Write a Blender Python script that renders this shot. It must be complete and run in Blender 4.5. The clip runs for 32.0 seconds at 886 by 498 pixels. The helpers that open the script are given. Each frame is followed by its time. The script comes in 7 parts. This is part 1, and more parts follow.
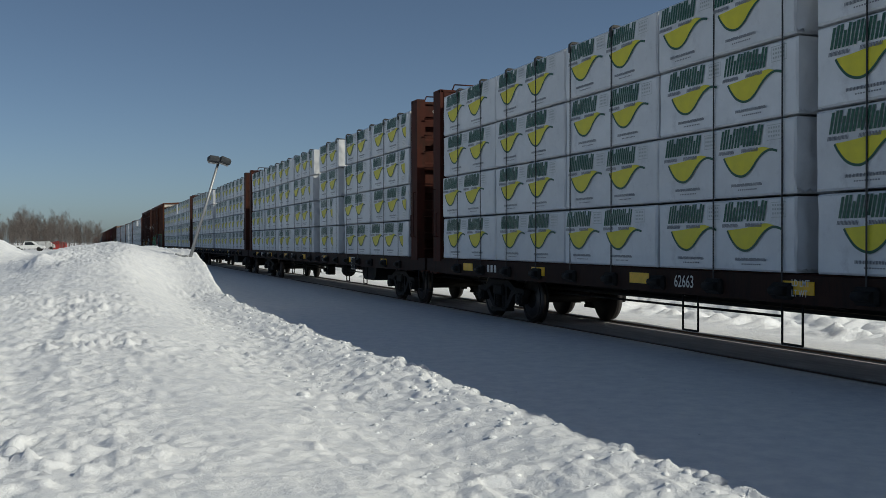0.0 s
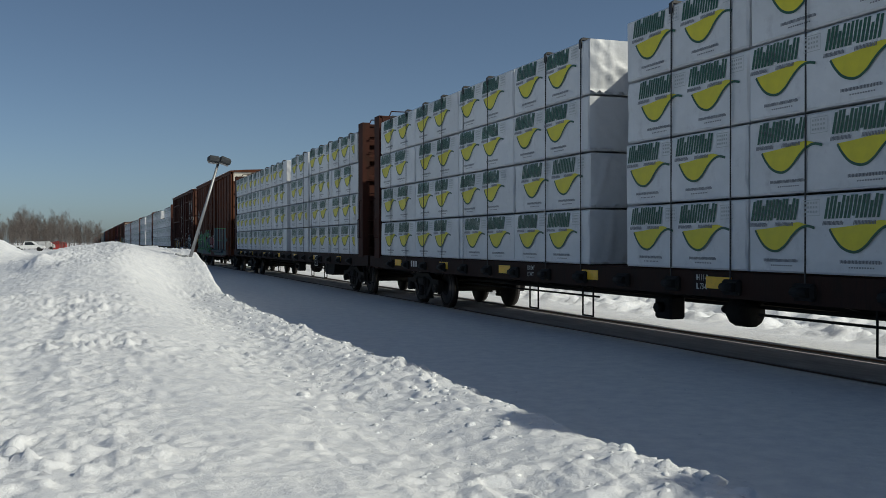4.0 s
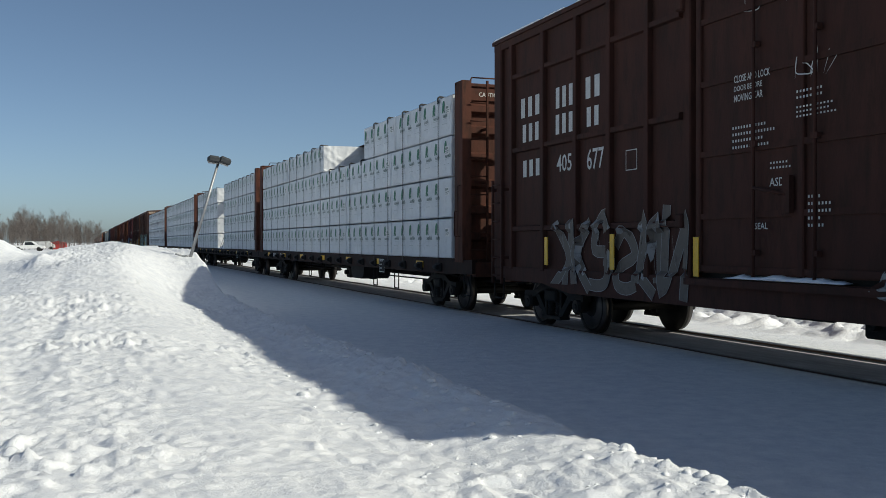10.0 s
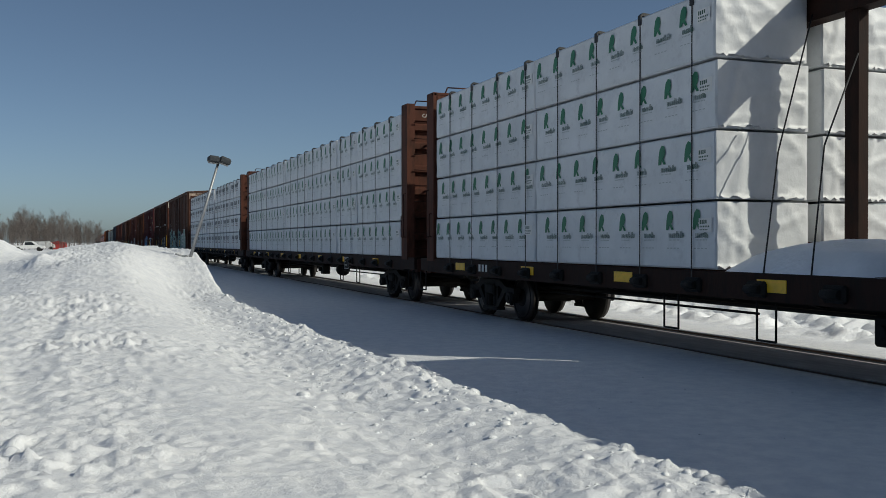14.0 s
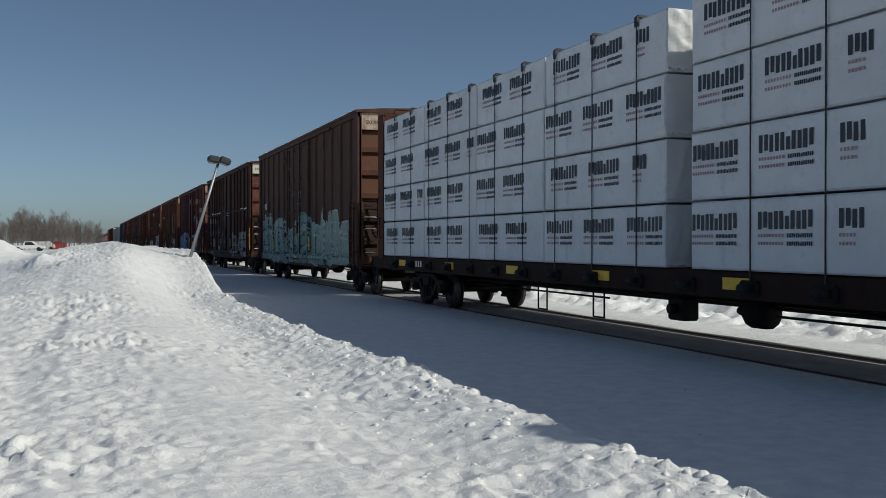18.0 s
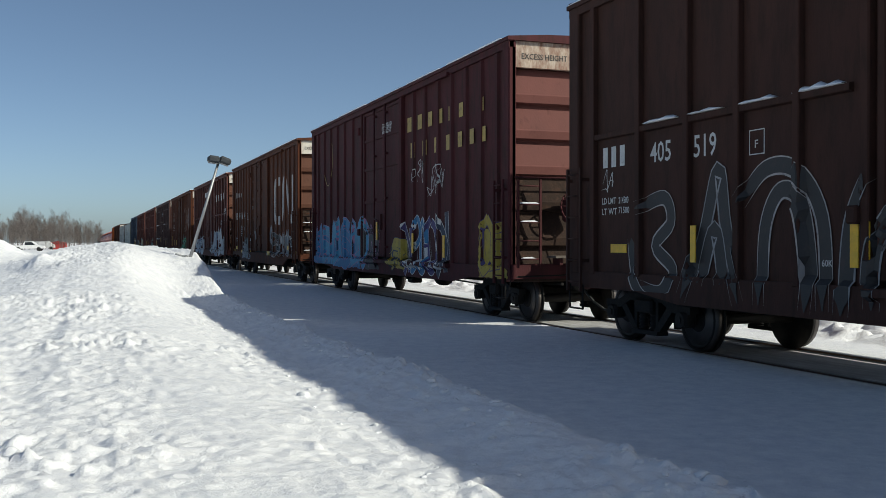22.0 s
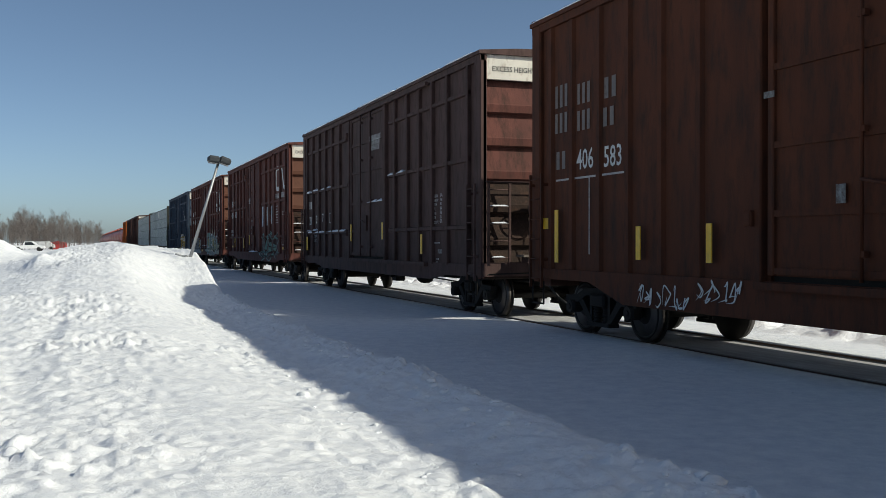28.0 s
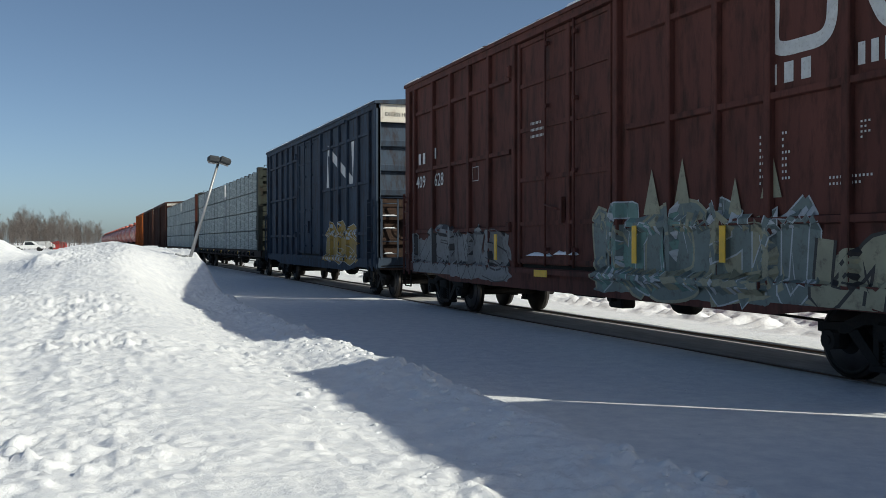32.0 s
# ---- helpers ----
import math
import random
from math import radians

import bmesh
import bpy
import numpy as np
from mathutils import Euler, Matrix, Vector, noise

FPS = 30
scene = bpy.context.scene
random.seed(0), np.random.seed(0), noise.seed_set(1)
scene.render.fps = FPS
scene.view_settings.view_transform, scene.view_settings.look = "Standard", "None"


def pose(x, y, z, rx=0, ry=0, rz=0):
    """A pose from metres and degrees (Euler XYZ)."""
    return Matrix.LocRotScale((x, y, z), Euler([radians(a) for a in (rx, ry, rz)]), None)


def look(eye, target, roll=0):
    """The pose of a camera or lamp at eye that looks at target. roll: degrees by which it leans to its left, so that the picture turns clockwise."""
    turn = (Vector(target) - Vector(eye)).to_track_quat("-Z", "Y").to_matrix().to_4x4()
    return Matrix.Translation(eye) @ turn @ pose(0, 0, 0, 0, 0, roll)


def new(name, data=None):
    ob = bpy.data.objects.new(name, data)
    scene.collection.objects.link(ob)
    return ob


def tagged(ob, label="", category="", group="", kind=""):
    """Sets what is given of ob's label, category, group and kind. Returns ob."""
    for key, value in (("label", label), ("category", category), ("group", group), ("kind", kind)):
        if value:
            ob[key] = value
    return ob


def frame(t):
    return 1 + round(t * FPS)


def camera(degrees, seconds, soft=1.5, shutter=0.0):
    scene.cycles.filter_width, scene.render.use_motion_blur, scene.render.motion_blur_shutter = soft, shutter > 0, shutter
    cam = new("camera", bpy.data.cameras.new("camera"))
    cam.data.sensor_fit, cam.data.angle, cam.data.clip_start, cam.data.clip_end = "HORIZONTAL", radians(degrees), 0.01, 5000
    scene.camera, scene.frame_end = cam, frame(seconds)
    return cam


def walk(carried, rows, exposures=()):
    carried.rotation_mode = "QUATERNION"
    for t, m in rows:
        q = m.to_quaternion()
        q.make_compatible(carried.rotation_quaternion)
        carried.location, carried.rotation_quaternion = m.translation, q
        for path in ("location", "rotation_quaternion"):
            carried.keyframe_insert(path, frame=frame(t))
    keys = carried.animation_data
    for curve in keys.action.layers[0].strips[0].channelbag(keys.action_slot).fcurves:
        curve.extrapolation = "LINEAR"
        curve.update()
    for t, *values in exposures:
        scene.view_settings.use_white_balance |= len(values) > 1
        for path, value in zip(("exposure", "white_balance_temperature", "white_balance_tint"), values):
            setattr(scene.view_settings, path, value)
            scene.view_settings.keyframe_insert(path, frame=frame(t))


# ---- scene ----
# camera: stands still on the snow bank beside the track
cam = camera(48.65, 32.0, soft=0.75)
EYE = pose(0, 0, 1.445, 89.61, 0, -20.2)
walk(cam, [(0.0, EYE), (32.0, EYE)], exposures=[(0.0, -0.09, 7000, 1), (6.5, -0.03, 7000, 1), (7.0, -0.03, 7000, 1), (8.1, 0.01, 7000, 1), (8.6, 0.18, 7000, 1), (9.0, 0.38, 7000, 1), (10.2, 0.35, 7000, 1), (11.0, 0.35, 7000, 1), (11.6, -0.04, 7000, 1), (17.5, -0.03, 7000, 1), (18.6, -0.09, 7000, 1), (19.3, -0.09, 7000, 1), (20.0, 0.07, 7000, 1), (20.5, 0.28, 7000, 1), (21.0, 0.47, 7000, 1), (25.0, 0.47, 7000, 1), (32.0, 0.42, 7000, 1)])

# ---- world, sun ----
SUN_EL, SUN_AZ = 34.0, 128.2          # degrees; azimuth from +y towards +x
world = bpy.data.worlds.new("sky")
scene.world = world
world.use_nodes = True
wn = world.node_tree.nodes
sky = wn.new("ShaderNodeTexSky")
sky.sky_type = "NISHITA"
sky.sun_disc = False
sky.sun_elevation, sky.sun_rotation = radians(SUN_EL), radians(SUN_AZ)
sky.air_density, sky.dust_density, sky.ozone_density = 0.49, 1.1, 2.1
wn["Background"].inputs["Strength"].default_value = 0.088
world.node_tree.links.new(sky.outputs[0], wn["Background"].inputs["Color"])
sun_data = bpy.data.lights.new("sun", "SUN")
sun_data.energy, sun_data.angle, sun_data.color = 2.95, radians(0.53), (1.0, 0.965, 0.93)
sun = new("sun", sun_data)
sun_dir = Vector((math.sin(radians(SUN_AZ)) * math.cos(radians(SUN_EL)), math.cos(radians(SUN_AZ)) * math.cos(radians(SUN_EL)), math.sin(radians(SUN_EL))))
sun.matrix_world = look(sun_dir * 60, (0, 0, 0))

# ---- mesh helper ----
class Shape:
    """Collects vertices and faces of one mesh."""

    def __init__(self):
        self.v, self.f, self.m, self.s = [], [], [], []
        self.slot = 0

    def add(self, verts, faces, smooth=False):
        n = len(self.v)
        self.v.extend(verts)
        for face in faces:
            self.f.append([n + i for i in face])
            self.m.append(self.slot)
            self.s.append(smooth)
        return self

    def box(self, x0, x1, y0, y1, z0, z1):
        x0, x1, y0, y1, z0, z1 = min(x0, x1), max(x0, x1), min(y0, y1), max(y0, y1), min(z0, z1), max(z0, z1)
        vs = [(x, y, z) for x in (x0, x1) for y in (y0, y1) for z in (z0, z1)]
        return self.add(vs, [(0, 1, 3, 2), (4, 6, 7, 5), (0, 4, 5, 1), (2, 3, 7, 6), (0, 2, 6, 4), (1, 5, 7, 3)])

    def cbox(self, x0, x1, y0, y1, z0, z1, c=0.02):
        """A box with chamfered edges."""
        lo, hi = (x0, y0, z0), (x1, y1, z1)
        vs, idx = [], {}
        for sx in (0, 1):
            for sy in (0, 1):
                for sz in (0, 1):
                    for ax in range(3):
                        p = []
                        for k, sgn in enumerate((sx, sy, sz)):
                            e = hi[k] if sgn else lo[k]
                            if k != ax:
                                e += -c if sgn else c
                            p.append(e)
                        idx[sx, sy, sz, ax] = len(vs)
                        vs.append(tuple(p))
        fs = []
        for ax in range(3):
            a, b = (ax + 1) % 3, (ax + 2) % 3
            for sg in (0, 1):
                q = []
                for u, w in ((0, 0), (1, 0), (1, 1), (0, 1)):
                    k = [0, 0, 0]
                    k[ax], k[a], k[b] = sg, u, w
                    q.append(idx[k[0], k[1], k[2], ax])
                fs.append(q if sg else q[::-1])
            for u in (0, 1):
                for w in (0, 1):
                    q = []
                    for sg, axx in ((0, a), (0, b), (1, b), (1, a)):
                        k = [0, 0, 0]
                        k[ax], k[a], k[b] = sg, u, w
                        q.append(idx[k[0], k[1], k[2], axx])
                    fs.append(q if u == w else q[::-1])
        for sx in (0, 1):
            for sy in (0, 1):
                for sz in (0, 1):
                    q = [idx[sx, sy, sz, k] for k in range(3)]
                    fs.append(q if (sx + sy + sz) % 2 else q[::-1])
        return self.add(vs, fs)

    def cyl(self, p, q, r, seg=10, r2=None, caps=True, start=0.0):
        """A cylinder or cone from p to q."""
        p, q = Vector(p), Vector(q)
        r2 = r if r2 is None else r2
        d = (q - p).normalized()
        u = d.orthogonal().normalized()
        w = d.cross(u)
        vs = []
        for c, rr in ((p, r), (q, r2)):
            for i in range(seg):
                a = start + 2 * math.pi * i / seg
                vs.append(tuple(c + rr * (math.cos(a) * u + math.sin(a) * w)))
        self.add(vs, [(i, (i + 1) % seg, seg + (i + 1) % seg, seg + i) for i in range(seg)], True)
        if caps:
            n = len(self.v) - 2 * seg
            self.f.append([n + i for i in range(seg)][::-1])
            self.f.append([n + seg + i for i in range(seg)])
            self.m += [self.slot] * 2
            self.s += [False] * 2
        return self

    def tube(self, pts, r, seg=6):
        for a, b in zip(pts, pts[1:]):
            self.cyl(a, b, r, seg)
        return self

    def lathe(self, axis_p, axis_q, rows, seg=20):
        """rows: (distance along the axis, radius)."""
        p, q = Vector(axis_p), Vector(axis_q)
        d = (q - p).normalized()
        u = d.orthogonal().normalized()
        w = d.cross(u)
        vs = []
        for t, r in rows:
            for i in range(seg):
                a = 2 * math.pi * i / seg
                vs.append(tuple(p + d * t + r * (math.cos(a) * u + math.sin(a) * w)))
        fs = []
        for k in range(len(rows) - 1):
            for i in range(seg):
                j = (i + 1) % seg
                fs.append((k * seg + i, k * seg + j, (k + 1) * seg + j, (k + 1) * seg + i))
        fs.append([i for i in range(seg)][::-1])
        fs.append([(len(rows) - 1) * seg + i for i in range(seg)])
        return self.add(vs, fs, True)

    def extrude(self, pts, axis, a0, a1):
        """A flat outline pushed along axis 'x', 'y' or 'z' from a0 to a1; pts give the other two coordinates in order."""
        def put(p, a):
            return {"x": (a, p[0], p[1]), "y": (p[0], a, p[1]), "z": (p[0], p[1], a)}[axis]
        n = len(pts)
        area = sum(pts[i][0] * pts[(i + 1) % n][1] - pts[(i + 1) % n][0] * pts[i][1] for i in range(n))
        vs = [put(p, a0) for p in pts] + [put(p, a1) for p in pts]
        fs = [list(range(n))[::-1], [n + i for i in range(n)]] + [(i, (i + 1) % n, n + (i + 1) % n, n + i) for i in range(n)]
        flip = (area < 0) != (axis == "y") != (a1 < a0)
        if flip:
            fs = [list(f)[::-1] for f in fs]
        return self.add(vs, fs)

    def mesh(self, name, mats):
        me = bpy.data.meshes.new(name)
        me.from_pydata(self.v, [], self.f)
        for m in mats if isinstance(mats, (list, tuple)) else [mats]:
            me.materials.append(m)
        me.polygons.foreach_set("material_index", self.m)
        me.polygons.foreach_set("use_smooth", self.s)
        me.update()
        return me


def part(name, shape, mats, parent=None, label="", at=(0, 0, 0), turn=(0, 0, 0)):
    """Links a shape (or a mesh) as one object under its thing or part."""
    me = shape.mesh(name, mats) if isinstance(shape, Shape) else shape
    ob = new(name, me)
    ob.parent = parent
    ob.matrix_basis = pose(*at, *turn)
    if label:
        tagged(ob, label)
    return ob


def thing(name, label, category, group="", kind="", at=(0, 0, 0), turn=(0, 0, 0)):
    ob = new(name)
    ob.empty_display_size = 0.3
    ob.matrix_basis = pose(*at, *turn)
    return tagged(ob, label, category, group, kind)


# ---- materials ----
MATS = {}


def mat(name, color, rough=0.6, metal=0.0, vary=0.25, scale=2.0, stretch=(1, 1, 1), bump=0.1, bscale=40.0, dirt=None, dirt_amount=0.35, spread=0.0, spec=0.5):
    """A painted, metal, wood or snow surface: broad stains, fine grain, relief; spread varies it from object to object."""
    if name in MATS:
        return MATS[name]
    m = bpy.data.materials.new(name)
    MATS[name] = m
    m.use_nodes = True
    t = m.node_tree
    n, l = t.nodes, t.links
    bs = n["Principled BSDF"]
    co = n.new("ShaderNodeTexCoord")
    mp = n.new("ShaderNodeMapping")
    mp.inputs["Scale"].default_value = stretch
    l.new(co.outputs["Object"], mp.inputs["Vector"])
    big = n.new("ShaderNodeTexNoise")
    big.inputs["Scale"].default_value, big.inputs["Detail"].default_value, big.inputs["Roughness"].default_value = scale, 6.0, 0.62
    l.new(mp.outputs[0], big.inputs["Vector"])
    fine = n.new("ShaderNodeTexNoise")
    fine.inputs["Scale"].default_value, fine.inputs["Detail"].default_value = bscale, 4.0
    l.new(mp.outputs[0], fine.inputs["Vector"])
    ramp = n.new("ShaderNodeValToRGB")
    ramp.color_ramp.elements[0].position, ramp.color_ramp.elements[1].position = 0.3, 0.72
    c = Vector(color[:3])
    lo, hi = c * (1 - vary), c * (1 + vary)
    ramp.color_ramp.elements[0].color = (*lo, 1)
    ramp.color_ramp.elements[1].color = (min(hi[0], 0.95), min(hi[1], 0.95), min(hi[2], 0.95), 1)
    l.new(big.outputs["Fac"], ramp.inputs[0])
    out = ramp.outputs[0]
    if dirt:
        dn = n.new("ShaderNodeTexNoise")
        dn.inputs["Scale"].default_value, dn.inputs["Detail"].default_value, dn.inputs["Roughness"].default_value = scale * 3.1, 8.0, 0.7
        l.new(mp.outputs[0], dn.inputs["Vector"])
        dr = n.new("ShaderNodeValToRGB")
        dr.color_ramp.elements[0].position, dr.color_ramp.elements[1].position = 0.62 - dirt_amount * 0.4, 0.85 - dirt_amount * 0.3
        l.new(dn.outputs["Fac"], dr.inputs[0])
        mx = n.new("ShaderNodeMix")
        mx.data_type = "RGBA"
        l.new(dr.outputs[0], mx.inputs["Factor"])
        l.new(out, mx.inputs["A"])
        mx.inputs["B"].default_value = (*dirt, 1)
        out = mx.outputs["Result"]
    if spread:
        oi = n.new("ShaderNodeObjectInfo")
        hs = n.new("ShaderNodeHueSaturation")
        mr = n.new("ShaderNodeMapRange")
        mr.inputs["To Min"].default_value, mr.inputs["To Max"].default_value = 1 - spread, 1 + spread
        l.new(oi.outputs["Random"], mr.inputs["Value"])
        l.new(mr.outputs[0], hs.inputs["Value"])
        l.new(out, hs.inputs["Color"])
        out = hs.outputs[0]
    l.new(out, bs.inputs["Base Color"])
    rr = n.new("ShaderNodeMapRange")
    rr.inputs["To Min"].default_value, rr.inputs["To Max"].default_value = max(rough - 0.12, 0.02), min(rough + 0.12, 1)
    l.new(big.outputs["Fac"], rr.inputs["Value"])
    l.new(rr.outputs[0], bs.inputs["Roughness"])
    bs.inputs["Metallic"].default_value = metal
    bs.inputs["Specular IOR Level"].default_value = spec
    if bump:
        bp = n.new("ShaderNodeBump")
        bp.inputs["Strength"].default_value, bp.inputs["Distance"].default_value = bump, 0.02
        l.new(fine.outputs["Fac"], bp.inputs["Height"])
        l.new(bp.outputs[0], bs.inputs["Normal"])
    return m


def car_paint(name, c, dirt=(0.032, 0.019, 0.014)):
    return mat(name, c, 0.74, 0, 0.24, 1.1, (1.7, 1.7, 0.45), 0.14, 30, dirt, 0.38, spec=0.16)


def end_paint(name, c):
    """Cleaner, more even paint of the ribbed car ends."""
    return mat(name, c, 0.7, 0, 0.12, 1.3, (1, 1, 0.6), 0.1, 30, tuple(0.45 * v for v in c), 0.12, spec=0.16)


STEEL_BLACK = mat("sooty black steel", (0.012, 0.011, 0.010), 0.75, 0, 0.4, 4, bump=0.3, dirt=(0.026, 0.020, 0.016), dirt_amount=0.2, spec=0.25)
WHEEL = mat("brown oily wheel steel", (0.014, 0.012, 0.010), 0.7, 0.0, 0.4, 5, bump=0.2, spec=0.3)
TREAD = mat("polished wheel tread", (0.10, 0.09, 0.085), 0.45, 0.8, 0.2, 6)
RAIL = mat("rusty rail steel", (0.09, 0.055, 0.04), 0.6, 0.6, 0.3, 8)
RAILTOP = mat("polished rail head", (0.14, 0.13, 0.13), 0.5, 0.8, 0.1, 6)
PRINT_WHITE = mat("white stencil paint", (0.62, 0.62, 0.60), 0.6, 0, 0.12, 9, dirt=(0.2, 0.12, 0.09), dirt_amount=0.15)
YELLOW = mat("yellow reflective strip", (0.82, 0.48, 0.02), 0.45, 0, 0.12, 8, dirt=(0.2, 0.12, 0.03), dirt_amount=0.1)
SNOW_CAP = mat("snow lying on ledges", (0.86, 0.88, 0.92), 0.6, 0, 0.04, 6, bump=0.5, bscale=18)
HOSE = mat("black rubber hose", (0.012, 0.012, 0.012), 0.7, 0, 0.2, 8)

# ---- ground: one sheet of snow ----
XC = 8.46                        # track centre line


def grid_noise(x, y, cell, seed):
    """Smooth value noise on arrays."""
    rs = np.random.RandomState(seed)
    tab = rs.rand(256, 256)
    gx, gy = x / cell, y / cell
    ix, iy = np.floor(gx).astype(int), np.floor(gy).astype(int)
    fx, fy = gx - ix, gy - iy
    fx, fy = fx * fx * (3 - 2 * fx), fy * fy * (3 - 2 * fy)
    a = tab[ix % 256, iy % 256]
    b = tab[(ix + 1) % 256, iy % 256]
    c = tab[ix % 256, (iy + 1) % 256]
    d = tab[(ix + 1) % 256, (iy + 1) % 256]
    return (a * (1 - fx) + b * fx) * (1 - fy) + (c * (1 - fx) + d * fx) * fy - 0.5


def step(a, b, v):
    t = np.clip((v - a) / (b - a), 0, 1)
    return t * t * (3 - 2 * t)


def bell(x, y, cx, cy, rx, ry):
    return np.exp(-((x - cx) / rx) ** 2 - ((y - cy) / ry) ** 2)


def bank(x, y):
    """Height of the snow bank beside the track, before its edge."""
    edgeward = step(0.4, 1.9, x)
    shoulder = 1 - step(17.5, 21.0, y)
    top = 0.505 + 0.16 * np.clip((y - 5.0) / 8.0, 0, 1) * step(0.2, 1.0, x) * (1 - shoulder) - shoulder * (0.10 * step(0.5, 1.7, x) - 0.07 * np.exp(-((x - 2.25) / 0.40) ** 2))
    rise = (1 - edgeward) * step(5.5, 24.0, y) + edgeward * step(17.5, 22.5, y)
    pile = rise * (1 - step(36, 85, y)) * step(-2.2, 0.2, x)
    top = top + pile * (0.82 - 0.22 * edgeward + 0.05 * grid_noise(x, y, 2.9, 5))
    top = top + 0.30 * step(7, 26, y) * (1 - step(-2.0, 0.3, x)) * (1 - step(60, 150, y))
    top = top + 0.74 * bell(x, y, -2.25, 29, 0.7, 2.8)
    top = top + 0.20 * bell(x, y, -0.74, 19.3, 0.24, 0.5) + 0.12 * bell(x, y, -0.45, 20.5, 0.3, 0.8) - 0.08 * bell(x, y, -0.9, 18.3, 0.4, 0.9)
    top = top + (0.035 + 0.05 * step(14, 20, y)) * grid_noise(x, y, 1.5, 7) + 0.03 * grid_noise(x, y, 0.6, 8)
    # trodden trail along the bank
    trail = np.exp(-((x + 0.38 + 0.06 * np.sin(y * 1.0) - 0.012 * (y - 6)) / 0.14) ** 2) * step(1.5, 3, y)
    top = top - 0.035 * (1 - 0.6 * rise) * trail * (0.6 + grid_noise(x, y, 0.3, 17))
    top = top - 0.65 * step(60, 190, y)
    # rough crust: lumps of ploughed snow; a smooth wind-packed lane between
    rough = 1 - 0.70 * np.exp(-((x - 0.62 - 0.03 * y) / 0.42) ** 2)
    coarse = rough * (1 - 0.5 * step(1.3, 2.0, x)) * (1 - 0.55 * step(5, 13, y))
    fine = 0.86 * (rough + 0.15 * step(1.0, 1.7, x)) * (1 - 0.25 * step(8, 16, y)) * (1 - 0.55 * step(1.0, 1.7, x) * (1 - step(4, 7, y)))
    l1 = np.abs(grid_noise(x, y * 0.55, 0.26, 11))
    l2 = np.maximum(grid_noise(x, y * 0.65, 0.15, 12), -0.12)
    l3 = np.maximum(grid_noise(x, y * 0.8, 0.07, 13), -0.08)
    l4 = np.maximum(grid_noise(x, y * 0.8, 0.075, 14) - 0.16, 0)
    l5 = grid_noise(x, y * 0.75, 0.03, 16)
    near = (1 - step(30, 70, y)) * step(0.6, 1.5, y)
    patch = (0.55 + 0.9 * step(-0.15, 0.25, grid_noise(x, y, 0.9, 15)))
    return top + ((0.026 * (0.25 - l1) + 0.047 * l2) * coarse * (1 - 0.62 * rise) + (0.070 * l3 + 0.13 * l4 + 0.040 * l5) * fine * (1 - 0.15 * step(4, 9, y))) * patch * near


def ground_z(x, y):
    near = 1 - step(25, 60, y)
    # bank edge towards the track: a ragged lip, a short drop, a long foot
    zero = x * 0
    edge = 2.36 - 0.08 * step(18.0, 21.0, y) + 0.12 * grid_noise(zero + 3, y, 0.9, 21) + 0.06 * grid_noise(zero + 9, y, 0.33, 22) + 0.035 * grid_noise(zero + 5, y, 0.12, 23)
    edge = edge + 0.5 * step(24, 50, y) + 3.0 * step(70, 190, y)
    d = x - edge
    down = 0.66 * step(0.0, 0.36, d) + 0.34 * step(0.2, 1.2, d)
    lip = np.exp(-((d + 0.07) / 0.08) ** 2) * (np.maximum(grid_noise(x, y, 0.10, 24) - 0.18, 0) * 0.045 + np.maximum(grid_noise(x, y, 0.05, 25), 0) * 0.03) * near
    low = -0.005 + 0.02 * grid_noise(x, y, 1.7, 31) + 0.010 * grid_noise(x, y, 0.3, 32) * (1 - step(6.6, 7.5, x))
    crumbs = np.maximum(grid_noise(x, y, 0.14, 33) - 0.40, 0) * 0.5 * np.exp(-((x - 7.1) / 0.45) ** 2)
    z = bank(x, y) * (1 - down) + (low + crumbs) * down + lip
    # track bed and the ploughed ridges beyond it
    z = z - 0.25 * step(7.62, 7.66, x) * (1 - step(9.26, 9.30, x))
    r = np.exp(-((x - 12.4 - 0.3 * grid_noise(zero, y, 2.2, 41)) / 0.75) ** 2) * (0.26 + 0.20 * grid_noise(x, y, 0.8, 42))
    r = r + np.exp(-((x - 10.9) / 0.35) ** 2) * (0.05 + 0.14 * grid_noise(x, y, 0.25, 43))
    r = r + np.exp(-((x - 15.0) / 0.8) ** 2) * (0.28 + 0.3 * grid_noise(x, y, 1.1, 44) + 0.12 * grid_noise(x, y, 0.3, 46))
    r = r + (0.09 * grid_noise(x, y, 0.36, 47) + 0.26 * np.maximum(grid_noise(x, y, 0.19, 49), -0.06)) * step(10.4, 11.0, x) * (1 - step(16.0, 16.8, x)) + 0.05 * grid_noise(x, y, 0.5, 48)
    z = z + r * step(10.1, 10.6, x)
    z = z + step(20.5, 23, x) * (0.35 + 0.25 * grid_noise(x, y, 3.0, 45))
    z = z - 0.20 * step(16.9, 17.0, x) * (1 - step(18.6, 18.7, x))
    return z


def axis_steps(stops):
    """stops: (from, to, step)."""
    out = []
    for a, b, s in stops:
        n = max(int(round((b - a) / s)), 1)
        out += [a + (b - a) * i / n for i in range(n)]
    return out + [stops[-1][1]]


def growing(a, b, rate, least):
    out = [a]
    while out[-1] < b:
        out.append(out[-1] + max(least, rate * out[-1]))
    return out


SNOW = None


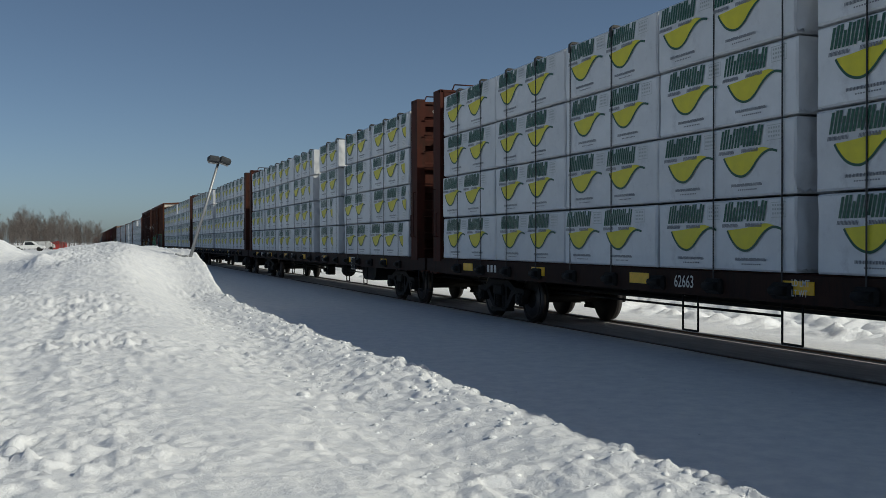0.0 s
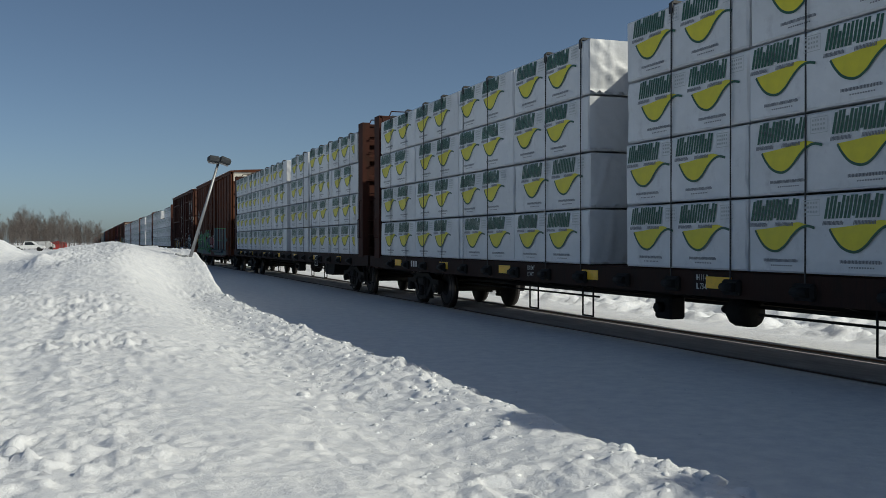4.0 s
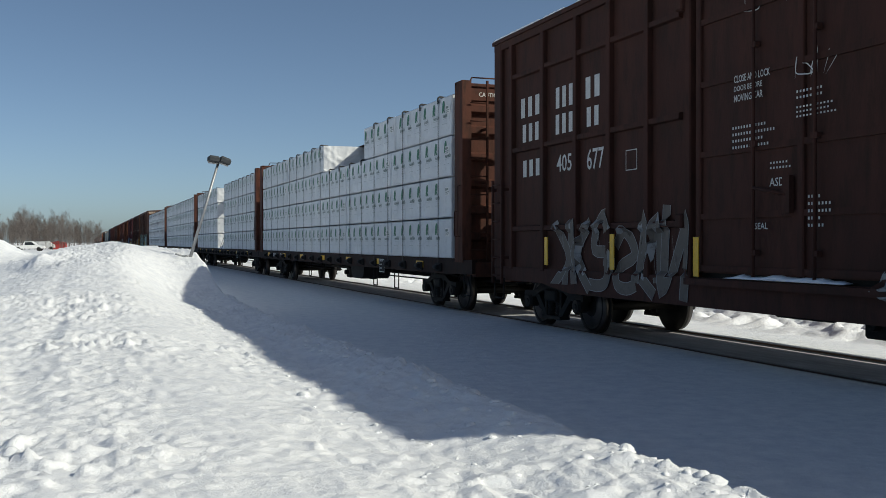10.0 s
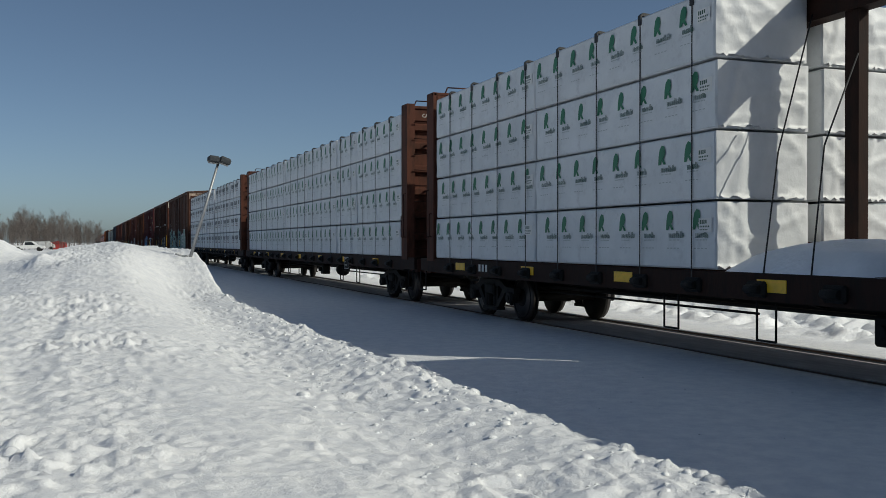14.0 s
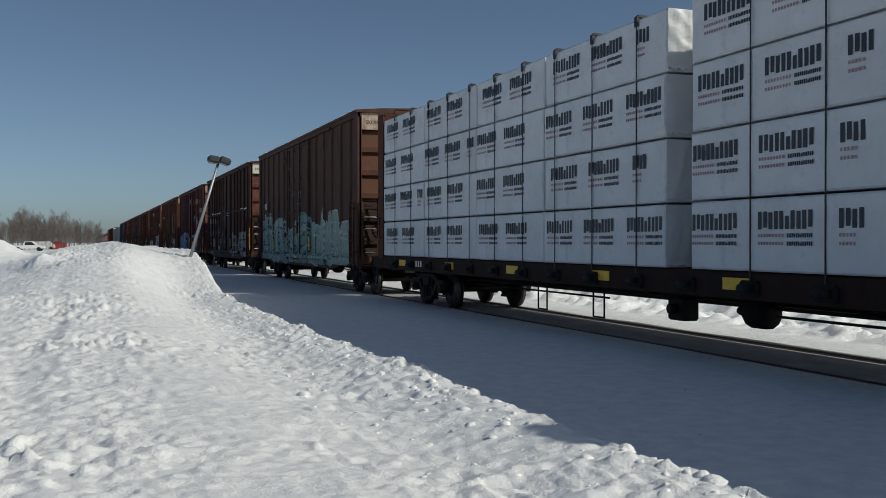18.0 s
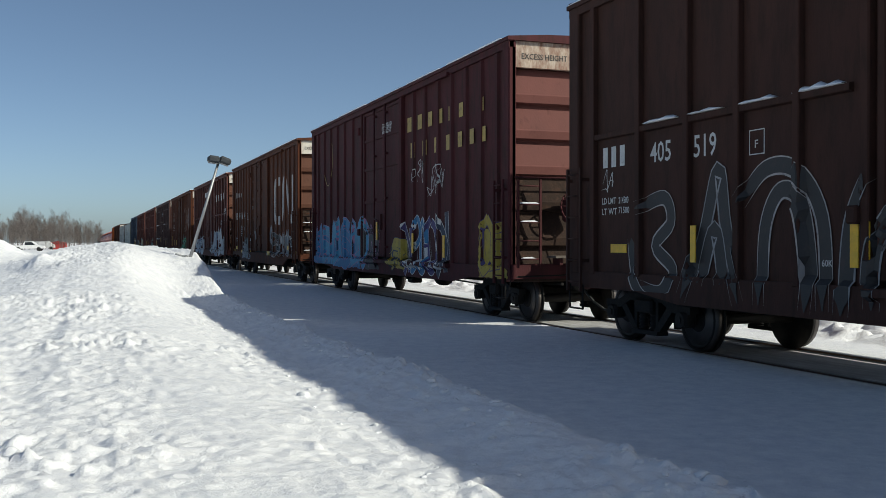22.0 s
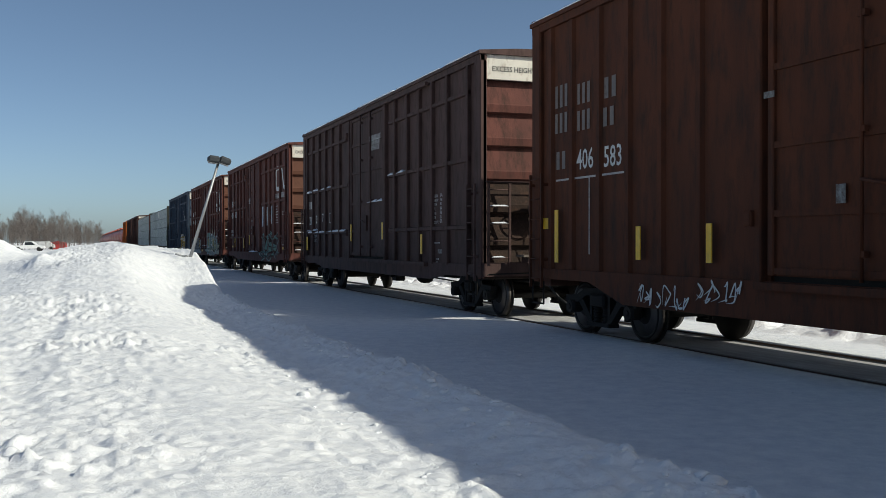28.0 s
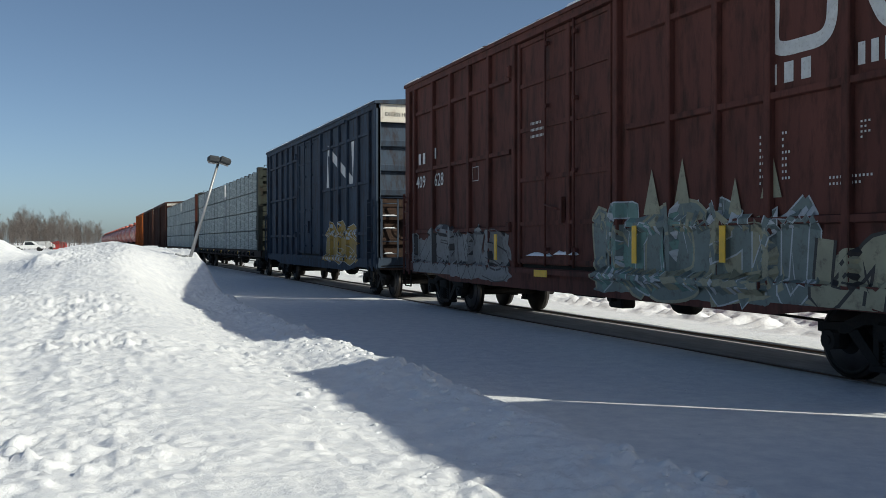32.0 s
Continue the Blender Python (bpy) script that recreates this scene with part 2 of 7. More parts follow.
def snow_material():
    m = bpy.data.materials.new("old crusted snow")
    m.use_nodes = True
    t = m.node_tree
    n, l = t.nodes, t.links
    bs = n["Principled BSDF"]
    co = n.new("ShaderNodeTexCoord")
    a = n.new("ShaderNodeTexNoise")
    a.inputs["Scale"].default_value, a.inputs["Detail"].default_value, a.inputs["Roughness"].default_value = 5.0, 9.0, 0.68
    l.new(co.outputs["Object"], a.inputs["Vector"])
    b = n.new("ShaderNodeTexNoise")
    b.inputs["Scale"].default_value, b.inputs["Detail"].default_value, b.inputs["Roughness"].default_value = 0.9, 5.0, 0.6
    l.new(co.outputs["Object"], b.inputs["Vector"])
    r = n.new("ShaderNodeValToRGB")
    r.color_ramp.elements[0].position, r.color_ramp.elements[1].position = 0.32, 0.62
    r.color_ramp.elements[0].color, r.color_ramp.elements[1].color = (0.74, 0.76, 0.80, 1), (0.90, 0.91, 0.92, 1)
    l.new(a.outputs["Fac"], r.inputs[0])
    # grey grit in patches
    g = n.new("ShaderNodeTexNoise")
    g.inputs["Scale"].default_value, g.inputs["Detail"].default_value, g.inputs["Roughness"].default_value = 26.0, 6.0, 0.75
    l.new(co.outputs["Object"], g.inputs["Vector"])
    gr = n.new("ShaderNodeValToRGB")
    gr.color_ramp.elements[0].position, gr.color_ramp.elements[1].position = 0.60, 0.78
    l.new(g.outputs["Fac"], gr.inputs[0])
    br = n.new("ShaderNodeValToRGB")
    br.color_ramp.elements[0].position, br.color_ramp.elements[1].position = 0.48, 0.66
    l.new(b.outputs["Fac"], br.inputs[0])
    mul = n.new("ShaderNodeMath")
    mul.operation = "MULTIPLY"
    l.new(gr.outputs[0], mul.inputs[0])
    l.new(br.outputs[0], mul.inputs[1])
    mx = n.new("ShaderNodeMix")
    mx.data_type = "RGBA"
    l.new(mul.outputs[0], mx.inputs["Factor"])
    l.new(r.outputs[0], mx.inputs["A"])
    mx.inputs["B"].default_value = (0.42, 0.42, 0.44, 1)
    l.new(mx.outputs["Result"], bs.inputs["Base Color"])
    bs.inputs["Roughness"].default_value = 0.55
    bs.inputs["Specular IOR Level"].default_value = 0.35
    bp = n.new("ShaderNodeBump")
    bp.inputs["Strength"].default_value, bp.inputs["Distance"].default_value = 0.5, 0.03
    hn = n.new("ShaderNodeTexNoise")
    hn.inputs["Scale"].default_value, hn.inputs["Detail"].default_value, hn.inputs["Roughness"].default_value = 13.0, 4.0, 0.55
    l.new(co.outputs["Object"], hn.inputs["Vector"])
    l.new(hn.outputs["Fac"], bp.inputs["Height"])
    gn = n.new("ShaderNodeTexNoise")
    gn.inputs["Scale"].default_value, gn.inputs["Detail"].default_value, gn.inputs["Roughness"].default_value = 70.0, 5.0, 0.7
    l.new(co.outputs["Object"], gn.inputs["Vector"])
    bg = n.new("ShaderNodeBump")
    bg.inputs["Strength"].default_value, bg.inputs["Distance"].default_value = 0.55, 0.012
    l.new(gn.outputs["Fac"], bg.inputs["Height"])
    l.new(bp.outputs[0], bg.inputs["Normal"])
    l.new(bg.outputs[0], bs.inputs["Normal"])
    return m


SNOW = snow_material()


def build_ground():
    xs = axis_steps([(-900, -100, 80), (-100, -20, 8), (-20, -5, 0.6), (-5, -1.6, 0.06), (-1.6, 3.5, 0.023), (3.5, 4.2, 0.08), (4.2, 7.6, 0.12), (7.6, 7.68, 0.04), (7.68, 9.24, 0.3), (9.24, 9.32, 0.04), (9.32, 10.2, 0.10), (10.2, 16.0, 0.08), (16.0, 24, 0.4), (24, 60, 3), (60, 900, 60)])
    ys = axis_steps([(-120, -10, 10), (-10, 1.4, 0.15)])[:-1] + growing(1.4, 60, 0.0052, 0.016) 
    ys += growing(ys[-1] * 1.02, 2600, 0.04, 0.1)
    x, y = np.meshgrid(np.array(xs), np.array(ys), indexing="ij")
    z = ground_z(x, y)
    nx, ny = x.shape
    v = np.stack([x, y, z], -1).reshape(-1, 3)
    i = (np.arange(nx - 1)[:, None] * ny + np.arange(ny - 1)[None, :]).reshape(-1)
    f = np.stack([i, i + ny, i + ny + 1, i + 1], 1)
    me = bpy.data.meshes.new("ground")
    me.vertices.add(len(v))
    me.vertices.foreach_set("co", v.reshape(-1).astype(np.float32))
    me.loops.add(f.size)
    me.loops.foreach_set("vertex_index", f.reshape(-1).astype(np.int32))
    me.polygons.add(len(f))
    me.polygons.foreach_set("loop_start", np.arange(0, f.size, 4, dtype=np.int32))
    me.polygons.foreach_set("use_smooth", np.ones(len(f), dtype=bool))
    me.update(calc_edges=True)
    me.materials.append(SNOW)
    return tagged(new("ground", me), "crusted white snow over the ground, with a ploughed bank", "snow", kind="structure")


def height(x, y):
    return float(ground_z(np.array([float(x)]), np.array([float(y)]))[0])


ground = build_ground()


def snow_lumps():
    """Broken crumbs and clods of snow lying along the bank and its foot."""
    rs = random.Random(31)
    s = Shape()
    spots = [(2.30 + rs.gauss(0, 0.22), 2.2 + 15 * rs.random() ** 1.3, 0.008 + 0.026 * rs.random() ** 3) for _ in range(330)]
    spots += [(rs.uniform(1.3, 2.4), 1.6 + 12 * rs.random() ** 1.4, rs.uniform(0.006, 0.018)) for _ in range(220)]
    spots += [(rs.uniform(2.8, 7.4), rs.uniform(3.0, 20.0), rs.uniform(0.006, 0.016)) for _ in range(70)]
    spots += [(2.36, 5.85, 0.055), (2.38, 4.0, 0.045), (2.40, 3.35, 0.05), (2.35, 8.6, 0.045), (1.35, 6.3, 0.035)]
    zs = ground_z(np.array([p[0] for p in spots]), np.array([p[1] for p in spots]))
    for (x, y, r), z in zip(spots, zs):
        vs, fs, n = [], [], 6
        for k, (h, w) in enumerate(((-0.5, 0.9), (0.15, 1.0), (0.62, 0.62))):
            for i in range(n):
                a = 2 * math.pi * (i + 0.5 * k) / n
                q = r * w * rs.uniform(0.7, 1.25)
                vs.append((x + 1.25 * q * math.cos(a), y + q * math.sin(a), z + 0.75 * r * h * rs.uniform(0.8, 1.2)))
        vs.append((x + rs.uniform(-0.2, 0.2) * r, y, z + r * rs.uniform(0.5, 0.75)))
        for k in range(2):
            fs += [(k * n + i, k * n + (i + 1) % n, (k + 1) * n + (i + 1) % n, (k + 1) * n + i) for i in range(n)]
        fs += [(2 * n + i, 2 * n + (i + 1) % n, 3 * n) for i in range(n)]
        s.add(vs, fs, True)
    me = s.mesh("snow_lumps", SNOW)
    return tagged(new("snow_lumps", me), "broken white snow clods scattered along the bank", "snow lumps", kind="stuff")


snow_lumps()

# ---- tracks ----
BED = mat("dirty grey track bed", (0.36, 0.355, 0.35), 0.9, 0, 0.25, 3.0, (1, 0.2, 1), 0.6, 30, (0.52, 0.53, 0.54), 0.35)


def rail_shape(y0, y1):
    s = Shape()
    s.extrude([(-0.07, -0.16), (0.07, -0.16), (0.07, -0.145), (0.012, -0.12), (0.012, -0.045), (0.036, -0.035), (0.036, -0.006), (0.030, 0.0), (-0.030, 0.0), (-0.036, -0.006), (-0.036, -0.035), (-0.012, -0.045), (-0.012, -0.12), (-0.07, -0.145)], "y", y0, y1)
    return s


def build_track(name, xc, label):
    tr = thing(name, label, "railway track", kind="structure", at=(xc, 0, 0))
    s = Shape()
    s.extrude([(-0.82, -0.19), (-0.82, -0.014), (-0.72, -0.022), (-0.66, -0.045), (-0.58, -0.022), (0, -0.012), (0.58, -0.022), (0.66, -0.045), (0.72, -0.022), (0.82, -0.014), (0.82, -0.19)], "y", -120, 900)
    part("track_bed", s, BED, tr)
    for x in (-0.753, 0.753):
        r = part("rail", rail_shape(-120, 900), RAIL, tr, at=(x, 0, 0))
        part("rail_head", Shape().box(-0.028, 0.028, -120, 900, 0.0005, 0.003), RAILTOP, r)
    return tr


build_track("track", XC, "rails in a dirty bed of packed snow and ballast")
build_track("track_beyond", 17.8, "second track lying in packed grey snow")

# ---- railway cars: shared running gear ----
WHEEL_R = 0.42
WHEELSETS = []
CARS = []


def wheelset_mesh():
    s = Shape()
    s.cyl((-1.02, 0, 0), (1.02, 0, 0), 0.075, 10)
    for sx in (-1, 1):
        x = 0.755 * sx
        s.slot = 0
        s.lathe((x - 0.07 * sx, 0, 0), (x + 0.07 * sx, 0, 0), [(0, 0.12), (0.0, WHEEL_R + 0.025), (0.03, WHEEL_R + 0.02)], 28)
        s.slot = 1
        s.lathe((x - 0.04 * sx, 0, 0), (x + 0.07 * sx, 0, 0), [(0, WHEEL_R + 0.003), (0.10, WHEEL_R - 0.002)], 28)
        s.slot = 0
        s.lathe((x + 0.02 * sx, 0, 0), (x + 0.09 * sx, 0, 0), [(0, WHEEL_R - 0.06), (0.045, WHEEL_R - 0.035), (0.045, WHEEL_R - 0.075), (0.022, WHEEL_R - 0.11), (0.03, 0.17), (0.075, 0.14), (0.08, 0.09)], 28)
        for k in range(5):
            a = k * 2 * math.pi / 5
            s.cyl((x + 0.03 * sx, 0.24 * math.cos(a), 0.24 * math.sin(a)), (x + 0.058 * sx, 0.24 * math.cos(a), 0.24 * math.sin(a)), 0.035, 6)
    return s.mesh("wheelset", [WHEEL, TREAD])


def side_frame_shape():
    s = Shape()
    # cast truss: top chord, two angled legs, spring seat, journal boxes
    s.extrude([(-1.08, 0.50), (-1.08, 0.60), (-0.70, 0.62), (-0.42, 0.74), (0.42, 0.74), (0.70, 0.62), (1.08, 0.60), (1.08, 0.50), (0.68, 0.50), (0.40, 0.62), (-0.40, 0.62), (-0.68, 0.50)], "x", -0.07, 0.07)
    for k in (-1, 1):
        s.extrude([(0.66 * k, 0.52), (0.52 * k, 0.56), (0.20 * k, 0.22), (0.30 * k, 0.18)], "x", -0.06, 0.06)
        s.extrude([(0.24 * k, 0.20), (0.24 * k, 0.63), (0.31 * k, 0.63), (0.31 * k, 0.20)], "x", -0.055, 0.055)
        s.cbox(-0.10, 0.08, 0.889 * k - 0.13, 0.889 * k + 0.13, 0.33, 0.53, 0.03)
    s.box(-0.09, 0.09, -0.33, 0.33, 0.16, 0.22)
    return s


WHEELSET_MESH = wheelset_mesh()
FRAME_MESH = side_frame_shape().mesh("side_frame", STEEL_BLACK)
CAP_MESH = Shape().cyl((-0.09, 0, 0), (0, 0, 0), 0.105, 12).cyl((-0.105, 0, 0), (-0.085, 0, 0), 0.05, 8).mesh("bearing_cap", WHEEL)


def spring_mesh():
    rows = []
    for k in range(6):
        rows += [(0.04 * k, 0.05), (0.04 * k + 0.012, 0.075), (0.04 * k + 0.028, 0.075)]
    return Shape().lathe((0, 0, 0.22), (0, 0, 0.46), rows + [(0.24, 0.05)], 9).mesh("spring", STEEL_BLACK)


SPRING_MESH = spring_mesh()
BOLSTER_MESH = Shape().cbox(-1.12, 1.12, -0.22, 0.22, 0.46, 0.66, 0.03).mesh("bolster", STEEL_BLACK)
SHOE_MESH = Shape().box(-0.9, 0.9, -0.03, 0.03, 0.34, 0.40).box(-0.82, -0.68, -0.06, 0.03, 0.25, 0.50).box(0.68, 0.82, -0.06, 0.03, 0.25, 0.50).mesh("brake_beam", STEEL_BLACK)


def add_truck(car, y):
    tr = part("truck", BOLSTER_MESH, None, car, at=(0, y, 0))
    for sx in (-1, 1):
        part("side_frame", FRAME_MESH, None, tr, at=(1.0 * sx, 0, 0))
        for y2 in (-0.14, 0.14):
            part("spring", SPRING_MESH, None, tr, at=(1.0 * sx, y2, 0))
    for k in (-1, 1):
        w = part("wheelset", WHEELSET_MESH, None, tr, at=(0, 0.889 * k, WHEEL_R))
        WHEELSETS.append(w)
        part("bearing_cap", CAP_MESH, None, tr, at=(-1.02, 0.889 * k, WHEEL_R))
        part("brake_beam", SHOE_MESH, None, tr, at=(0, (0.889 - 0.53) * k, 0))
    return tr


def coupler_mesh():
    s = Shape()
    s.cbox(-0.09, 0.09, 0.0, 0.62, 0.78, 0.94, 0.02)
    s.cbox(-0.15, 0.15, -0.30, 0.02, 0.72, 1.00, 0.04)
    s.cbox(-0.22, -0.06, -0.36, -0.12, 0.76, 0.98, 0.04)
    return s.mesh("coupler", STEEL_BLACK)


COUPLER_MESH = coupler_mesh()


def hose_mesh():
    pts = [(-0.25, 0.25, 0.72), (-0.26, 0.05, 0.70), (-0.24, -0.18, 0.60), (-0.18, -0.40, 0.42), (-0.10, -0.62, 0.30), (-0.05, -0.75, 0.27)]
    s = Shape().tube(pts, 0.022, 7)
    s.cyl((-0.05, -0.75, 0.27), (-0.03, -0.83, 0.27), 0.04, 8)
    s.cyl((-0.25, 0.22, 0.72), (-0.25, 0.50, 0.80), 0.022, 6)
    return s.mesh("air_hose", HOSE)


HOSE_MESH = hose_mesh()
LEVER_MESH = Shape().tube([(-1.42, 0.12, 0.62), (-1.42, 0.02, 0.80), (-1.30, -0.02, 0.84), (-0.40, -0.02, 0.86), (-0.12, -0.05, 0.98)], 0.014, 6).mesh("uncoupling_lever", STEEL_BLACK)


def add_ends(car, half):
    """Couplers, hoses and levers at both ends of a car whose frame ends at half."""
    for k, turn in ((-1, 0), (1, 180)):
        part("coupler", COUPLER_MESH, None, car, at=(0, (half + 0.55) * k, 0), turn=(0, 0, turn))
        part("air_hose", HOSE_MESH, None, car, at=(0, (half + 0.30) * k, 0), turn=(0, 0, turn))
        part("uncoupling_lever", LEVER_MESH, None, car, at=(0, half * k, 0), turn=(0, 0, turn))


def add_underframe(car, half, z, low, tanks=True):
    s = Shape()
    s.box(-0.19, 0.19, -half, half, z - 0.42, z)
    part("centre_sill", s, STEEL_BLACK, car)
    y = -half + 3.4
    while y < half - 3.2:
        part("cross_bearer", Shape().extrude([(-1.3, z), (-1.3, z - 0.12), (-0.3, z - 0.36), (0.3, z - 0.36), (1.3, z - 0.12), (1.3, z)], "y", y - 0.05, y + 0.05), STEEL_BLACK, car)
        y += 1.55
    if tanks:
        part("air_reservoir", Shape().lathe((-0.55, 0.2, low + 0.06), (-0.55, 1.5, low + 0.06), [(0, 0.05), (0.04, 0.11), (0.12, 0.145), (1.0, 0.145), (1.08, 0.11), (1.12, 0.05)], 14), STEEL_BLACK, car)
    part("brake_cylinder", Shape().lathe((-0.55, -2.2, low + 0.02), (-0.55, -1.6, low + 0.02), [(0, 0.05), (0.02, 0.20), (0.30, 0.20), (0.42, 0.09), (0.6, 0.05)], 12), STEEL_BLACK, car)
    part("brake_valve", Shape().cbox(-0.95, -0.70, -0.95, -0.55, low - 0.16, low + 0.16, 0.03).cyl((-0.95, -0.75, low), (-1.05, -0.75, low), 0.07, 8), STEEL_BLACK, car)
    part("brake_rod", Shape().tube([(-0.6, -half + 2.6, 0.55), (-0.62, -2.4, low)], 0.018), STEEL_BLACK, car)
    part("brake_rod", Shape().tube([(-0.5, 1.8, low), (-0.5, half - 2.6, 0.55)], 0.018), STEEL_BLACK, car)
    part("train_pipe", Shape().tube([(-0.42, -half, low + 0.08), (-0.42, half, low + 0.08)], 0.03), STEEL_BLACK, car)


# ---- writing and painted marks ----
TEXTS = {}


def text_shape(string, high):
    """Flat letters in the built-in font, capitals of that height, as (vertices, faces, width)."""
    if string not in TEXTS:
        cu = bpy.data.curves.new("letters", "FONT")
        cu.body, cu.size, cu.resolution_u, cu.offset = string, 1.0, 2, 0.009
        ob = bpy.data.objects.new("letters", cu)
        me = bpy.data.meshes.new_from_object(ob)
        vs = [tuple(v.co) for v in me.vertices]
        fs = [list(p.vertices) for p in me.polygons]
        bpy.data.objects.remove(ob)
        bpy.data.meshes.remove(me)
        TEXTS[string] = (vs, fs)
    vs, fs = TEXTS[string]
    k = high / 0.70
    return [(v[0] * k, v[1] * k) for v in vs], fs


SIDE_X = -1.402                    # wall face of a box car


LAYER = {}


def skin(car):
    """The next free paint layer on a car's near side."""
    LAYER[car.name] = LAYER.get(car.name, 0) + 1
    return SIDE_X - 0.003 - 0.0007 * LAYER[car.name]


def on_side(pts, x):
    """(along, z) pairs on a car's near side; along grows with y. Paint on a door lies further out."""
    return [(x - 0.061 if x < SIDE_X and -1.6 < p[0] < 1.7 else x, p[0], p[1]) for p in pts]


def lettering(car, string, y, z, high, m, x=None, squeeze=0.8, name="lettering", label=""):
    """Text on the near side that begins at y and runs towards -y."""
    vs, fs = text_shape(string, high)
    s = Shape()
    s.add(on_side([(y - v[0] * squeeze, z + v[1]) for v in vs], x or skin(car)), fs)
    return part(name, s, m, car, label)


def end_lettering(car, string, x, y, z, high, m, squeeze=0.9):
    vs, fs = text_shape(string, high)
    s = Shape()
    s.add([(x + v[0] * squeeze, y, z + v[1]) for v in vs], fs)
    return part("lettering", s, m, car)


def bars(s, y, z, high, count, pitch, x, width=0.62, slant=0.0, rs=None):
    """Letter-sized plain bars that run towards -y."""
    for i in range(count):
        w = pitch * width
        yy = y - i * pitch
        hh = high if rs is None else high * rs.uniform(0.8, 1.0)
        s.add(on_side([(yy, z), (yy - w, z), (yy - w - slant, z + hh), (yy - slant, z + hh)], x), [(0, 1, 2, 3)])
    return s


def blocks(s, y, z, high, count, pitch, x, slant=0.0, first=0, width=0.86, heavy=0.40):
    """Plain letter-sized shapes, pairs of bars, running towards -y."""
    def quad(a, b, lo, hi):
        s.add(on_side([(a - slant * lo, z + high * lo), (b - slant * lo, z + high * lo), (b - slant * hi, z + high * hi), (a - slant * hi, z + high * hi)], x), [(0, 1, 2, 3)])
    for i in range(count):
        a, w = y - i * pitch, pitch * width
        t, kind = w * heavy, (i + first) % 4
        quad(a, a - t, 0.0, (1.0, 1.0, 0.94, 1.0)[kind])
        quad(a - w + t, a - w, (0.0, 0.1, 0.0, 0.0)[kind], (0.96, 1.0, 1.0, 0.72)[kind])
    return s


def stroke(s, pts, width, x, closed=False):
    """A painted line of even width along (y, z) points on the near side."""
    n = len(pts)
    idx = range(n) if closed else range(n - 1)
    left, right = [], []
    for i in range(n):
        a = Vector(pts[(i - 1) % n] if closed or i else pts[i])
        b = Vector(pts[(i + 1) % n] if closed or i < n - 1 else pts[i])
        d = (b - a)
        d = d.normalized() if d.length else Vector((1, 0))
        nrm = Vector((-d[1], d[0])) * width / 2
        p = Vector(pts[i])
        left.append(tuple(p + nrm))
        right.append(tuple(p - nrm))
    vs = on_side(left + right, x)
    fs = [(i, (i + 1) % n, n + (i + 1) % n, n + i) for i in idx]
    return s.add(vs, fs)


def smooth_line(pts, k=6):
    """Catmull-Rom through the points."""
    out = []
    for i in range(len(pts) - 1):
        p0, p1, p2, p3 = (Vector(pts[max(i - 1, 0)]), Vector(pts[i]), Vector(pts[i + 1]), Vector(pts[min(i + 2, len(pts) - 1)]))
        for j in range(k):
            t = j / k
            out.append(tuple(0.5 * ((2 * p1) + (p2 - p0) * t + (2 * p0 - 5 * p1 + 4 * p2 - p3) * t * t + (3 * p1 - p0 - 3 * p2 + p3) * t ** 3)))
    return out + [tuple(pts[-1])]


def spray(name, c):
    return mat("spray paint " + name, c, 0.6, 0, 0.2, 2.5, (1, 1, 1), 0.1, 30, (0.06, 0.04, 0.035), 0.22)


GLYPHS = [
    [[(0.9, 0.82), (0.55, 1), (0.12, 0.86), (0.1, 0.6), (0.85, 0.42), (0.92, 0.14), (0.5, 0), (0, 0.1)]],
    [[(0, 0.1), (0.25, 0.97), (0.55, 0.45), (0.78, 1), (1, 0.05)], [(0.1, 0.02), (0.86, 0.2)]],
    [[(1, 0.92), (0.1, 0.98), (0.06, 0.04), (1, 0)], [(0.1, 0.5), (0.82, 0.55)]],
    [[(0, 0), (0.05, 1), (0.9, 0.02), (1, 1.05)]],
    [[(0.12, 0), (0.06, 1)], [(1.02, 1), (0.2, 0.46), (1, -0.02)]],
    [[(0.5, 1), (0.08, 0.8), (0.05, 0.2), (0.5, 0), (0.94, 0.2), (0.92, 0.8), (0.5, 1)]],
    [[(0.08, 0), (0.05, 0.95), (0.8, 1), (0.9, 0.62), (0.15, 0.45), (1, -0.02)]],
    [[(0, 1), (0.25, 0.02), (0.5, 0.7), (0.75, 0), (1.02, 1)]],
]
RELIEF = {}


def relief(car, y, z):
    """How far out the near side of a box car stands at a place, and the height kept above its sill's edge."""
    posts, flat, belts, door, sill = RELIEF[car.name]
    low = sill[0] if abs(y) < HALF - 2.9 else sill[1] if abs(y) > HALF - 1.9 else max(sill)
    z = max(z, low + 0.012)
    d0, d1 = door
    if d0 - 3.3 < y < d1 + 0.1 and 0.915 < z < 1.03:
        return -1.5625, z
    if z < 1.02:
        return -1.4625, z
    if d0 - 0.19 < y < d0 - 0.05 or d1 + 0.05 < y < d1 + 0.19:
        return -1.5025, z
    if d0 < y < d1:
        mid = (d0 + d1) / 2
        if any(a - 0.02 < y < a + 0.12 for a in (d0 + 0.02, d1 - 0.12, mid - 0.32)):
            return -1.4775, z
        if any(a - 0.02 < z < a + 0.09 for a in (1.10, 1.72, 2.46)):
            return -1.4645, z
        return -1.4345, z
    for p in posts:
        if abs(y - p) < 0.075:
            return (-1.457 if flat else -1.484), z
    for b in belts:
        if abs(z - b) < 0.055 and not door[0] - 0.35 < y < door[1] + 0.35:
            return -1.467, z
    return SIDE_X - 0.003, z


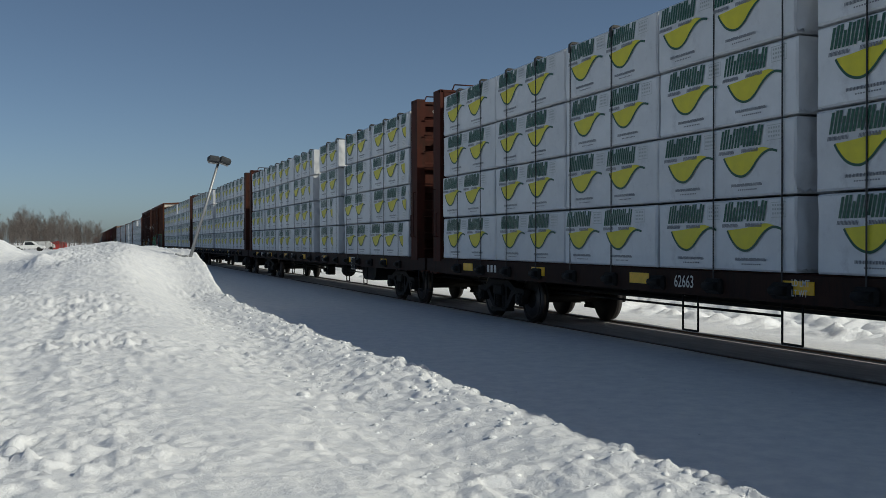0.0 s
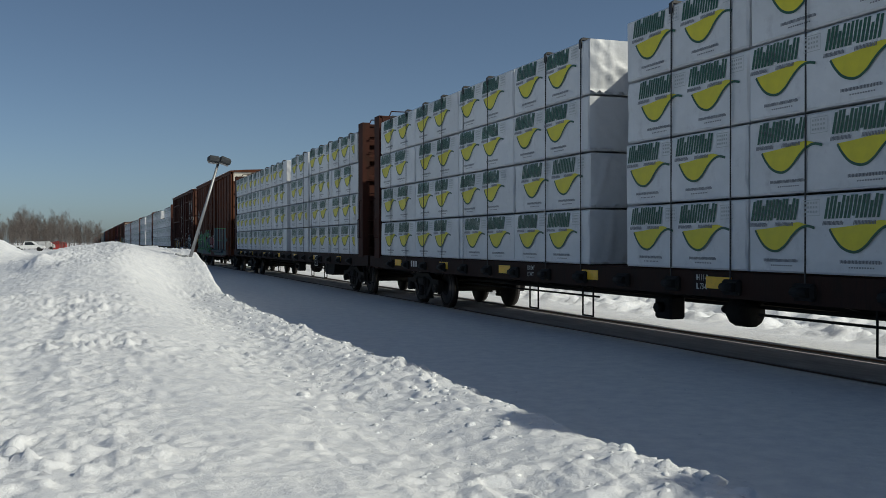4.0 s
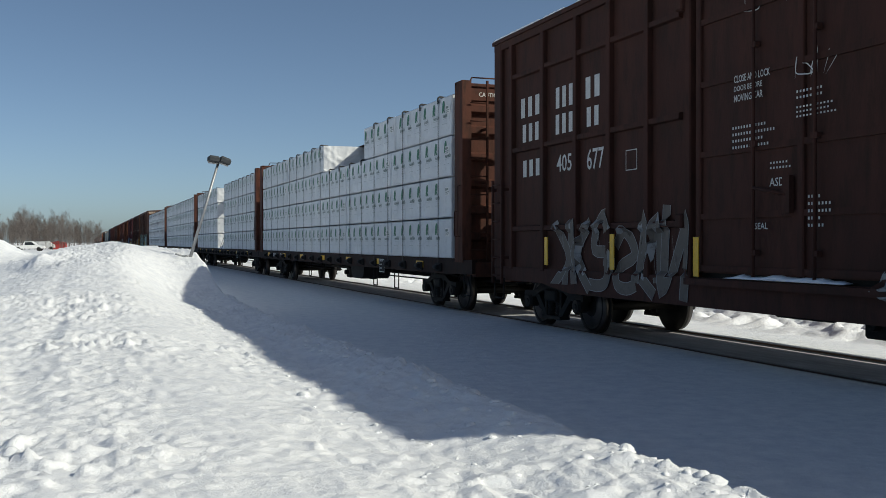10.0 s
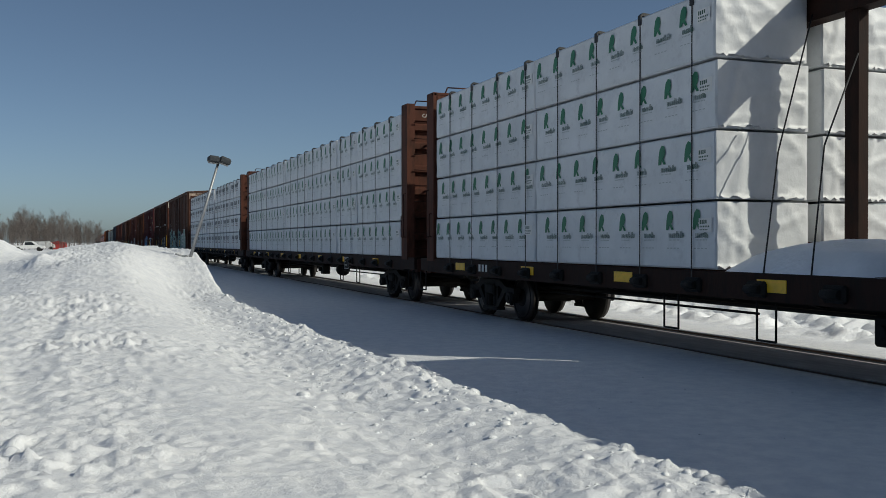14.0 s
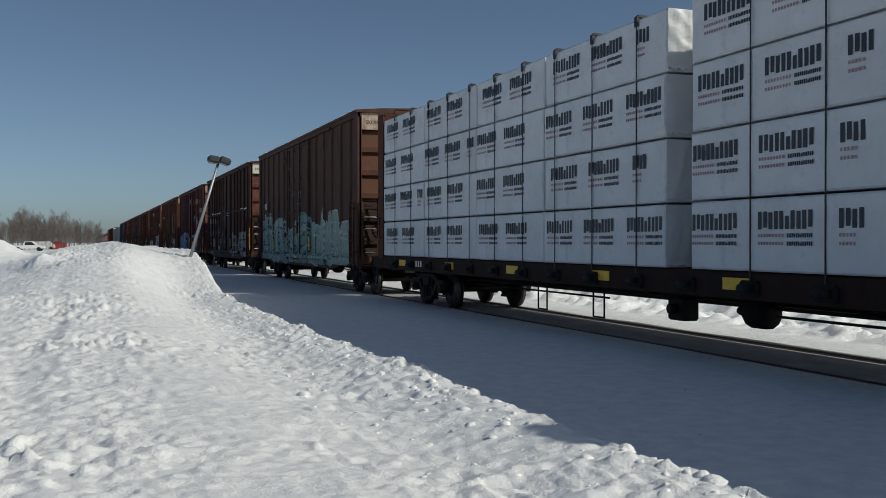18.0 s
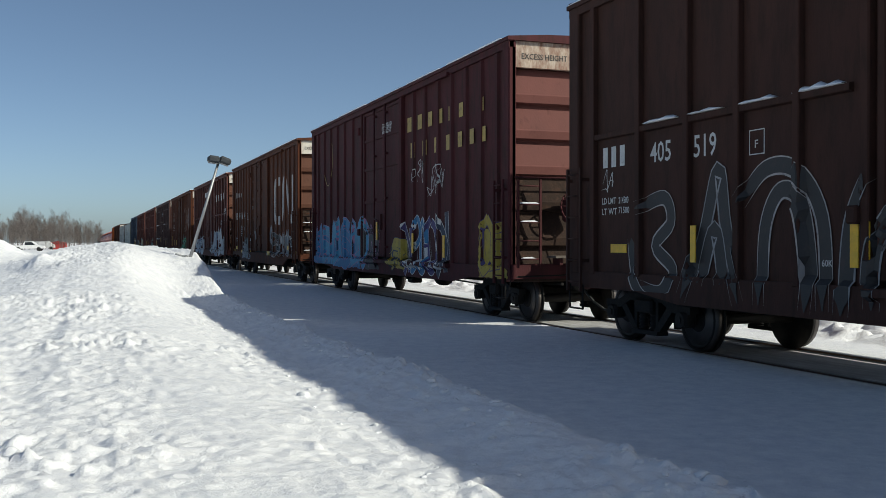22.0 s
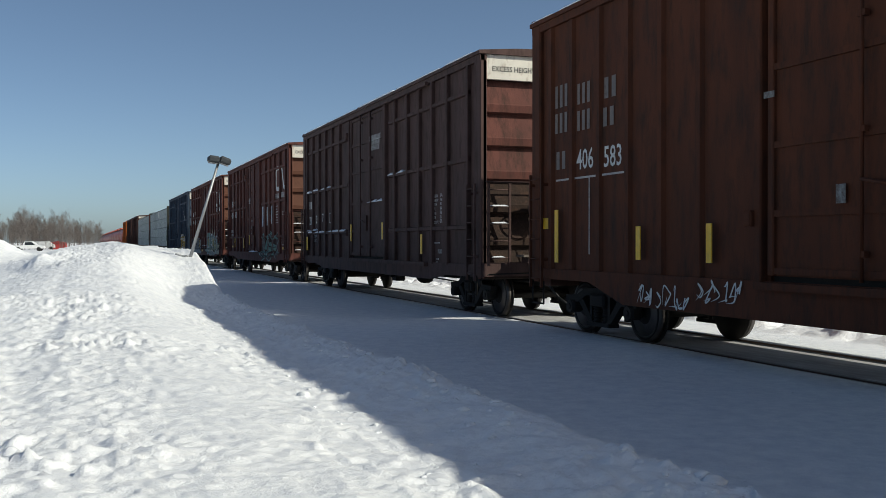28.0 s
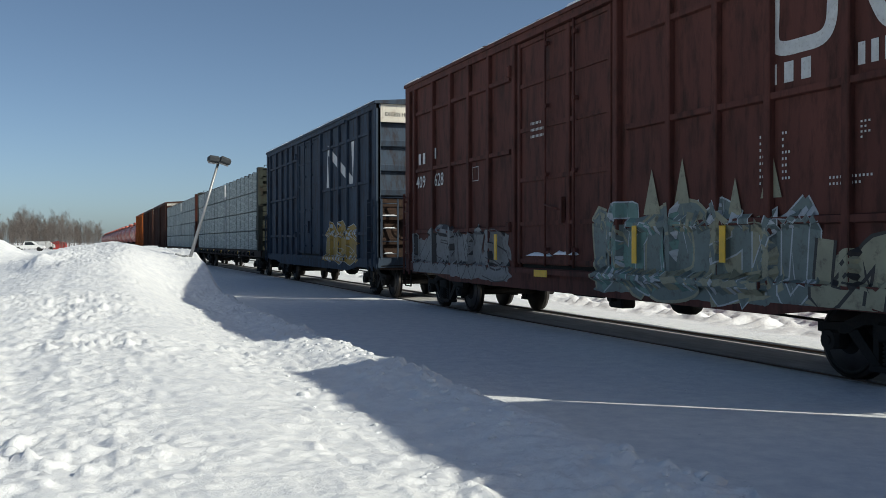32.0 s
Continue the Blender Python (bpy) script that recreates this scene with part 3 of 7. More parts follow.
def spray_line(s, car, pts, width, lift, taper=0.0):
    """A sprayed line laid over whatever the side carries: posts, belts, door and sill."""
    line = []
    for a, b in zip(pts, pts[1:]):
        n = max(int(math.hypot(b[0] - a[0], b[1] - a[1]) / 0.055), 1)
        line += [(a[0] + (b[0] - a[0]) * i / n, a[1] + (b[1] - a[1]) * i / n) for i in range(n)]
    line.append(tuple(pts[-1]))
    lanes = max(int(width / 0.07), 1)
    vs, last = [], len(line) - 1
    for i, p in enumerate(line):
        a, b = Vector(line[max(i - 1, 0)]), Vector(line[min(i + 1, last)])
        d = b - a
        d = d.normalized() if d.length > 1e-6 else Vector((1, 0))
        w = width
        if taper:
            w *= max(0.08, min(1.0, i / (last * taper + 1e-6), (last - i) / (last * taper + 1e-6)))
        for k in range(lanes + 1):
            o = (k / lanes - 0.5) * w
            y, z = p[0] - d[1] * o, p[1] + d[0] * o
            x, z = relief(car, y, z)
            vs.append((x - lift - 0.0005 * i / max(last, 1), y, z))
    m = lanes + 1
    s.add(vs, [(i * m + k, i * m + k + 1, (i + 1) * m + k + 1, (i + 1) * m + k) for i in range(last) for k in range(lanes)])
    return s


def graffiti(car, y0, y1, z0, z1, fill, line, seed, letters=4, inner=None, outline=0.035, crown=0.35, ground=True):
    """A spray-painted piece: a ground of colour, then outlined angular shapes one over the other; it runs over posts, belts and sill alike."""
    rs = random.Random(seed)
    LAYER[car.name] = LAYER.get(car.name, 0) + 4
    lift = 0.0002 * LAYER[car.name]
    blocky = crown < 0.19 and letters > 2
    w = (y1 - y0) / letters
    tall = [z1 if blocky else z1 - crown * rs.random() for _ in range(letters)]
    ph = [rs.uniform(0, 6.28) for _ in range(4)]
    sharp = rs.uniform(1.6, 5.0)

    def rag(y):
        return 0.5 * math.sin(7.3 * y + ph[0]) + 0.3 * math.sin(17.1 * y + ph[1]) + 0.2 * math.sin(37.7 * y + ph[2])

    def top(y):
        t = min(max((y - y0) / w, 0.0), letters - 1e-6)
        i = int(t)
        if blocky:
            return z1 - 0.10 * min(1.0, (letters - t) * 0.2) + 0.015 * rag(y)
        return z0 + (tall[i] - z0) * (0.80 - 0.30 * abs(2 * (t - i) - 1) ** sharp + 0.05 * rag(y))

    def foot(y):
        return z0 + 0.06 * (1 + rag(y * 0.7 + 3)) * 0.5

    piece = None
    if ground:
        n, rows = max(int((y1 - y0) / 0.05), 6), max(int((z1 - z0) / 0.05), 6)
        s, vs = Shape(), []
        for i in range(n + 1):
            side = min(i, n - i) / n
            for k in range(rows + 1):
                u = k / rows
                y = y0 + (y1 - y0) * i / n
                y += (0.10 * math.sin(9 * u + ph[3]) + 0.05 * math.sin(23 * u + ph[0])) * max(0.0, 1 - side * 9)
                x, z = relief(car, y, foot(y) + (top(y) - foot(y)) * u)
                vs.append((x - lift, y, z))
        s.add(vs, [(i * (rows + 1) + k, i * (rows + 1) + k + 1, (i + 1) * (rows + 1) + k + 1, (i + 1) * (rows + 1) + k) for i in range(n) for k in range(rows)])
        piece = part("graffiti", s, fill, car, "ragged spray-painted shapes of colour")
    lines, shapes, shine = Shape(), Shape(), Shape()
    if blocky:
        lift += 0.0006
        spray_line(lines, car, [(y0 + 0.03, foot(y0) + 0.1)] + [(y0 + (y1 - y0) * i / 30, top(y0 + (y1 - y0) * i / 30) - 0.02) for i in range(31)] + [(y1 - 0.03, foot(y1) + 0.1)], outline * 1.6, lift)
        for i in range(1, 2 * letters):
            y = y0 + w * 0.5 * (i + rs.uniform(-0.25, 0.25))
            lift += 0.0006
            h = top(y) - z0
            a, b = rs.choice(((1.0, 0.55), (0.97, 0.1), (0.5, 0.05), (1.0, 0.3)))
            hook = rs.choice((-1, 1)) * rs.uniform(0.12, 0.3) * w
            spray_line(lines, car, [(y, z0 + a * h), (y + rs.uniform(-0.05, 0.05), z0 + b * h), (y + hook, z0 + b * h)], outline * rs.uniform(0.7, 1.3), lift)
    else:
        for i in rs.sample(range(letters), letters):
            a, h = y0 + w * (i - 0.04), tall[i] - z0 - 0.04
            sw = min(max(0.26 * w, 0.07), 0.30 * h, 0.34)
            lean, tilt = rs.uniform(-0.18, 0.18) * h, rs.uniform(-0.08, 0.08) * w
            flip = rs.random() < 0.5
            ground_c = rs.random() < 0.5
            for pts in rs.choice(GLYPHS):
                q = []
                for u, v in pts:
                    u = 1 - u if flip else u
                    u, v = u + rs.uniform(-0.07, 0.07), v + rs.uniform(-0.06, 0.06)
                    q.append((a + sw * 0.4 + u * (w * 1.08 - sw * 0.8) + lean * (v - 0.5), z0 + sw * 0.45 + v * (h - sw * 0.75) + tilt * (u - 0.5)))
                if sharp < 3.4:
                    q = smooth_line(q, 4)
                lift += 0.0007
                spray_line(lines, car, q, sw + outline * 1.7, lift)
                lift += 0.0006
                spray_line(shapes if inner and ground_c else s_fill(shine, shapes, inner), car, q, sw, lift)
            lift += 0.0006
            c = (a + w * rs.uniform(0.2, 0.8), z0 + h * rs.uniform(0.3, 0.8))
            spray_line(lines, car, [(c[0] - 0.12 * w, c[1] - 0.2 * h), (c[0], c[1]), (c[0] + 0.05 * w, c[1] + 0.22 * h)], outline * 0.7, lift, 0.5)
    if not piece:
        piece = part("graffiti", lines, line, car, "outlined spray-painted letters")
    else:
        tagged(part("graffiti_outline", lines, line, piece), kind="stuff")
    if shapes.v:
        tagged(part("graffiti_fill", shapes, inner or fill, piece), kind="stuff")
    if shine.v:
        tagged(part("graffiti_fill", shine, fill, piece), kind="stuff")
    return piece


def s_fill(shine, shapes, inner):
    return shine if inner else shapes


def tag_scrawl(car, y, z, high, count, m, seed, thick=0.018):
    """A quick hand-drawn spray tag, running towards -y."""
    rs = random.Random(seed)
    s = Shape()
    LAYER[car.name] = LAYER.get(car.name, 0) + 1
    lift = 0.012 + 0.0002 * LAYER[car.name]
    for i in range(count):
        a = y - i * high * 0.5
        pts = [(a - high * (0.6 * rs.random()), z + high * rs.random()) for _ in range(6)]
        pts[0] = (a, z + high * 0.1)
        spray_line(s, car, smooth_line(pts, 5), max(min(high * 0.035, thick), thick * 0.7), lift, 0.2)
        lift += 0.0005
    return tagged(part("graffiti_tag", s, m, car), kind="stuff")


def throw_up(car, m, width, lines):
    """Loose curved outlines sprayed in one colour."""
    LAYER[car.name] = LAYER.get(car.name, 0) + 2
    lift = 0.006 + 0.0002 * LAYER[car.name]
    for pts in lines:
        line = smooth_line(list(pts), 6)
        body = part("graffiti_line", spray_line(Shape(), car, line, width * 4.2, lift, 0.1), SOOT_SPRAY, car)
        for k in (-1, 1):
            rim = []
            for i, q in enumerate(line):
                d = Vector(line[min(i + 1, len(line) - 1)]) - Vector(line[max(i - 1, 0)])
                d = d.normalized() if d.length > 1e-6 else Vector((1, 0))
                rim.append((q[0] - d[1] * k * width * 2.1, q[1] + d[0] * k * width * 2.1))
            part("graffiti_outline", spray_line(Shape(), car, rim, width * (0.55 if k > 0 else 0.35), lift + 0.0006, 0.25), m, body)
        lift += 0.0012


# ---- box cars ----
DUSTY = mat("dusty bare steel", (0.14, 0.115, 0.095), 0.7, 0.1, 0.25, 5, dirt=(0.05, 0.035, 0.028), dirt_amount=0.35)
HALF = 7.825


def end_profile(z0, z1, ribs):
    """(outward, z) line of a ribbed steel end from z0 up to z1."""
    pts = [(0.0, z0)]
    h = (z1 - z0) / ribs
    for i in range(ribs):
        a = z0 + i * h
        pts += [(0.125, a + 0.02), (0.135, a + 0.25 * h), (0.12, a + 0.29 * h), (0.045, a + 0.80 * h), (0.02, a + h - 0.015)]
    pts += [(0.0, z1)]
    return pts


END_GRIME = mat("dark wheel-spray grime", (0.034, 0.021, 0.016), 0.85, 0, 0.35, 3.0, bump=0.3, bscale=25, dirt=(0.075, 0.04, 0.028), dirt_amount=0.3, spec=0.2)


def end_wall_shape(k, zb):
    s = Shape()
    prof = list(end_profile(zb, 4.52, 6))
    prof += [(-0.06, 4.525), (-0.06, 4.98), (-0.22, 4.98), (-0.22, zb)]
    n = len(prof)
    vs = [(x, (HALF - 0.20 + o) * k, z) for x in (-1.335, 1.335) for o, z in prof]
    faces = []
    for i in range(n):
        j = (i + 1) % n
        faces.append((i, j, n + j, n + i) if k > 0 else (i, n + i, n + j, j))
    s.add(vs, faces + [tuple(range(n))[::-k], tuple(range(n, 2 * n))[::k]])
    # the lower half is caked with grime thrown up by the wheels
    s.m = [1 if i < n - 4 and prof[i][1] < 2.6 else 0 for i in range(n + 2)]
    return s


def roof_shape():
    s = Shape()
    a = HALF + 0.03
    s.extrude([(-1.50, 4.98), (-1.50, 5.045), (-0.75, 5.11), (0.0, 5.14), (0.75, 5.11), (1.50, 5.045), (1.50, 4.98)], "y", -a, a)
    y = -HALF + 0.5
    while y < HALF:
        s.extrude([(-1.49, 5.04), (-1.49, 5.075), (0, 5.175), (1.49, 5.075), (1.49, 5.04), (0, 5.13)], "y", y - 0.05, y + 0.05)
        y += 1.16
    return s


ROOF_MESH_SHAPE = roof_shape()


def end_stencils(car, seed):
    """Small stencil lines on the ribs of the near end."""
    rs = random.Random(int(seed))
    s = Shape()
    prof = end_profile(0.74, 4.52, 6)
    for z, rows in ((4.02, 4), (3.40, 3)):
        for r in range(rows):
            n, zr = rs.randint(7, 13), z - 0.075 * r
            lo, hi = [-(HALF - 0.20 + np.interp(v, [q[1] for q in prof], [q[0] for q in prof])) - 0.004 for v in (zr, zr + 0.045)]
            for i in range(n):
                x = 0.15 + 0.055 * i
                s.add([(x, lo, zr), (x + 0.04, lo, zr), (x + 0.04, hi, zr + 0.045), (x, hi, zr + 0.045)], [(0, 1, 2, 3)])
    return part("end_stencils", s, PRINT_WHITE, car)


def boxcar(centre, label, paint, endpaint, post_y, belts, door, sill, top_patch=None, ladder_low=False, patch_text=True, flat_posts=False, belt_runs=None, snow_on=(), group="box cars of the train"):
    """A steel box car. door: (from, to) in y; sill: (depth at the middle, at the ends); belts: heights of the horizontal stiffeners."""
    car = thing("box_car", label, "box car", group, at=(XC, centre, 0))
    CARS.append((car, centre))
    RELIEF[car.name] = (post_y, flat_posts, belts, door, sill)
    d0, d1 = door
    mid, low_end = sill
    # near side sheets on either hand of the door, with the sill below
    for a, b in ((-HALF, d0), (d1, HALF)):
        s = Shape()
        s.box(SIDE_X, SIDE_X + 0.06, a, b, 1.02, 4.86)
        part("side_wall", s, paint, car)
    s = Shape()
    s.extrude([(-HALF, low_end), (-HALF + 1.9, low_end), (-HALF + 2.9, mid), (HALF - 2.9, mid), (HALF - 1.9, low_end), (HALF, low_end), (HALF, 1.02), (-HALF, 1.02)], "x", -1.46, -1.40)
    part("side_sill", s, paint, car)
    part("top_chord", Shape().box(-1.47, -1.38, -HALF, HALF, 4.86, 4.985), paint, car)
    part("far_side_wall", Shape().box(1.36, 1.42, -HALF, HALF, low_end, 4.98), paint, car)
    part("floor", Shape().box(-1.36, 1.36, -HALF + 0.2, HALF - 0.2, 0.95, 1.1), STEEL_BLACK, car)
    part("roof", ROOF_MESH_SHAPE.mesh("roof", [paint]), None, car)
    # broken white strip along the near roof edge
    rs = random.Random(int(centre * 10))
    y = -HALF + rs.uniform(0.0, 0.4)
    while y < HALF - 0.6:
        ln = min(rs.uniform(0.8, 3.2), HALF - y)
        h = rs.uniform(0.012, 0.032)
        part("roof_snow", Shape().extrude([(y, 5.047), (y + 0.1, 5.047 + h), (y + ln * 0.5, 5.047 + h * rs.uniform(0.7, 1.3)), (y + ln - 0.12, 5.047 + h), (y + ln, 5.047)], "x", -1.503, -1.30), SNOW_CAP, car)
        y += ln + rs.uniform(0.0, 0.35)
    for k in (-1, 1):
        part("end_wall", end_wall_shape(k, 0.74), [endpaint, END_GRIME], car)
        e = Shape().box(-1.36, 1.36, (HALF - 0.13) * k, (HALF - 0.035) * k, 4.52, 4.985)
        part("end_top_panel", e, top_patch or endpaint, car)
        if top_patch and patch_text and k < 0:
            end_lettering(car, "EXCESS HEIGHT CAR", -1.22, -HALF + 0.030, 4.67, 0.098, BLACK_INK)
            end_stencils(car, centre)
        part("end_sill", Shape().box(-1.42, 1.42, (HALF - 0.16) * k, (HALF + 0.02) * k, 0.80, 1.06), paint, car)
        for sx in (-1, 1):
            part("corner_post", Shape().cbox(1.33 * sx, 1.475 * sx, (HALF - 0.15) * k, (HALF + 0.0) * k, 0.98, 4.985, 0.02) if sx > 0 else Shape().cbox(-1.475, -1.33, min((HALF - 0.30) * k, HALF * k), max((HALF - 0.30) * k, HALF * k), 0.98, 4.985, 0.02), paint, car)
    # posts
    pw = 0.055
    for y in post_y:
        s = Shape()
        if flat_posts:
            s.extrude([(-1.40, y - 0.085), (-1.455, y - 0.05), (-1.455, y + 0.05), (-1.40, y + 0.085)], "z", 1.03, 4.85)
        else:
            s.cbox(-1.482, -1.395, y - pw, y + pw, 0.98, 4.86, 0.012)
        part("side_post", s, paint, car)
    runs = belt_runs or ((-HALF + 0.62, d0 - 0.35), (d1 + 0.35, HALF - 0.72))
    for z in belts:
        for a, b in runs:
            part("belt_rail", Shape().extrude([(-1.40, z - 0.05), (-1.465, z - 0.035), (-1.465, z + 0.035), (-1.40, z + 0.05)], "y", a, b), paint, car)
    for a, b, z in snow_on:
        part("snow_ledge", Shape().extrude([(-1.40, z), (-1.47, z), (-1.46, z + 0.05), (-1.43, z + 0.075), (-1.40, z + 0.08)], "y", a, b), SNOW_CAP, car)
    # sliding plug door with frame, panels and locking rods
    dm = (d0 + d1) / 2
    dr = part("door", Shape().box(-1.43, -1.37, d0 + 0.02, d1 - 0.02, 1.08, 4.82), paint, car)
    for a in (d0 + 0.02, d1 - 0.12, dm - 0.32):
        part("door_stile", Shape().cbox(-1.475, -1.42, a, a + 0.10, 1.08, 4.82, 0.012), paint, dr)
    for z in (1.10, 1.72, 2.46, 3.30, 4.05, 4.74):
        part("door_rail", Shape().box(-1.462, -1.42, d0 + 0.12, d1 - 0.12, z, z + 0.07), paint, dr)
    for y in (dm - 0.52, dm + 0.45):
        part("lock_rod", Shape().cyl((-1.50, y, 1.06), (-1.50, y, 4.84), 0.020, 7), paint, dr)
        for z in (1.3, 2.5, 3.6, 4.6):
            part("rod_bracket", Shape().box(-1.515, -1.45, y - 0.05, y + 0.05, z, z + 0.06), paint, dr)
    part("door_handle", Shape().cyl((-1.51, dm - 0.1, 1.95), (-1.51, dm + 0.45, 2.05), 0.018).box(-1.52, -1.46, dm - 0.16, dm - 0.05, 1.75, 2.15), paint, dr)
    part("door_track", Shape().box(-1.56, -1.44, d0 - 3.3, d1 + 0.1, 0.93, 1.01), paint, car)
    part("door_header", Shape().box(-1.53, -1.44, d0 - 3.3, d1 + 0.1, 4.83, 4.90), paint, car)
    for y in (d0 - 0.18, d1 + 0.06):
        part("door_post", Shape().cbox(-1.50, -1.39, y, y + 0.12, 0.95, 4.88, 0.015), paint, car)
    part("door_stop", Shape().cbox(-1.56, -1.44, d1 + 0.16, d1 + 0.30, 4.30, 4.50, 0.02), paint, car)
    part("door_stop", Shape().cbox(-1.56, -1.44, d1 + 0.16, d1 + 0.30, 1.62, 1.80, 0.02), paint, car)
    # ladders at both ends of the near side
    for k in (-1, 1):
        y = (HALF - 0.30) * k
        lad = part("side_ladder", Shape().box(-1.56, -1.52, y - 0.22, y - 0.18, 0.72, 2.55).box(-1.56, -1.52, y + 0.18, y + 0.22, 0.72, 2.55), paint, car)
        for i in range(6):
            part("rung", Shape().cyl((-1.545, y - 0.2, 0.86 + 0.32 * i), (-1.545, y + 0.2, 0.86 + 0.32 * i), 0.012, 6), paint, lad)
        for z in (1.15, 2.35):
            for e in (-0.2, 0.2):
                part("ladder_bracket", Shape().box(-1.54, -1.40, y + e - 0.01, y + e + 0.01, z, z + 0.05), paint, lad)
        part("sill_step", Shape().tube([(-1.50, y - 0.2, 0.82), (-1.50, y - 0.2, 0.46), (-1.50, y + 0.2, 0.46), (-1.50, y + 0.2, 0.82)], 0.016), STEEL_BLACK, car)
        # end ladder and grab irons
        ye = (HALF + 0.10) * k
        el = part("end_ladder", Shape().box(-1.36, -1.32, ye - 0.02, ye + 0.02, 1.0, 2.55).box(-0.93, -0.89, ye - 0.02, ye + 0.02, 1.0, 2.55), paint, car)
        for i in range(5):
            part("rung", Shape().cyl((-1.34, ye, 1.15 + 0.32 * i), (-0.91, ye, 1.15 + 0.32 * i), 0.012, 6), paint, el)
        part("handrail", Shape().tube([(-1.40, ye, 2.58), (1.2, ye, 2.58)], 0.016), paint, car)
        deck = part("end_platform", Shape().box(-0.75, 1.25, (HALF + 0.02) * k, (HALF + 0.38) * k, 1.17, 1.21), DUSTY, car)
        for x in (-0.6, 0.0, 0.55, 1.1):
            part("platform_bracket", Shape().box(x - 0.03, x + 0.03, (HALF + 0.02) * k, (HALF + 0.30) * k, 1.05, 1.17), paint, deck)
        if k < 0:
            part("route_board", Shape().cbox(0.45, 1.12, -HALF - 0.22, -HALF - 0.17, 1.72, 2.22, 0.008), DUSTY, car)
            part("snow_on_platform", Shape().extrude([(0.15, 1.209), (0.22, 1.25), (0.36, 1.27), (0.5, 1.245), (0.58, 1.209)], "y", -HALF - 0.34, -HALF - 0.06), SNOW_CAP, car)
            for z, a, b in ((1.79, -1.30, -0.95), (2.11, -1.33, -0.93), (1.15, -1.28, -1.0)):
                part("snow_on_rung", Shape().extrude([(a, z + 0.012), (a + 0.05, z + 0.035), (b - 0.08, z + 0.04), (b, z + 0.012)], "y", -HALF - 0.115, -HALF - 0.085), SNOW_CAP, car)
    yb = -HALF - 0.22
    bw = part("brake_wheel", Shape().cyl((-0.30, yb + 0.16, 2.08), (-0.30, yb - 0.03, 2.08), 0.05, 10), paint, car)
    ring = [(-0.30 + 0.27 * math.cos(a), yb, 2.08 + 0.27 * math.sin(a)) for a in [2 * math.pi * i / 20 for i in range(21)]]
    part("rim", Shape().tube(ring, 0.016, 6), paint, bw)
    part("hub", Shape().lathe((-0.30, yb + 0.02, 2.08), (-0.30, yb - 0.05, 2.08), [(0, 0.13), (0.02, 0.125), (0.05, 0.05), (0.06, 0.03)], 14), DUSTY, bw)
    s = Shape()
    for i in range(6):
        a = 2 * math.pi * i / 6
        s.cyl((-0.30, yb, 2.08), (-0.30 + 0.27 * math.cos(a), yb, 2.08 + 0.27 * math.sin(a)), 0.013, 5)
    part("spokes", s, paint, bw)
    part("brake_housing", Shape().cbox(-0.47, -0.13, yb + 0.05, yb + 0.2, 1.80, 2.24, 0.05), paint, car)
    part("brake_chain", Shape().cyl((-0.30, yb + 0.1, 1.8), (-0.30, yb + 0.1, 0.95), 0.012, 5), STEEL_BLACK, car)
    add_underframe(car, HALF, 1.02, 0.62)
    add_ends(car, HALF)
    for y in (-6.3, 6.3):
        add_truck(car, y)
    return car


def plate(car, y0, y1, z0, z1, m, name="plate"):
    """A thin plate or sheet fixed flat on the near side."""
    x = min(relief(car, y0 + (y1 - y0) * i / 6, (z0 + z1) / 2)[0] for i in range(7))
    if x > -1.44 and -1.9 < y0 < 1.9:
        x = -1.464
    return part(name, Shape().box(x - 0.004, x + 0.002, y0, y1, z0, z1), m, car)


def reflectors(car, ys, z, high=0.62, x=-1.487):
    for y in ys:
        part("reflector_strip", Shape().box(x, x + 0.012, y - 0.055, y + 0.055, z, z + high), YELLOW, car)


def data_lines(car, y, z, rows, count, m=PRINT_WHITE, seed=1, high=0.045, gap=0.085, pitch=0.05, x=None):
    rs = random.Random(seed)
    s = Shape()
    x = x or skin(car)
    for i in range(rows):
        bars(s, y, z - i * gap, high * 0.75, rs.randint(max(count - 3, 1), count + 1), pitch, x, 0.5)
    return tagged(part("stencil_text", s, m, car), kind="stuff")


def ribbon_logo(car, y, z, w, h, m, thick=0.13):
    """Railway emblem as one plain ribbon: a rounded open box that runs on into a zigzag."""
    x = skin(car)
    u = lambda a, b: (y - a * w, z + b * h)
    s = Shape()
    stroke(s, smooth_line([u(0.36, 0.93), u(0.12, 0.93), u(0.045, 0.84), u(0.035, 0.5), u(0.035, 0.18), u(0.10, 0.075), u(0.25, 0.06), u(0.40, 0.08), u(0.465, 0.22), u(0.48, 0.5), u(0.495, 0.82), u(0.55, 0.93), u(0.64, 0.86), u(0.73, 0.5), u(0.82, 0.14), u(0.90, 0.06), u(0.96, 0.16), u(0.97, 0.5), u(0.97, 0.99)], 5), thick * 1.2, x)
    return part("emblem", s, m, car)


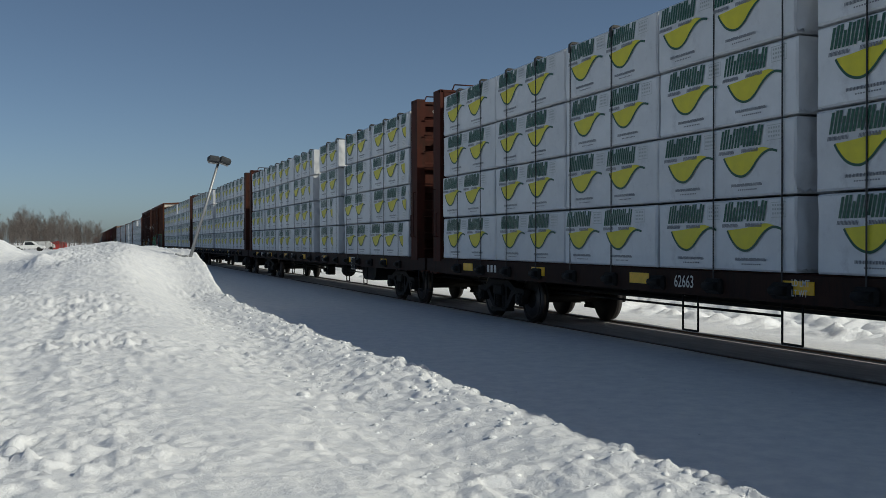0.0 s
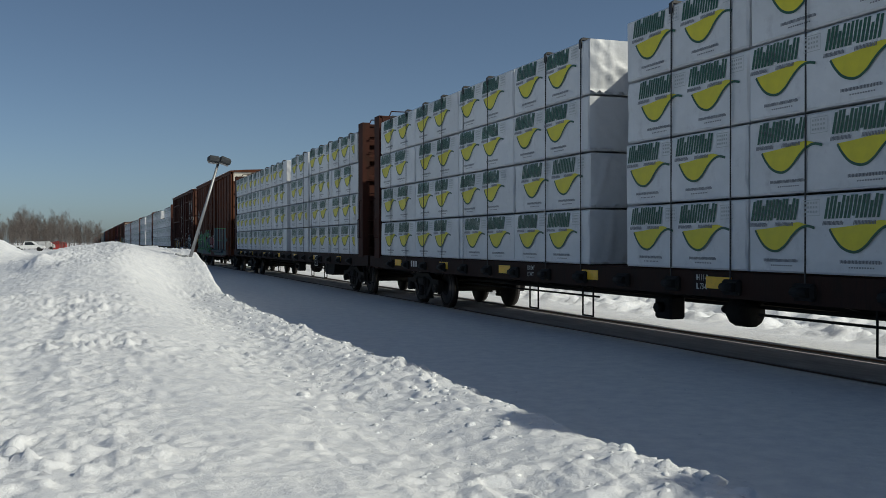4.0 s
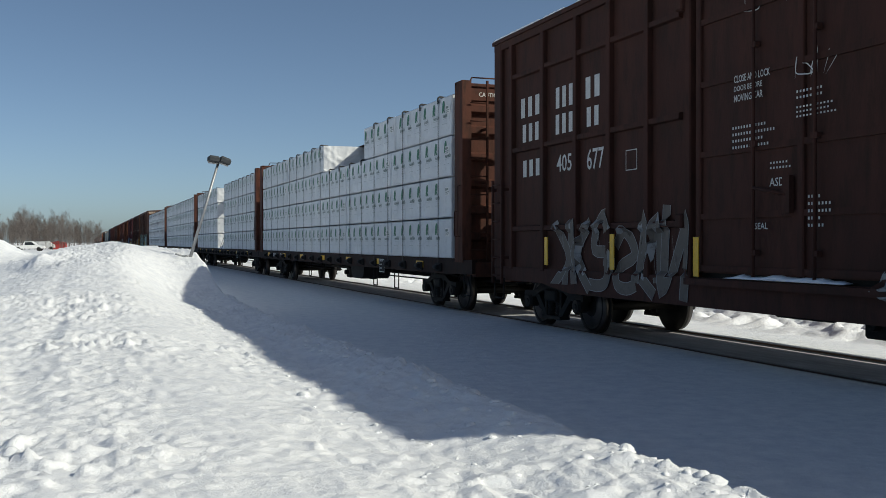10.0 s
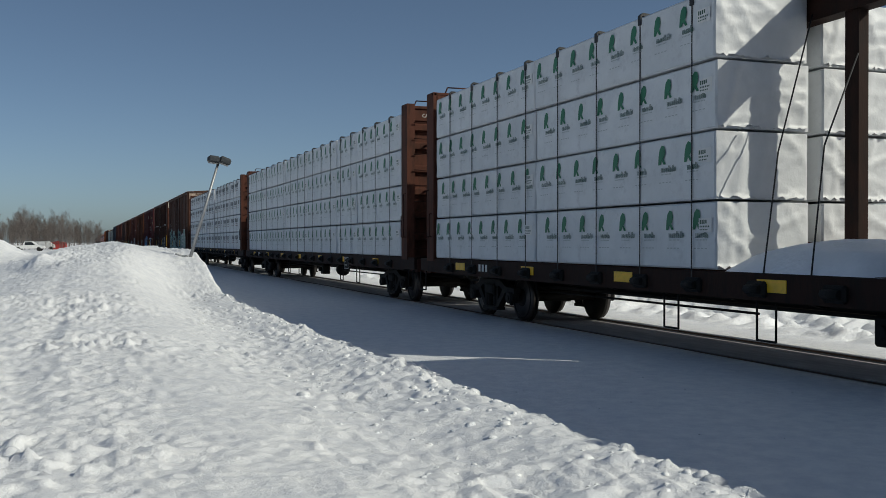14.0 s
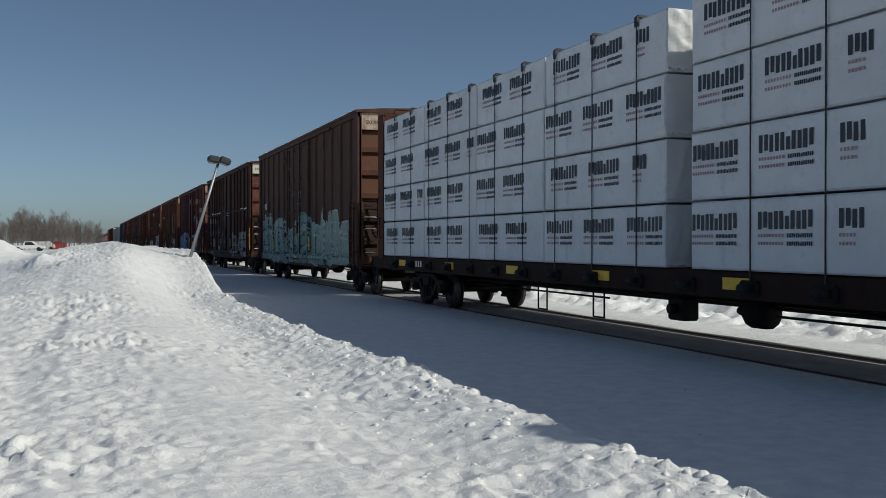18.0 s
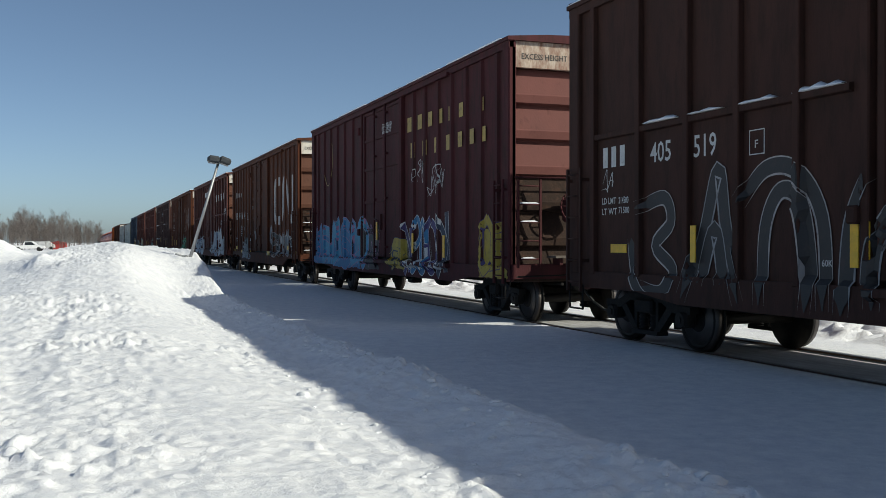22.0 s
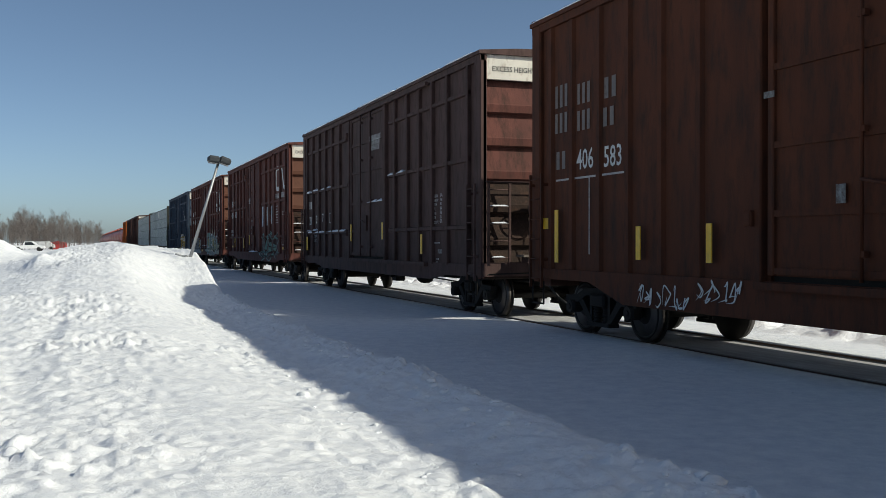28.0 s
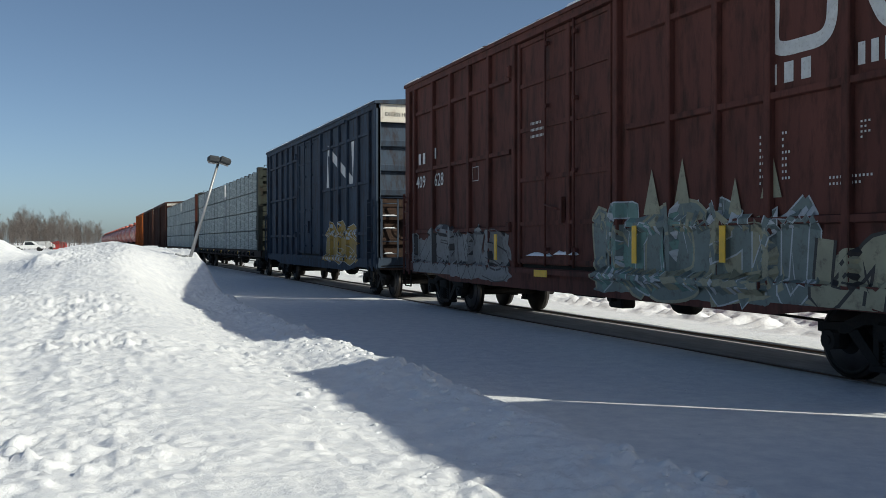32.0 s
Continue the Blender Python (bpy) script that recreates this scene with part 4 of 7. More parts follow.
def snow(car, a, b, z):
    """A little drift lying on a ledge of the near side."""
    s = Shape()
    n = max(int((b - a) / 0.12), 2)
    rs = random.Random(int(abs(a) * 100))
    out = -1.478 if z > 1.1 else -1.53
    prof = []
    for i in range(n + 1):
        y = a + (b - a) * i / n
        h = 0.02 + 0.05 * rs.random() if 0 < i < n else 0.008
        prof.append([(-1.40, y, z), (out, y, z), (out + 0.012, y, z + h * 0.6), (-1.43, y, z + h), (-1.40, y, z + h * 1.1)])
    vs = [p for row in prof for p in row]
    fs = [(5 * i + j, 5 * i + j + 1, 5 * i + j + 6, 5 * i + j + 5) for i in range(n) for j in range(4)]
    fs = [f[::-1] for f in fs]
    return part("snow_ledge", s.add(vs, fs, True), SNOW_CAP, car)


def stencil_word(car, m, shape):
    """A row of plain bars in place of a painted name."""
    return tagged(part("stencil_word", shape, m, car), kind="stuff")

# ---- centre-beam flat cars with wrapped lumber ----
WRAP = mat("white lumber wrap", (0.66, 0.68, 0.70), 0.5, 0, 0.10, 1.6, bump=0.6, bscale=4.0, dirt=(0.50, 0.51, 0.53), dirt_amount=0.22, spread=0.06)
WRAP_OLD = mat("weathered grey lumber wrap", (0.40, 0.44, 0.42), 0.6, 0, 0.25, 1.6, (1, 0.3, 4.5), 0.4, 5.0, (0.12, 0.15, 0.14), 0.75, spread=0.1)
WRAP_END = mat("folded pale wrap", (0.62, 0.635, 0.65), 0.5, 0, 0.08, 2.0, bump=0.35, bscale=9.0)
INK_GREEN = mat("dark green print", (0.012, 0.085, 0.052), 0.5, 0, 0.1, 6)
INK_YELLOW = mat("yellow print", (0.68, 0.60, 0.03), 0.5, 0, 0.08, 6)
INK_GREY = mat("grey print", (0.19, 0.20, 0.22), 0.5, 0, 0.1, 6)
INK_LEAF = mat("leaf green print", (0.02, 0.16, 0.08), 0.5, 0, 0.1, 6)
INK_LEAF_DARK = mat("dark leaf green print", (0.03, 0.09, 0.06), 0.5, 0, 0.1, 6)
INK_FAINT = mat("faint grey print", (0.42, 0.46, 0.46), 0.5, 0, 0.1, 6)
INK_NAVY = mat("blue-black print", (0.012, 0.016, 0.028), 0.5, 0, 0.1, 6)
INK_PINK = mat("faded red print", (0.42, 0.26, 0.28), 0.5, 0, 0.1, 6)
STRAP = mat("black strapping", (0.010, 0.010, 0.011), 0.55, 0, 0.2, 6)
WOOD = mat("pale lumber bearers", (0.42, 0.30, 0.18), 0.8, 0, 0.25, 5, (1, 0.2, 1), 0.3)
TICKET = mat("paper ticket", (0.74, 0.74, 0.73), 0.7, 0, 0.05, 9)

# darker brown for near sill, top chord and beam posts
SILL_DARK = car_paint("near-black brown flat car frame", (0.030, 0.014, 0.010), (0.012, 0.010, 0.009))
# bulkheads of leaf and block cars: sunlight put into a lighter paint
BULK_LIT = car_paint("sunlit red-brown bulkhead tone", (0.090, 0.034, 0.023))
PK_H = 0.835
PK_Z = 1.115


def package_mesh(length, m, seed):
    """One wrapped bundle with softly bulging, creased faces and rounded edges."""
    rs = random.Random(seed)
    s = Shape()
    h = PK_H - 0.022
    ny, nz = max(int(length / 0.36), 4), 4
    c = 0.022
    ys = [-length / 2, -length / 2 + c] + [-length / 2 + length * i / ny for i in range(1, ny)] + [length / 2 - c, length / 2]
    zs = [0.008, 0.008 + c] + [0.008 + (h - 0.008) * i / nz for i in range(1, nz)] + [h - c, h]
    near, far = [], []
    for j, z in enumerate(zs):
        for i, y in enumerate(ys):
            rim = i in (0, len(ys) - 1) or j in (0, len(zs) - 1)
            near.append((-1.335 + (c if rim else rs.uniform(-0.006, 0.006)), y + (rs.uniform(-0.008, 0.008) if rim else 0), z))
            far.append((0.0, y, z))
    n, m2 = len(ys), len(zs)
    k = len(near)
    fs = []
    for j in range(m2 - 1):
        for i in range(n - 1):
            a = j * n + i
            fs.append((a, a + n, a + n + 1, a + 1))
            fs.append((k + a, k + a + 1, k + a + n + 1, k + a + n))
    for j in range(m2 - 1):
        a, b = j * n, j * n + n - 1
        fs.append((a, k + a, k + a + n, a + n))
        fs.append((b, b + n, k + b + n, k + b))
    for i in range(n - 1):
        a = (m2 - 1) * n + i
        fs.append((i, i + 1, k + i + 1, k + i))
        fs.append((a, k + a, k + a + 1, a + 1))
    s.add(near + far, fs)
    return s.mesh("lumber_package", [m])


def swoosh(s, y, z, w, h, x):
    """A bowl that runs out into a drooping wing; returns its lower edge."""
    lo = smooth_line([(0.0, 0.80), (0.06, 0.52), (0.16, 0.20), (0.28, 0.03), (0.40, 0.02), (0.52, 0.22), (0.63, 0.55), (0.74, 0.80), (0.87, 0.92), (1.0, 0.84)], 4)
    up = smooth_line([(0.0, 0.82), (0.20, 0.86), (0.40, 0.92), (0.60, 1.02), (0.74, 1.06), (0.87, 0.97), (1.0, 0.85)], 6)
    lo, up = [[(y - w * a, z + h * b) for a, b in line] for line in (lo, up)]
    n = len(up) - 1
    s.add(on_side(up + lo, x), [(i, i + 1, n + 2 + i, n + 1 + i) for i in range(n)])
    return lo


def logo_mesh(style, part_only=False):
    """One printed mark on a bundle's long face, running from y = 0 towards -y."""
    s = Shape()
    x = -1.3435
    if style == "swoosh":
        blocks(s, -0.02, 0.565, 0.225, 3 if part_only else 7, 0.106, x, 0.05, 2)
        s.slot = 2
        blocks(s, -0.0, 0.500, 0.042, 8, 0.036, x - 0.001, 0.008)
        if part_only:
            s.slot = 1
            s.add(on_side([(-0.10, 0.47), (-0.15, 0.37), (-0.24, 0.28), (-0.37, 0.235), (-0.37, 0.49)], x), [(0, 1, 2, 3, 4)])
            s.slot = 0
            stroke(s, [(-0.10, 0.47), (-0.15, 0.37), (-0.24, 0.28), (-0.37, 0.235)], 0.026, x - 0.002)
            s.slot = 3
            s.add(on_side([(-0.12, 0.05), (-0.36, 0.05), (-0.36, 0.21), (-0.12, 0.21)], x - 0.001), [(0, 1, 2, 3)])
            s.slot = 4
            for r in range(4):
                bars(s, -0.14, 0.17 - 0.034 * r, 0.018, 8, 0.026, x - 0.002)
            return s.mesh("printed_logo", [INK_GREEN, INK_YELLOW, INK_GREY, TICKET, INK_FAINT])
        s.slot = 1
        lo = swoosh(s, -0.10, 0.235, 0.93, 0.285, x)
        s.slot = 0
        stroke(s, lo, 0.028, x - 0.002)
        s.slot = 2
        blocks(s, -0.42, 0.500, 0.042, 8, 0.036, x - 0.003, 0.008, 1)
        blocks(s, -0.24, 0.122, 0.034, 15, 0.036, x, 0.0, 1)
        bars(s, -0.36, 0.078, 0.014, 10, 0.034, x)
        s.slot = 4
        stroke(s, [(-0.86, 0.60), (-1.10, 0.60), (-1.10, 0.76), (-0.86, 0.76)], 0.008, x, True)
        for r in range(3):
            bars(s, -0.88, 0.72 - 0.045 * r, 0.022, 5, 0.04, x)
        return s.mesh("printed_logo", [INK_GREEN, INK_YELLOW, INK_GREY, TICKET, INK_FAINT])
    if style == "leaf":
        c = -0.12
        leaf = [(c + 0.085, 0.485), (c + 0.075, 0.60), (c + 0.05, 0.69), (c, 0.735), (c - 0.055, 0.715), (c - 0.075, 0.65), (c - 0.055, 0.585), (c - 0.03, 0.565), (c - 0.09, 0.49), (c - 0.04, 0.485), (c, 0.54), (c + 0.03, 0.485)]
        s.add(on_side(leaf, x), [tuple(range(len(leaf)))])
        s.slot = 1
        for i in range(6 if part_only else 8):
            tall = 0.086 if i in (4, 6) else 0.058
            blocks(s, -0.10 - 0.043 * i, 0.385, tall, 1, 0.043, x, 0.0, i * 3, 0.80, 0.32)
        s.slot = 2
        bars(s, -0.10, 0.352, 0.014, 8, 0.03, x)
        bars(s, -0.06, 0.25, 0.012, 4, 0.075, x)
        return s.mesh("printed_logo", [INK_LEAF, INK_LEAF_DARK, INK_FAINT])
    blocks(s, 0, 0.47, 0.195, 2 if part_only else 5, 0.176, x, 0.0, 1, 0.86, 0.40)
    s.slot = 1
    bars(s, -0.0, 0.385, 0.036, 5 if part_only else 9, 0.048, x)
    bars(s, -0.0, 0.300, 0.036, 5 if part_only else 9, 0.048, x)
    if not part_only:
        s.slot = 2
        blocks(s, -0.47, 0.380, 0.045, 7, 0.056, x)
        blocks(s, -0.47, 0.295, 0.045, 7, 0.056, x)
    return s.mesh("printed_logo", [INK_NAVY, INK_PINK, INK_NAVY])


LOGOS = {}
def ticket_mesh():
    s = Shape().add([(-1.345, 0.13, 0.0), (-1.345, -0.13, 0.0), (-1.345, -0.13, 0.17), (-1.345, 0.13, 0.17)], [(0, 1, 2, 3)])
    s.slot = 1
    blocks(s, 0.11, 0.10, 0.05, 2, 0.075, -1.3465)
    bars(s, 0.11, 0.06, 0.02, 6, 0.034, -1.3465)
    bars(s, 0.11, 0.025, 0.015, 5, 0.034, -1.3465)
    return s.mesh("paper_ticket", [TICKET, INK_LEAF_DARK])


TICKET_MESH = ticket_mesh()


def print_on(p, style, length, seed):
    """Rows of marks along a bundle; the last one is cut off at the end of the wrap."""
    for k in (False, True):
        if (style, k) not in LOGOS:
            LOGOS[style, k] = logo_mesh(style, k)
    rs = random.Random(seed)
    pitch, wide, cut = {"swoosh": (1.14, 1.06, 0.42), "leaf": (0.58, 0.40, 0.36), "block": (1.23, 0.88, 0.38)}[style]
    y = length / 2 - rs.uniform(0.02, 0.30)
    i = 0
    while y - wide > -length / 2 + 0.02:
        tagged(part("printed_logo", LOGOS[style, style == "leaf" and i % 2 == 1], None, p, at=(0, y, 0)), kind="stuff")
        y -= pitch
        i += 1
    if style != "leaf" and y - cut > -length / 2 + 0.02:
        tagged(part("printed_logo", LOGOS[style, True], None, p, at=(0, y, 0)), kind="stuff")
    if style == "leaf":
        part("paper_ticket", TICKET_MESH, None, p, at=(0, -length / 2 + 0.2, 0.45))


PACKS, PRINTS = {}, {}


def package(car, style, y, z, length, near, seed):
    """A bundle on the near or far side of the beam; its middle at y, its foot at z."""
    wrap = WRAP_OLD if style == "old" else WRAP
    key = (round(length, 2), style == "old", seed % 3)
    if key not in PACKS:
        PACKS[key] = package_mesh(length, wrap, seed)
    rs = random.Random(seed)
    dx = rs.uniform(-0.014, 0.014)
    if near:
        p = part("lumber_package", PACKS[key], None, car, at=(-0.145 + dx, y, z))
        if style != "old":
            print_on(p, style, length, seed)
    else:
        p = part("lumber_package", PACKS[key], None, car, at=(1.48, y, z))
    return p


def columns(a, b, n, gap=0.05):
    """n stacks between a and b."""
    ln = (b - a - gap * (n - 1)) / n
    return [(a + i * (ln + gap), a + i * (ln + gap) + ln) for i in range(n)]


def fold_mesh(seed):
    """Creased wrap folded over the end of a bundle, with a ragged lower hem."""
    rs = random.Random(seed)
    creases = [(rs.uniform(-1.3, 0.0), rs.uniform(0, PK_H), rs.uniform(0, 3.14), rs.uniform(0.015, 0.05)) for _ in range(13)]
    vs, nx, nz = [], 30, 18
    for j in range(nz + 1):
        for i in range(nx + 1):
            x, z = -1.325 + 1.30 * i / nx, (PK_H - 0.03) * j / nz + 0.004
            d = 0.0
            for cx, cz, a, h in creases:
                e = abs((x - cx) * math.cos(a) + (z - cz) * math.sin(a))
                d += h * max(0.0, 1 - e / 0.07) ** 1.2
            rim = 0.25 if i in (0, nx) or j == nz else 1.0
            hem = 0.05 * rs.random() if j == 0 else 0.0
            vs.append((x, -d * rim * 0.42 - (0.05 * rs.random() if j == 0 else 0), z + hem))
    fs = [(j * (nx + 1) + i, j * (nx + 1) + i + 1, (j + 1) * (nx + 1) + i + 1, (j + 1) * (nx + 1) + i) for j in range(nz) for i in range(nx)]
    return Shape().add(vs, fs, True).mesh("wrap_fold", WRAP_END)


FOLDS = [fold_mesh(60 + i) for i in range(4)]


def beam_car(centre, label, style, paint, half_load=11.1, rows_gap=None, near=None, far=None, top_row=None, seed=0, strap_step=1.2, top_z=4.62, number="", number_y=7.3, limits_y=2.5, heap=None):
    """A flat car with two bulkheads and a central truss, loaded with bundles on both sides. near, far: (from, to) of each stack; top_row: those of the near side's uppermost row."""
    car = thing("centre_beam_car", label, "flat car", "lumber cars of the train", at=(XC, centre, 0))
    CARS.append((car, centre))
    H = half_load + 0.05
    rs = random.Random(seed)
    # frame
    part("deck", Shape().box(-1.36, 1.36, -H - 0.43, H + 0.43, 1.03, 1.112), paint, car)
    s = Shape()
    s.extrude([(-H - 0.9, 0.84), (-H + 0.4, 0.80), (-8.2, 0.80), (8.2, 0.80), (H - 0.4, 0.80), (H + 0.9, 0.84), (H + 0.9, 1.10), (-H - 0.9, 1.10)], "x", -1.47, -1.37)
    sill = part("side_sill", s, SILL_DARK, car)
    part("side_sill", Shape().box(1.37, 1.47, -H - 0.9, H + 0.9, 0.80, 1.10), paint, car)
    # stake pockets and winches along the sill
    for y in [-10.22 + strap_step * i for i in range(18)]:
        part("strap_winch", Shape().cbox(-1.53, -1.44, y - 0.16, y + 0.16, 0.84, 1.02, 0.03).cyl((-1.54, y - 0.12, 0.93), (-1.54, y + 0.12, 0.93), 0.05, 8), STEEL_BLACK, sill)
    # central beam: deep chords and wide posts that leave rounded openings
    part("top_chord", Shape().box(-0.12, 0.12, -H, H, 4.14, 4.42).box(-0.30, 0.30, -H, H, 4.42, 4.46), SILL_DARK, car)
    part("bottom_chord", Shape().box(-0.11, 0.11, -H, H, 1.112, 1.45), paint, car)
    n = 9
    for i in range(n + 1):
        y = -H + 2 * H * (i + (0.78 if 0 < i < n else 0)) / n
        sh = Shape().box(-0.07, 0.07, y - 0.11, y + 0.11, 1.45, 4.14)
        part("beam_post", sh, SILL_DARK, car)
    bulk = BULK_LIT if style in ("leaf", "block") else paint
    # bulkheads: flanged frame, sheet and cross ribs
    for k in (-1, 1):
        yb = (H + 0.02) * k
        out = 0.06
        bh = part("bulkhead", Shape().box(-1.40, 1.40, min(yb, yb + out * k), max(yb, yb + out * k), 1.11, top_z - 0.05), bulk, car)
        for sx in (-1, 1):
            part("bulkhead_post", Shape().extrude([(1.49 * sx, yb), (1.49 * sx, yb + 0.42 * k), (1.30 * sx, yb + 0.42 * k), (1.30 * sx, yb + 0.37 * k), (1.42 * sx, yb + 0.35 * k), (1.42 * sx, yb)], "z", 1.05, top_z), bulk, bh)
        part("bulkhead_cap", Shape().cbox(-1.49, 1.49, min(yb, yb + 0.12 * k), max(yb, yb + 0.12 * k), top_z - 0.08, top_z, 0.02), bulk, bh)
        part("bulkhead_band", Shape().box(-1.40, 1.40, min(yb + 0.05 * k, yb + 0.11 * k), max(yb + 0.05 * k, yb + 0.11 * k), top_z - 0.34, top_z - 0.10), bulk, bh)
        if k < 0:
            end_lettering(car, "CAUTION", -1.02, yb - 0.114, top_z - 0.26, 0.085, PRINT_WHITE)
        for i, z in enumerate((1.45, 1.98, 2.51, 3.04, 3.57, 4.00)):
            part("bulkhead_rib", Shape().extrude([(yb + 0.05 * k, z), (yb + 0.16 * k, z + 0.05), (yb + 0.16 * k, z + 0.17), (yb + 0.05 * k, z + 0.22)], "x", -1.41, 1.41), bulk, bh)
        ye = yb + 0.46 * k
        lad = part("end_ladder", Shape().box(-1.00, -0.96, ye - 0.02, ye + 0.02, 1.1, top_z), paint, car)
        for z in (1.5, 2.6, 3.65):
            part("ladder_bracket", Shape().box(-0.995, -0.965, min(yb + 0.05 * k, ye), max(yb + 0.05 * k, ye), z, z + 0.05), paint, lad)
        for i in range(9):
            part("rung", Shape().cyl((-1.34, ye, 1.3 + 0.36 * i), (-0.96, ye, 1.3 + 0.36 * i), 0.013, 6), paint, lad)
        part("grab_iron", Shape().tube([(-1.44, yb + 0.12 * k, 1.55), (-1.54, yb + 0.12 * k, 1.57), (-1.54, yb + 0.12 * k, 2.05), (-1.44, yb + 0.12 * k, 2.07)], 0.010), paint, car)
        part("grab_iron", Shape().tube([(-1.44, yb + 0.30 * k, 1.55), (-1.54, yb + 0.30 * k, 1.57), (-1.54, yb + 0.30 * k, 2.55), (-1.44, yb + 0.30 * k, 2.57)], 0.010), paint, car)
        part("top_grab", Shape().tube([(-1.2, yb + 0.06 * k, top_z), (-1.15, yb + 0.06 * k, top_z + 0.12), (-0.6, yb + 0.06 * k, top_z + 0.12), (-0.55, yb + 0.06 * k, top_z)], 0.014), paint, car)
        part("end_sill", Shape().box(-1.40, 1.40, min(yb + 0.43 * k, yb + 0.9 * k), max(yb + 0.43 * k, yb + 0.9 * k), 0.78, 1.06), paint, car)
        part("end_platform", Shape().box(-0.9, 0.9, min(yb + 0.45 * k, yb + 0.85 * k), max(yb + 0.45 * k, yb + 0.85 * k), 1.16, 1.20), STEEL_BLACK, car)
        part("sill_step", Shape().tube([(-1.48, yb + 0.50 * k, 0.82), (-1.48, yb + 0.50 * k, 0.42), (-1.48, yb + 0.84 * k, 0.42), (-1.48, yb + 0.84 * k, 0.82)], 0.016), STEEL_BLACK, car)
    yb = -H - 0.62
    bw = part("brake_wheel", Shape().cyl((-0.25, yb + 0.16, 2.0), (-0.25, yb - 0.03, 2.0), 0.05, 10), STEEL_BLACK, car)
    part("rim", Shape().tube([(-0.25 + 0.27 * math.cos(a), yb, 2.0 + 0.27 * math.sin(a)) for a in [2 * math.pi * i / 20 for i in range(21)]], 0.016), STEEL_BLACK, bw)
    part("brake_stand", Shape().cbox(-0.40, -0.10, yb + 0.04, yb + 0.2, 1.2, 2.2, 0.04), STEEL_BLACK, car)
    # load: two groups of stacks with an open slot between them
    near = near or columns(-half_load, -1.64, 3) + columns(-1.05, half_load, 4)
    far = far or columns(-half_load, -1.72, 3) + columns(-1.00, half_load, 4)
    for side, cols in ((True, near), (False, far)):
        for row in range(4):
            line = top_row if side and row == 3 and top_row else cols
            for col, (a, b) in enumerate(line):
                jit = rs.uniform(-0.015, 0.015)
                p = package(car, style, (a + b) / 2 + jit, PK_Z + row * PK_H, b - a, side, seed * 7 + row * 13 + col * 5)
                if col and a - line[col - 1][1] > 0.22:
                    part("wrap_fold", FOLDS[(row * 3 + col + seed) % 4], None, p, at=(0, (a - b) / 2 - 0.012, 0))
    # straps over the load, with black edge protectors at the top
    for j in [-10.22 + strap_step * i + rs.uniform(-0.025, 0.025) for i in range(18)]:
        tall = [PK_Z + r * PK_H for r, line in ((4, top_row or near), (3, near)) if any(a + 0.04 < j < b - 0.04 for a, b in line)]
        if tall:
            top = tall[0]
            st = part("strap", Shape().box(-1.500, -1.494, j - 0.010, j + 0.010, 1.0, top), STRAP, car)
            part("edge_protector", Shape().extrude([(-1.51, top - 0.13), (-1.495, top - 0.13), (-1.49, top - 0.005), (-1.25, top - 0.005), (-1.25, top + 0.02), (-1.47, top + 0.035), (-1.51, top + 0.0)], "y", j - 0.035, j + 0.035), STRAP, st)
    add_underframe(car, H + 0.6, 1.03, 0.55, tanks=False)
    add_ends(car, H + 0.75)
    for y in (-H + 2.09, H - 2.09):
        add_truck(car, y)
    if heap:
        a0, a1 = heap
        vs, fs = [], []
        n = 10
        for i in range(n + 1):
            for j in range(7):
                u, w = i / n, j / 6
                vs.append((-1.45 + 1.35 * w, a0 + (a1 - a0) * u, 1.108 + (0.0 if j == 0 else 0.34) * (math.sin(math.pi * u) ** 0.35) * (math.sin(math.pi * (0.12 + 0.55 * w)) ** 0.6) * (1 + 0.12 * math.sin(9 * u + 4 * w))))
        for i in range(n):
            for j in range(6):
                k = i * 7 + j
                fs.append((k, k + 1, k + 8, k + 7))
        part("snow_drift", Shape().add(vs, [f[::-1] for f in fs], True), SNOW_CAP, car)
        for yy, top in ((a0 + 0.9, 3.6), (a1 - 0.7, 4.2)):
            part("slack_cable", Shape().tube([(-1.46, yy, 1.1), (-0.9, yy + 0.45, 2.5), (-0.16, yy + 0.75, top)], 0.010), STRAP, car)
    # marks on the sill
    for i in range(7):
        y = -H + 2.2 + i * 3.1
        part("reflector_plate", Shape().box(-1.478, -1.468, y - 0.24, y + 0.24, 0.90, 1.04), YELLOW, sill)
    s = Shape()
    bars(s, 8.7, 0.90, 0.13, 3, 0.16, -1.473)
    part("stencil_text", s, PRINT_WHITE, car)
    if style == "swoosh":
        for i, (k, v) in enumerate((("IH 11-7", 0.99), ("IL 73-0", 0.885))):
            lettering(car, k, -2.3, v, 0.07, PRINT_WHITE, x=-1.4735)
        for i, (k, v) in enumerate((("LD LMT", 0.99), ("LT WT", 0.885))):
            lettering(car, k, limits_y, v, 0.07, PRINT_WHITE, x=-1.4735)
    if number:
        lettering(car, number, number_y, 0.89, 0.15, PRINT_WHITE, x=-1.4735)
    data_lines(car, -2.5, 1.0, 2, 8, seed=seed, x=-1.473, gap=0.1)
    fr = part("route_card_board", Shape().box(-1.485, -1.47, -6.30, -5.84, 0.70, 1.04), STEEL_BLACK, car)
    part("card_frame", stroke(Shape(), [(-6.285, 0.715), (-5.855, 0.715), (-5.855, 1.025), (-6.285, 1.025)], 0.02, -1.4865, True), PRINT_WHITE, fr)
    data_lines(fr, -5.90, 0.97, 3, 5, seed=seed, x=-1.4862, gap=0.09)
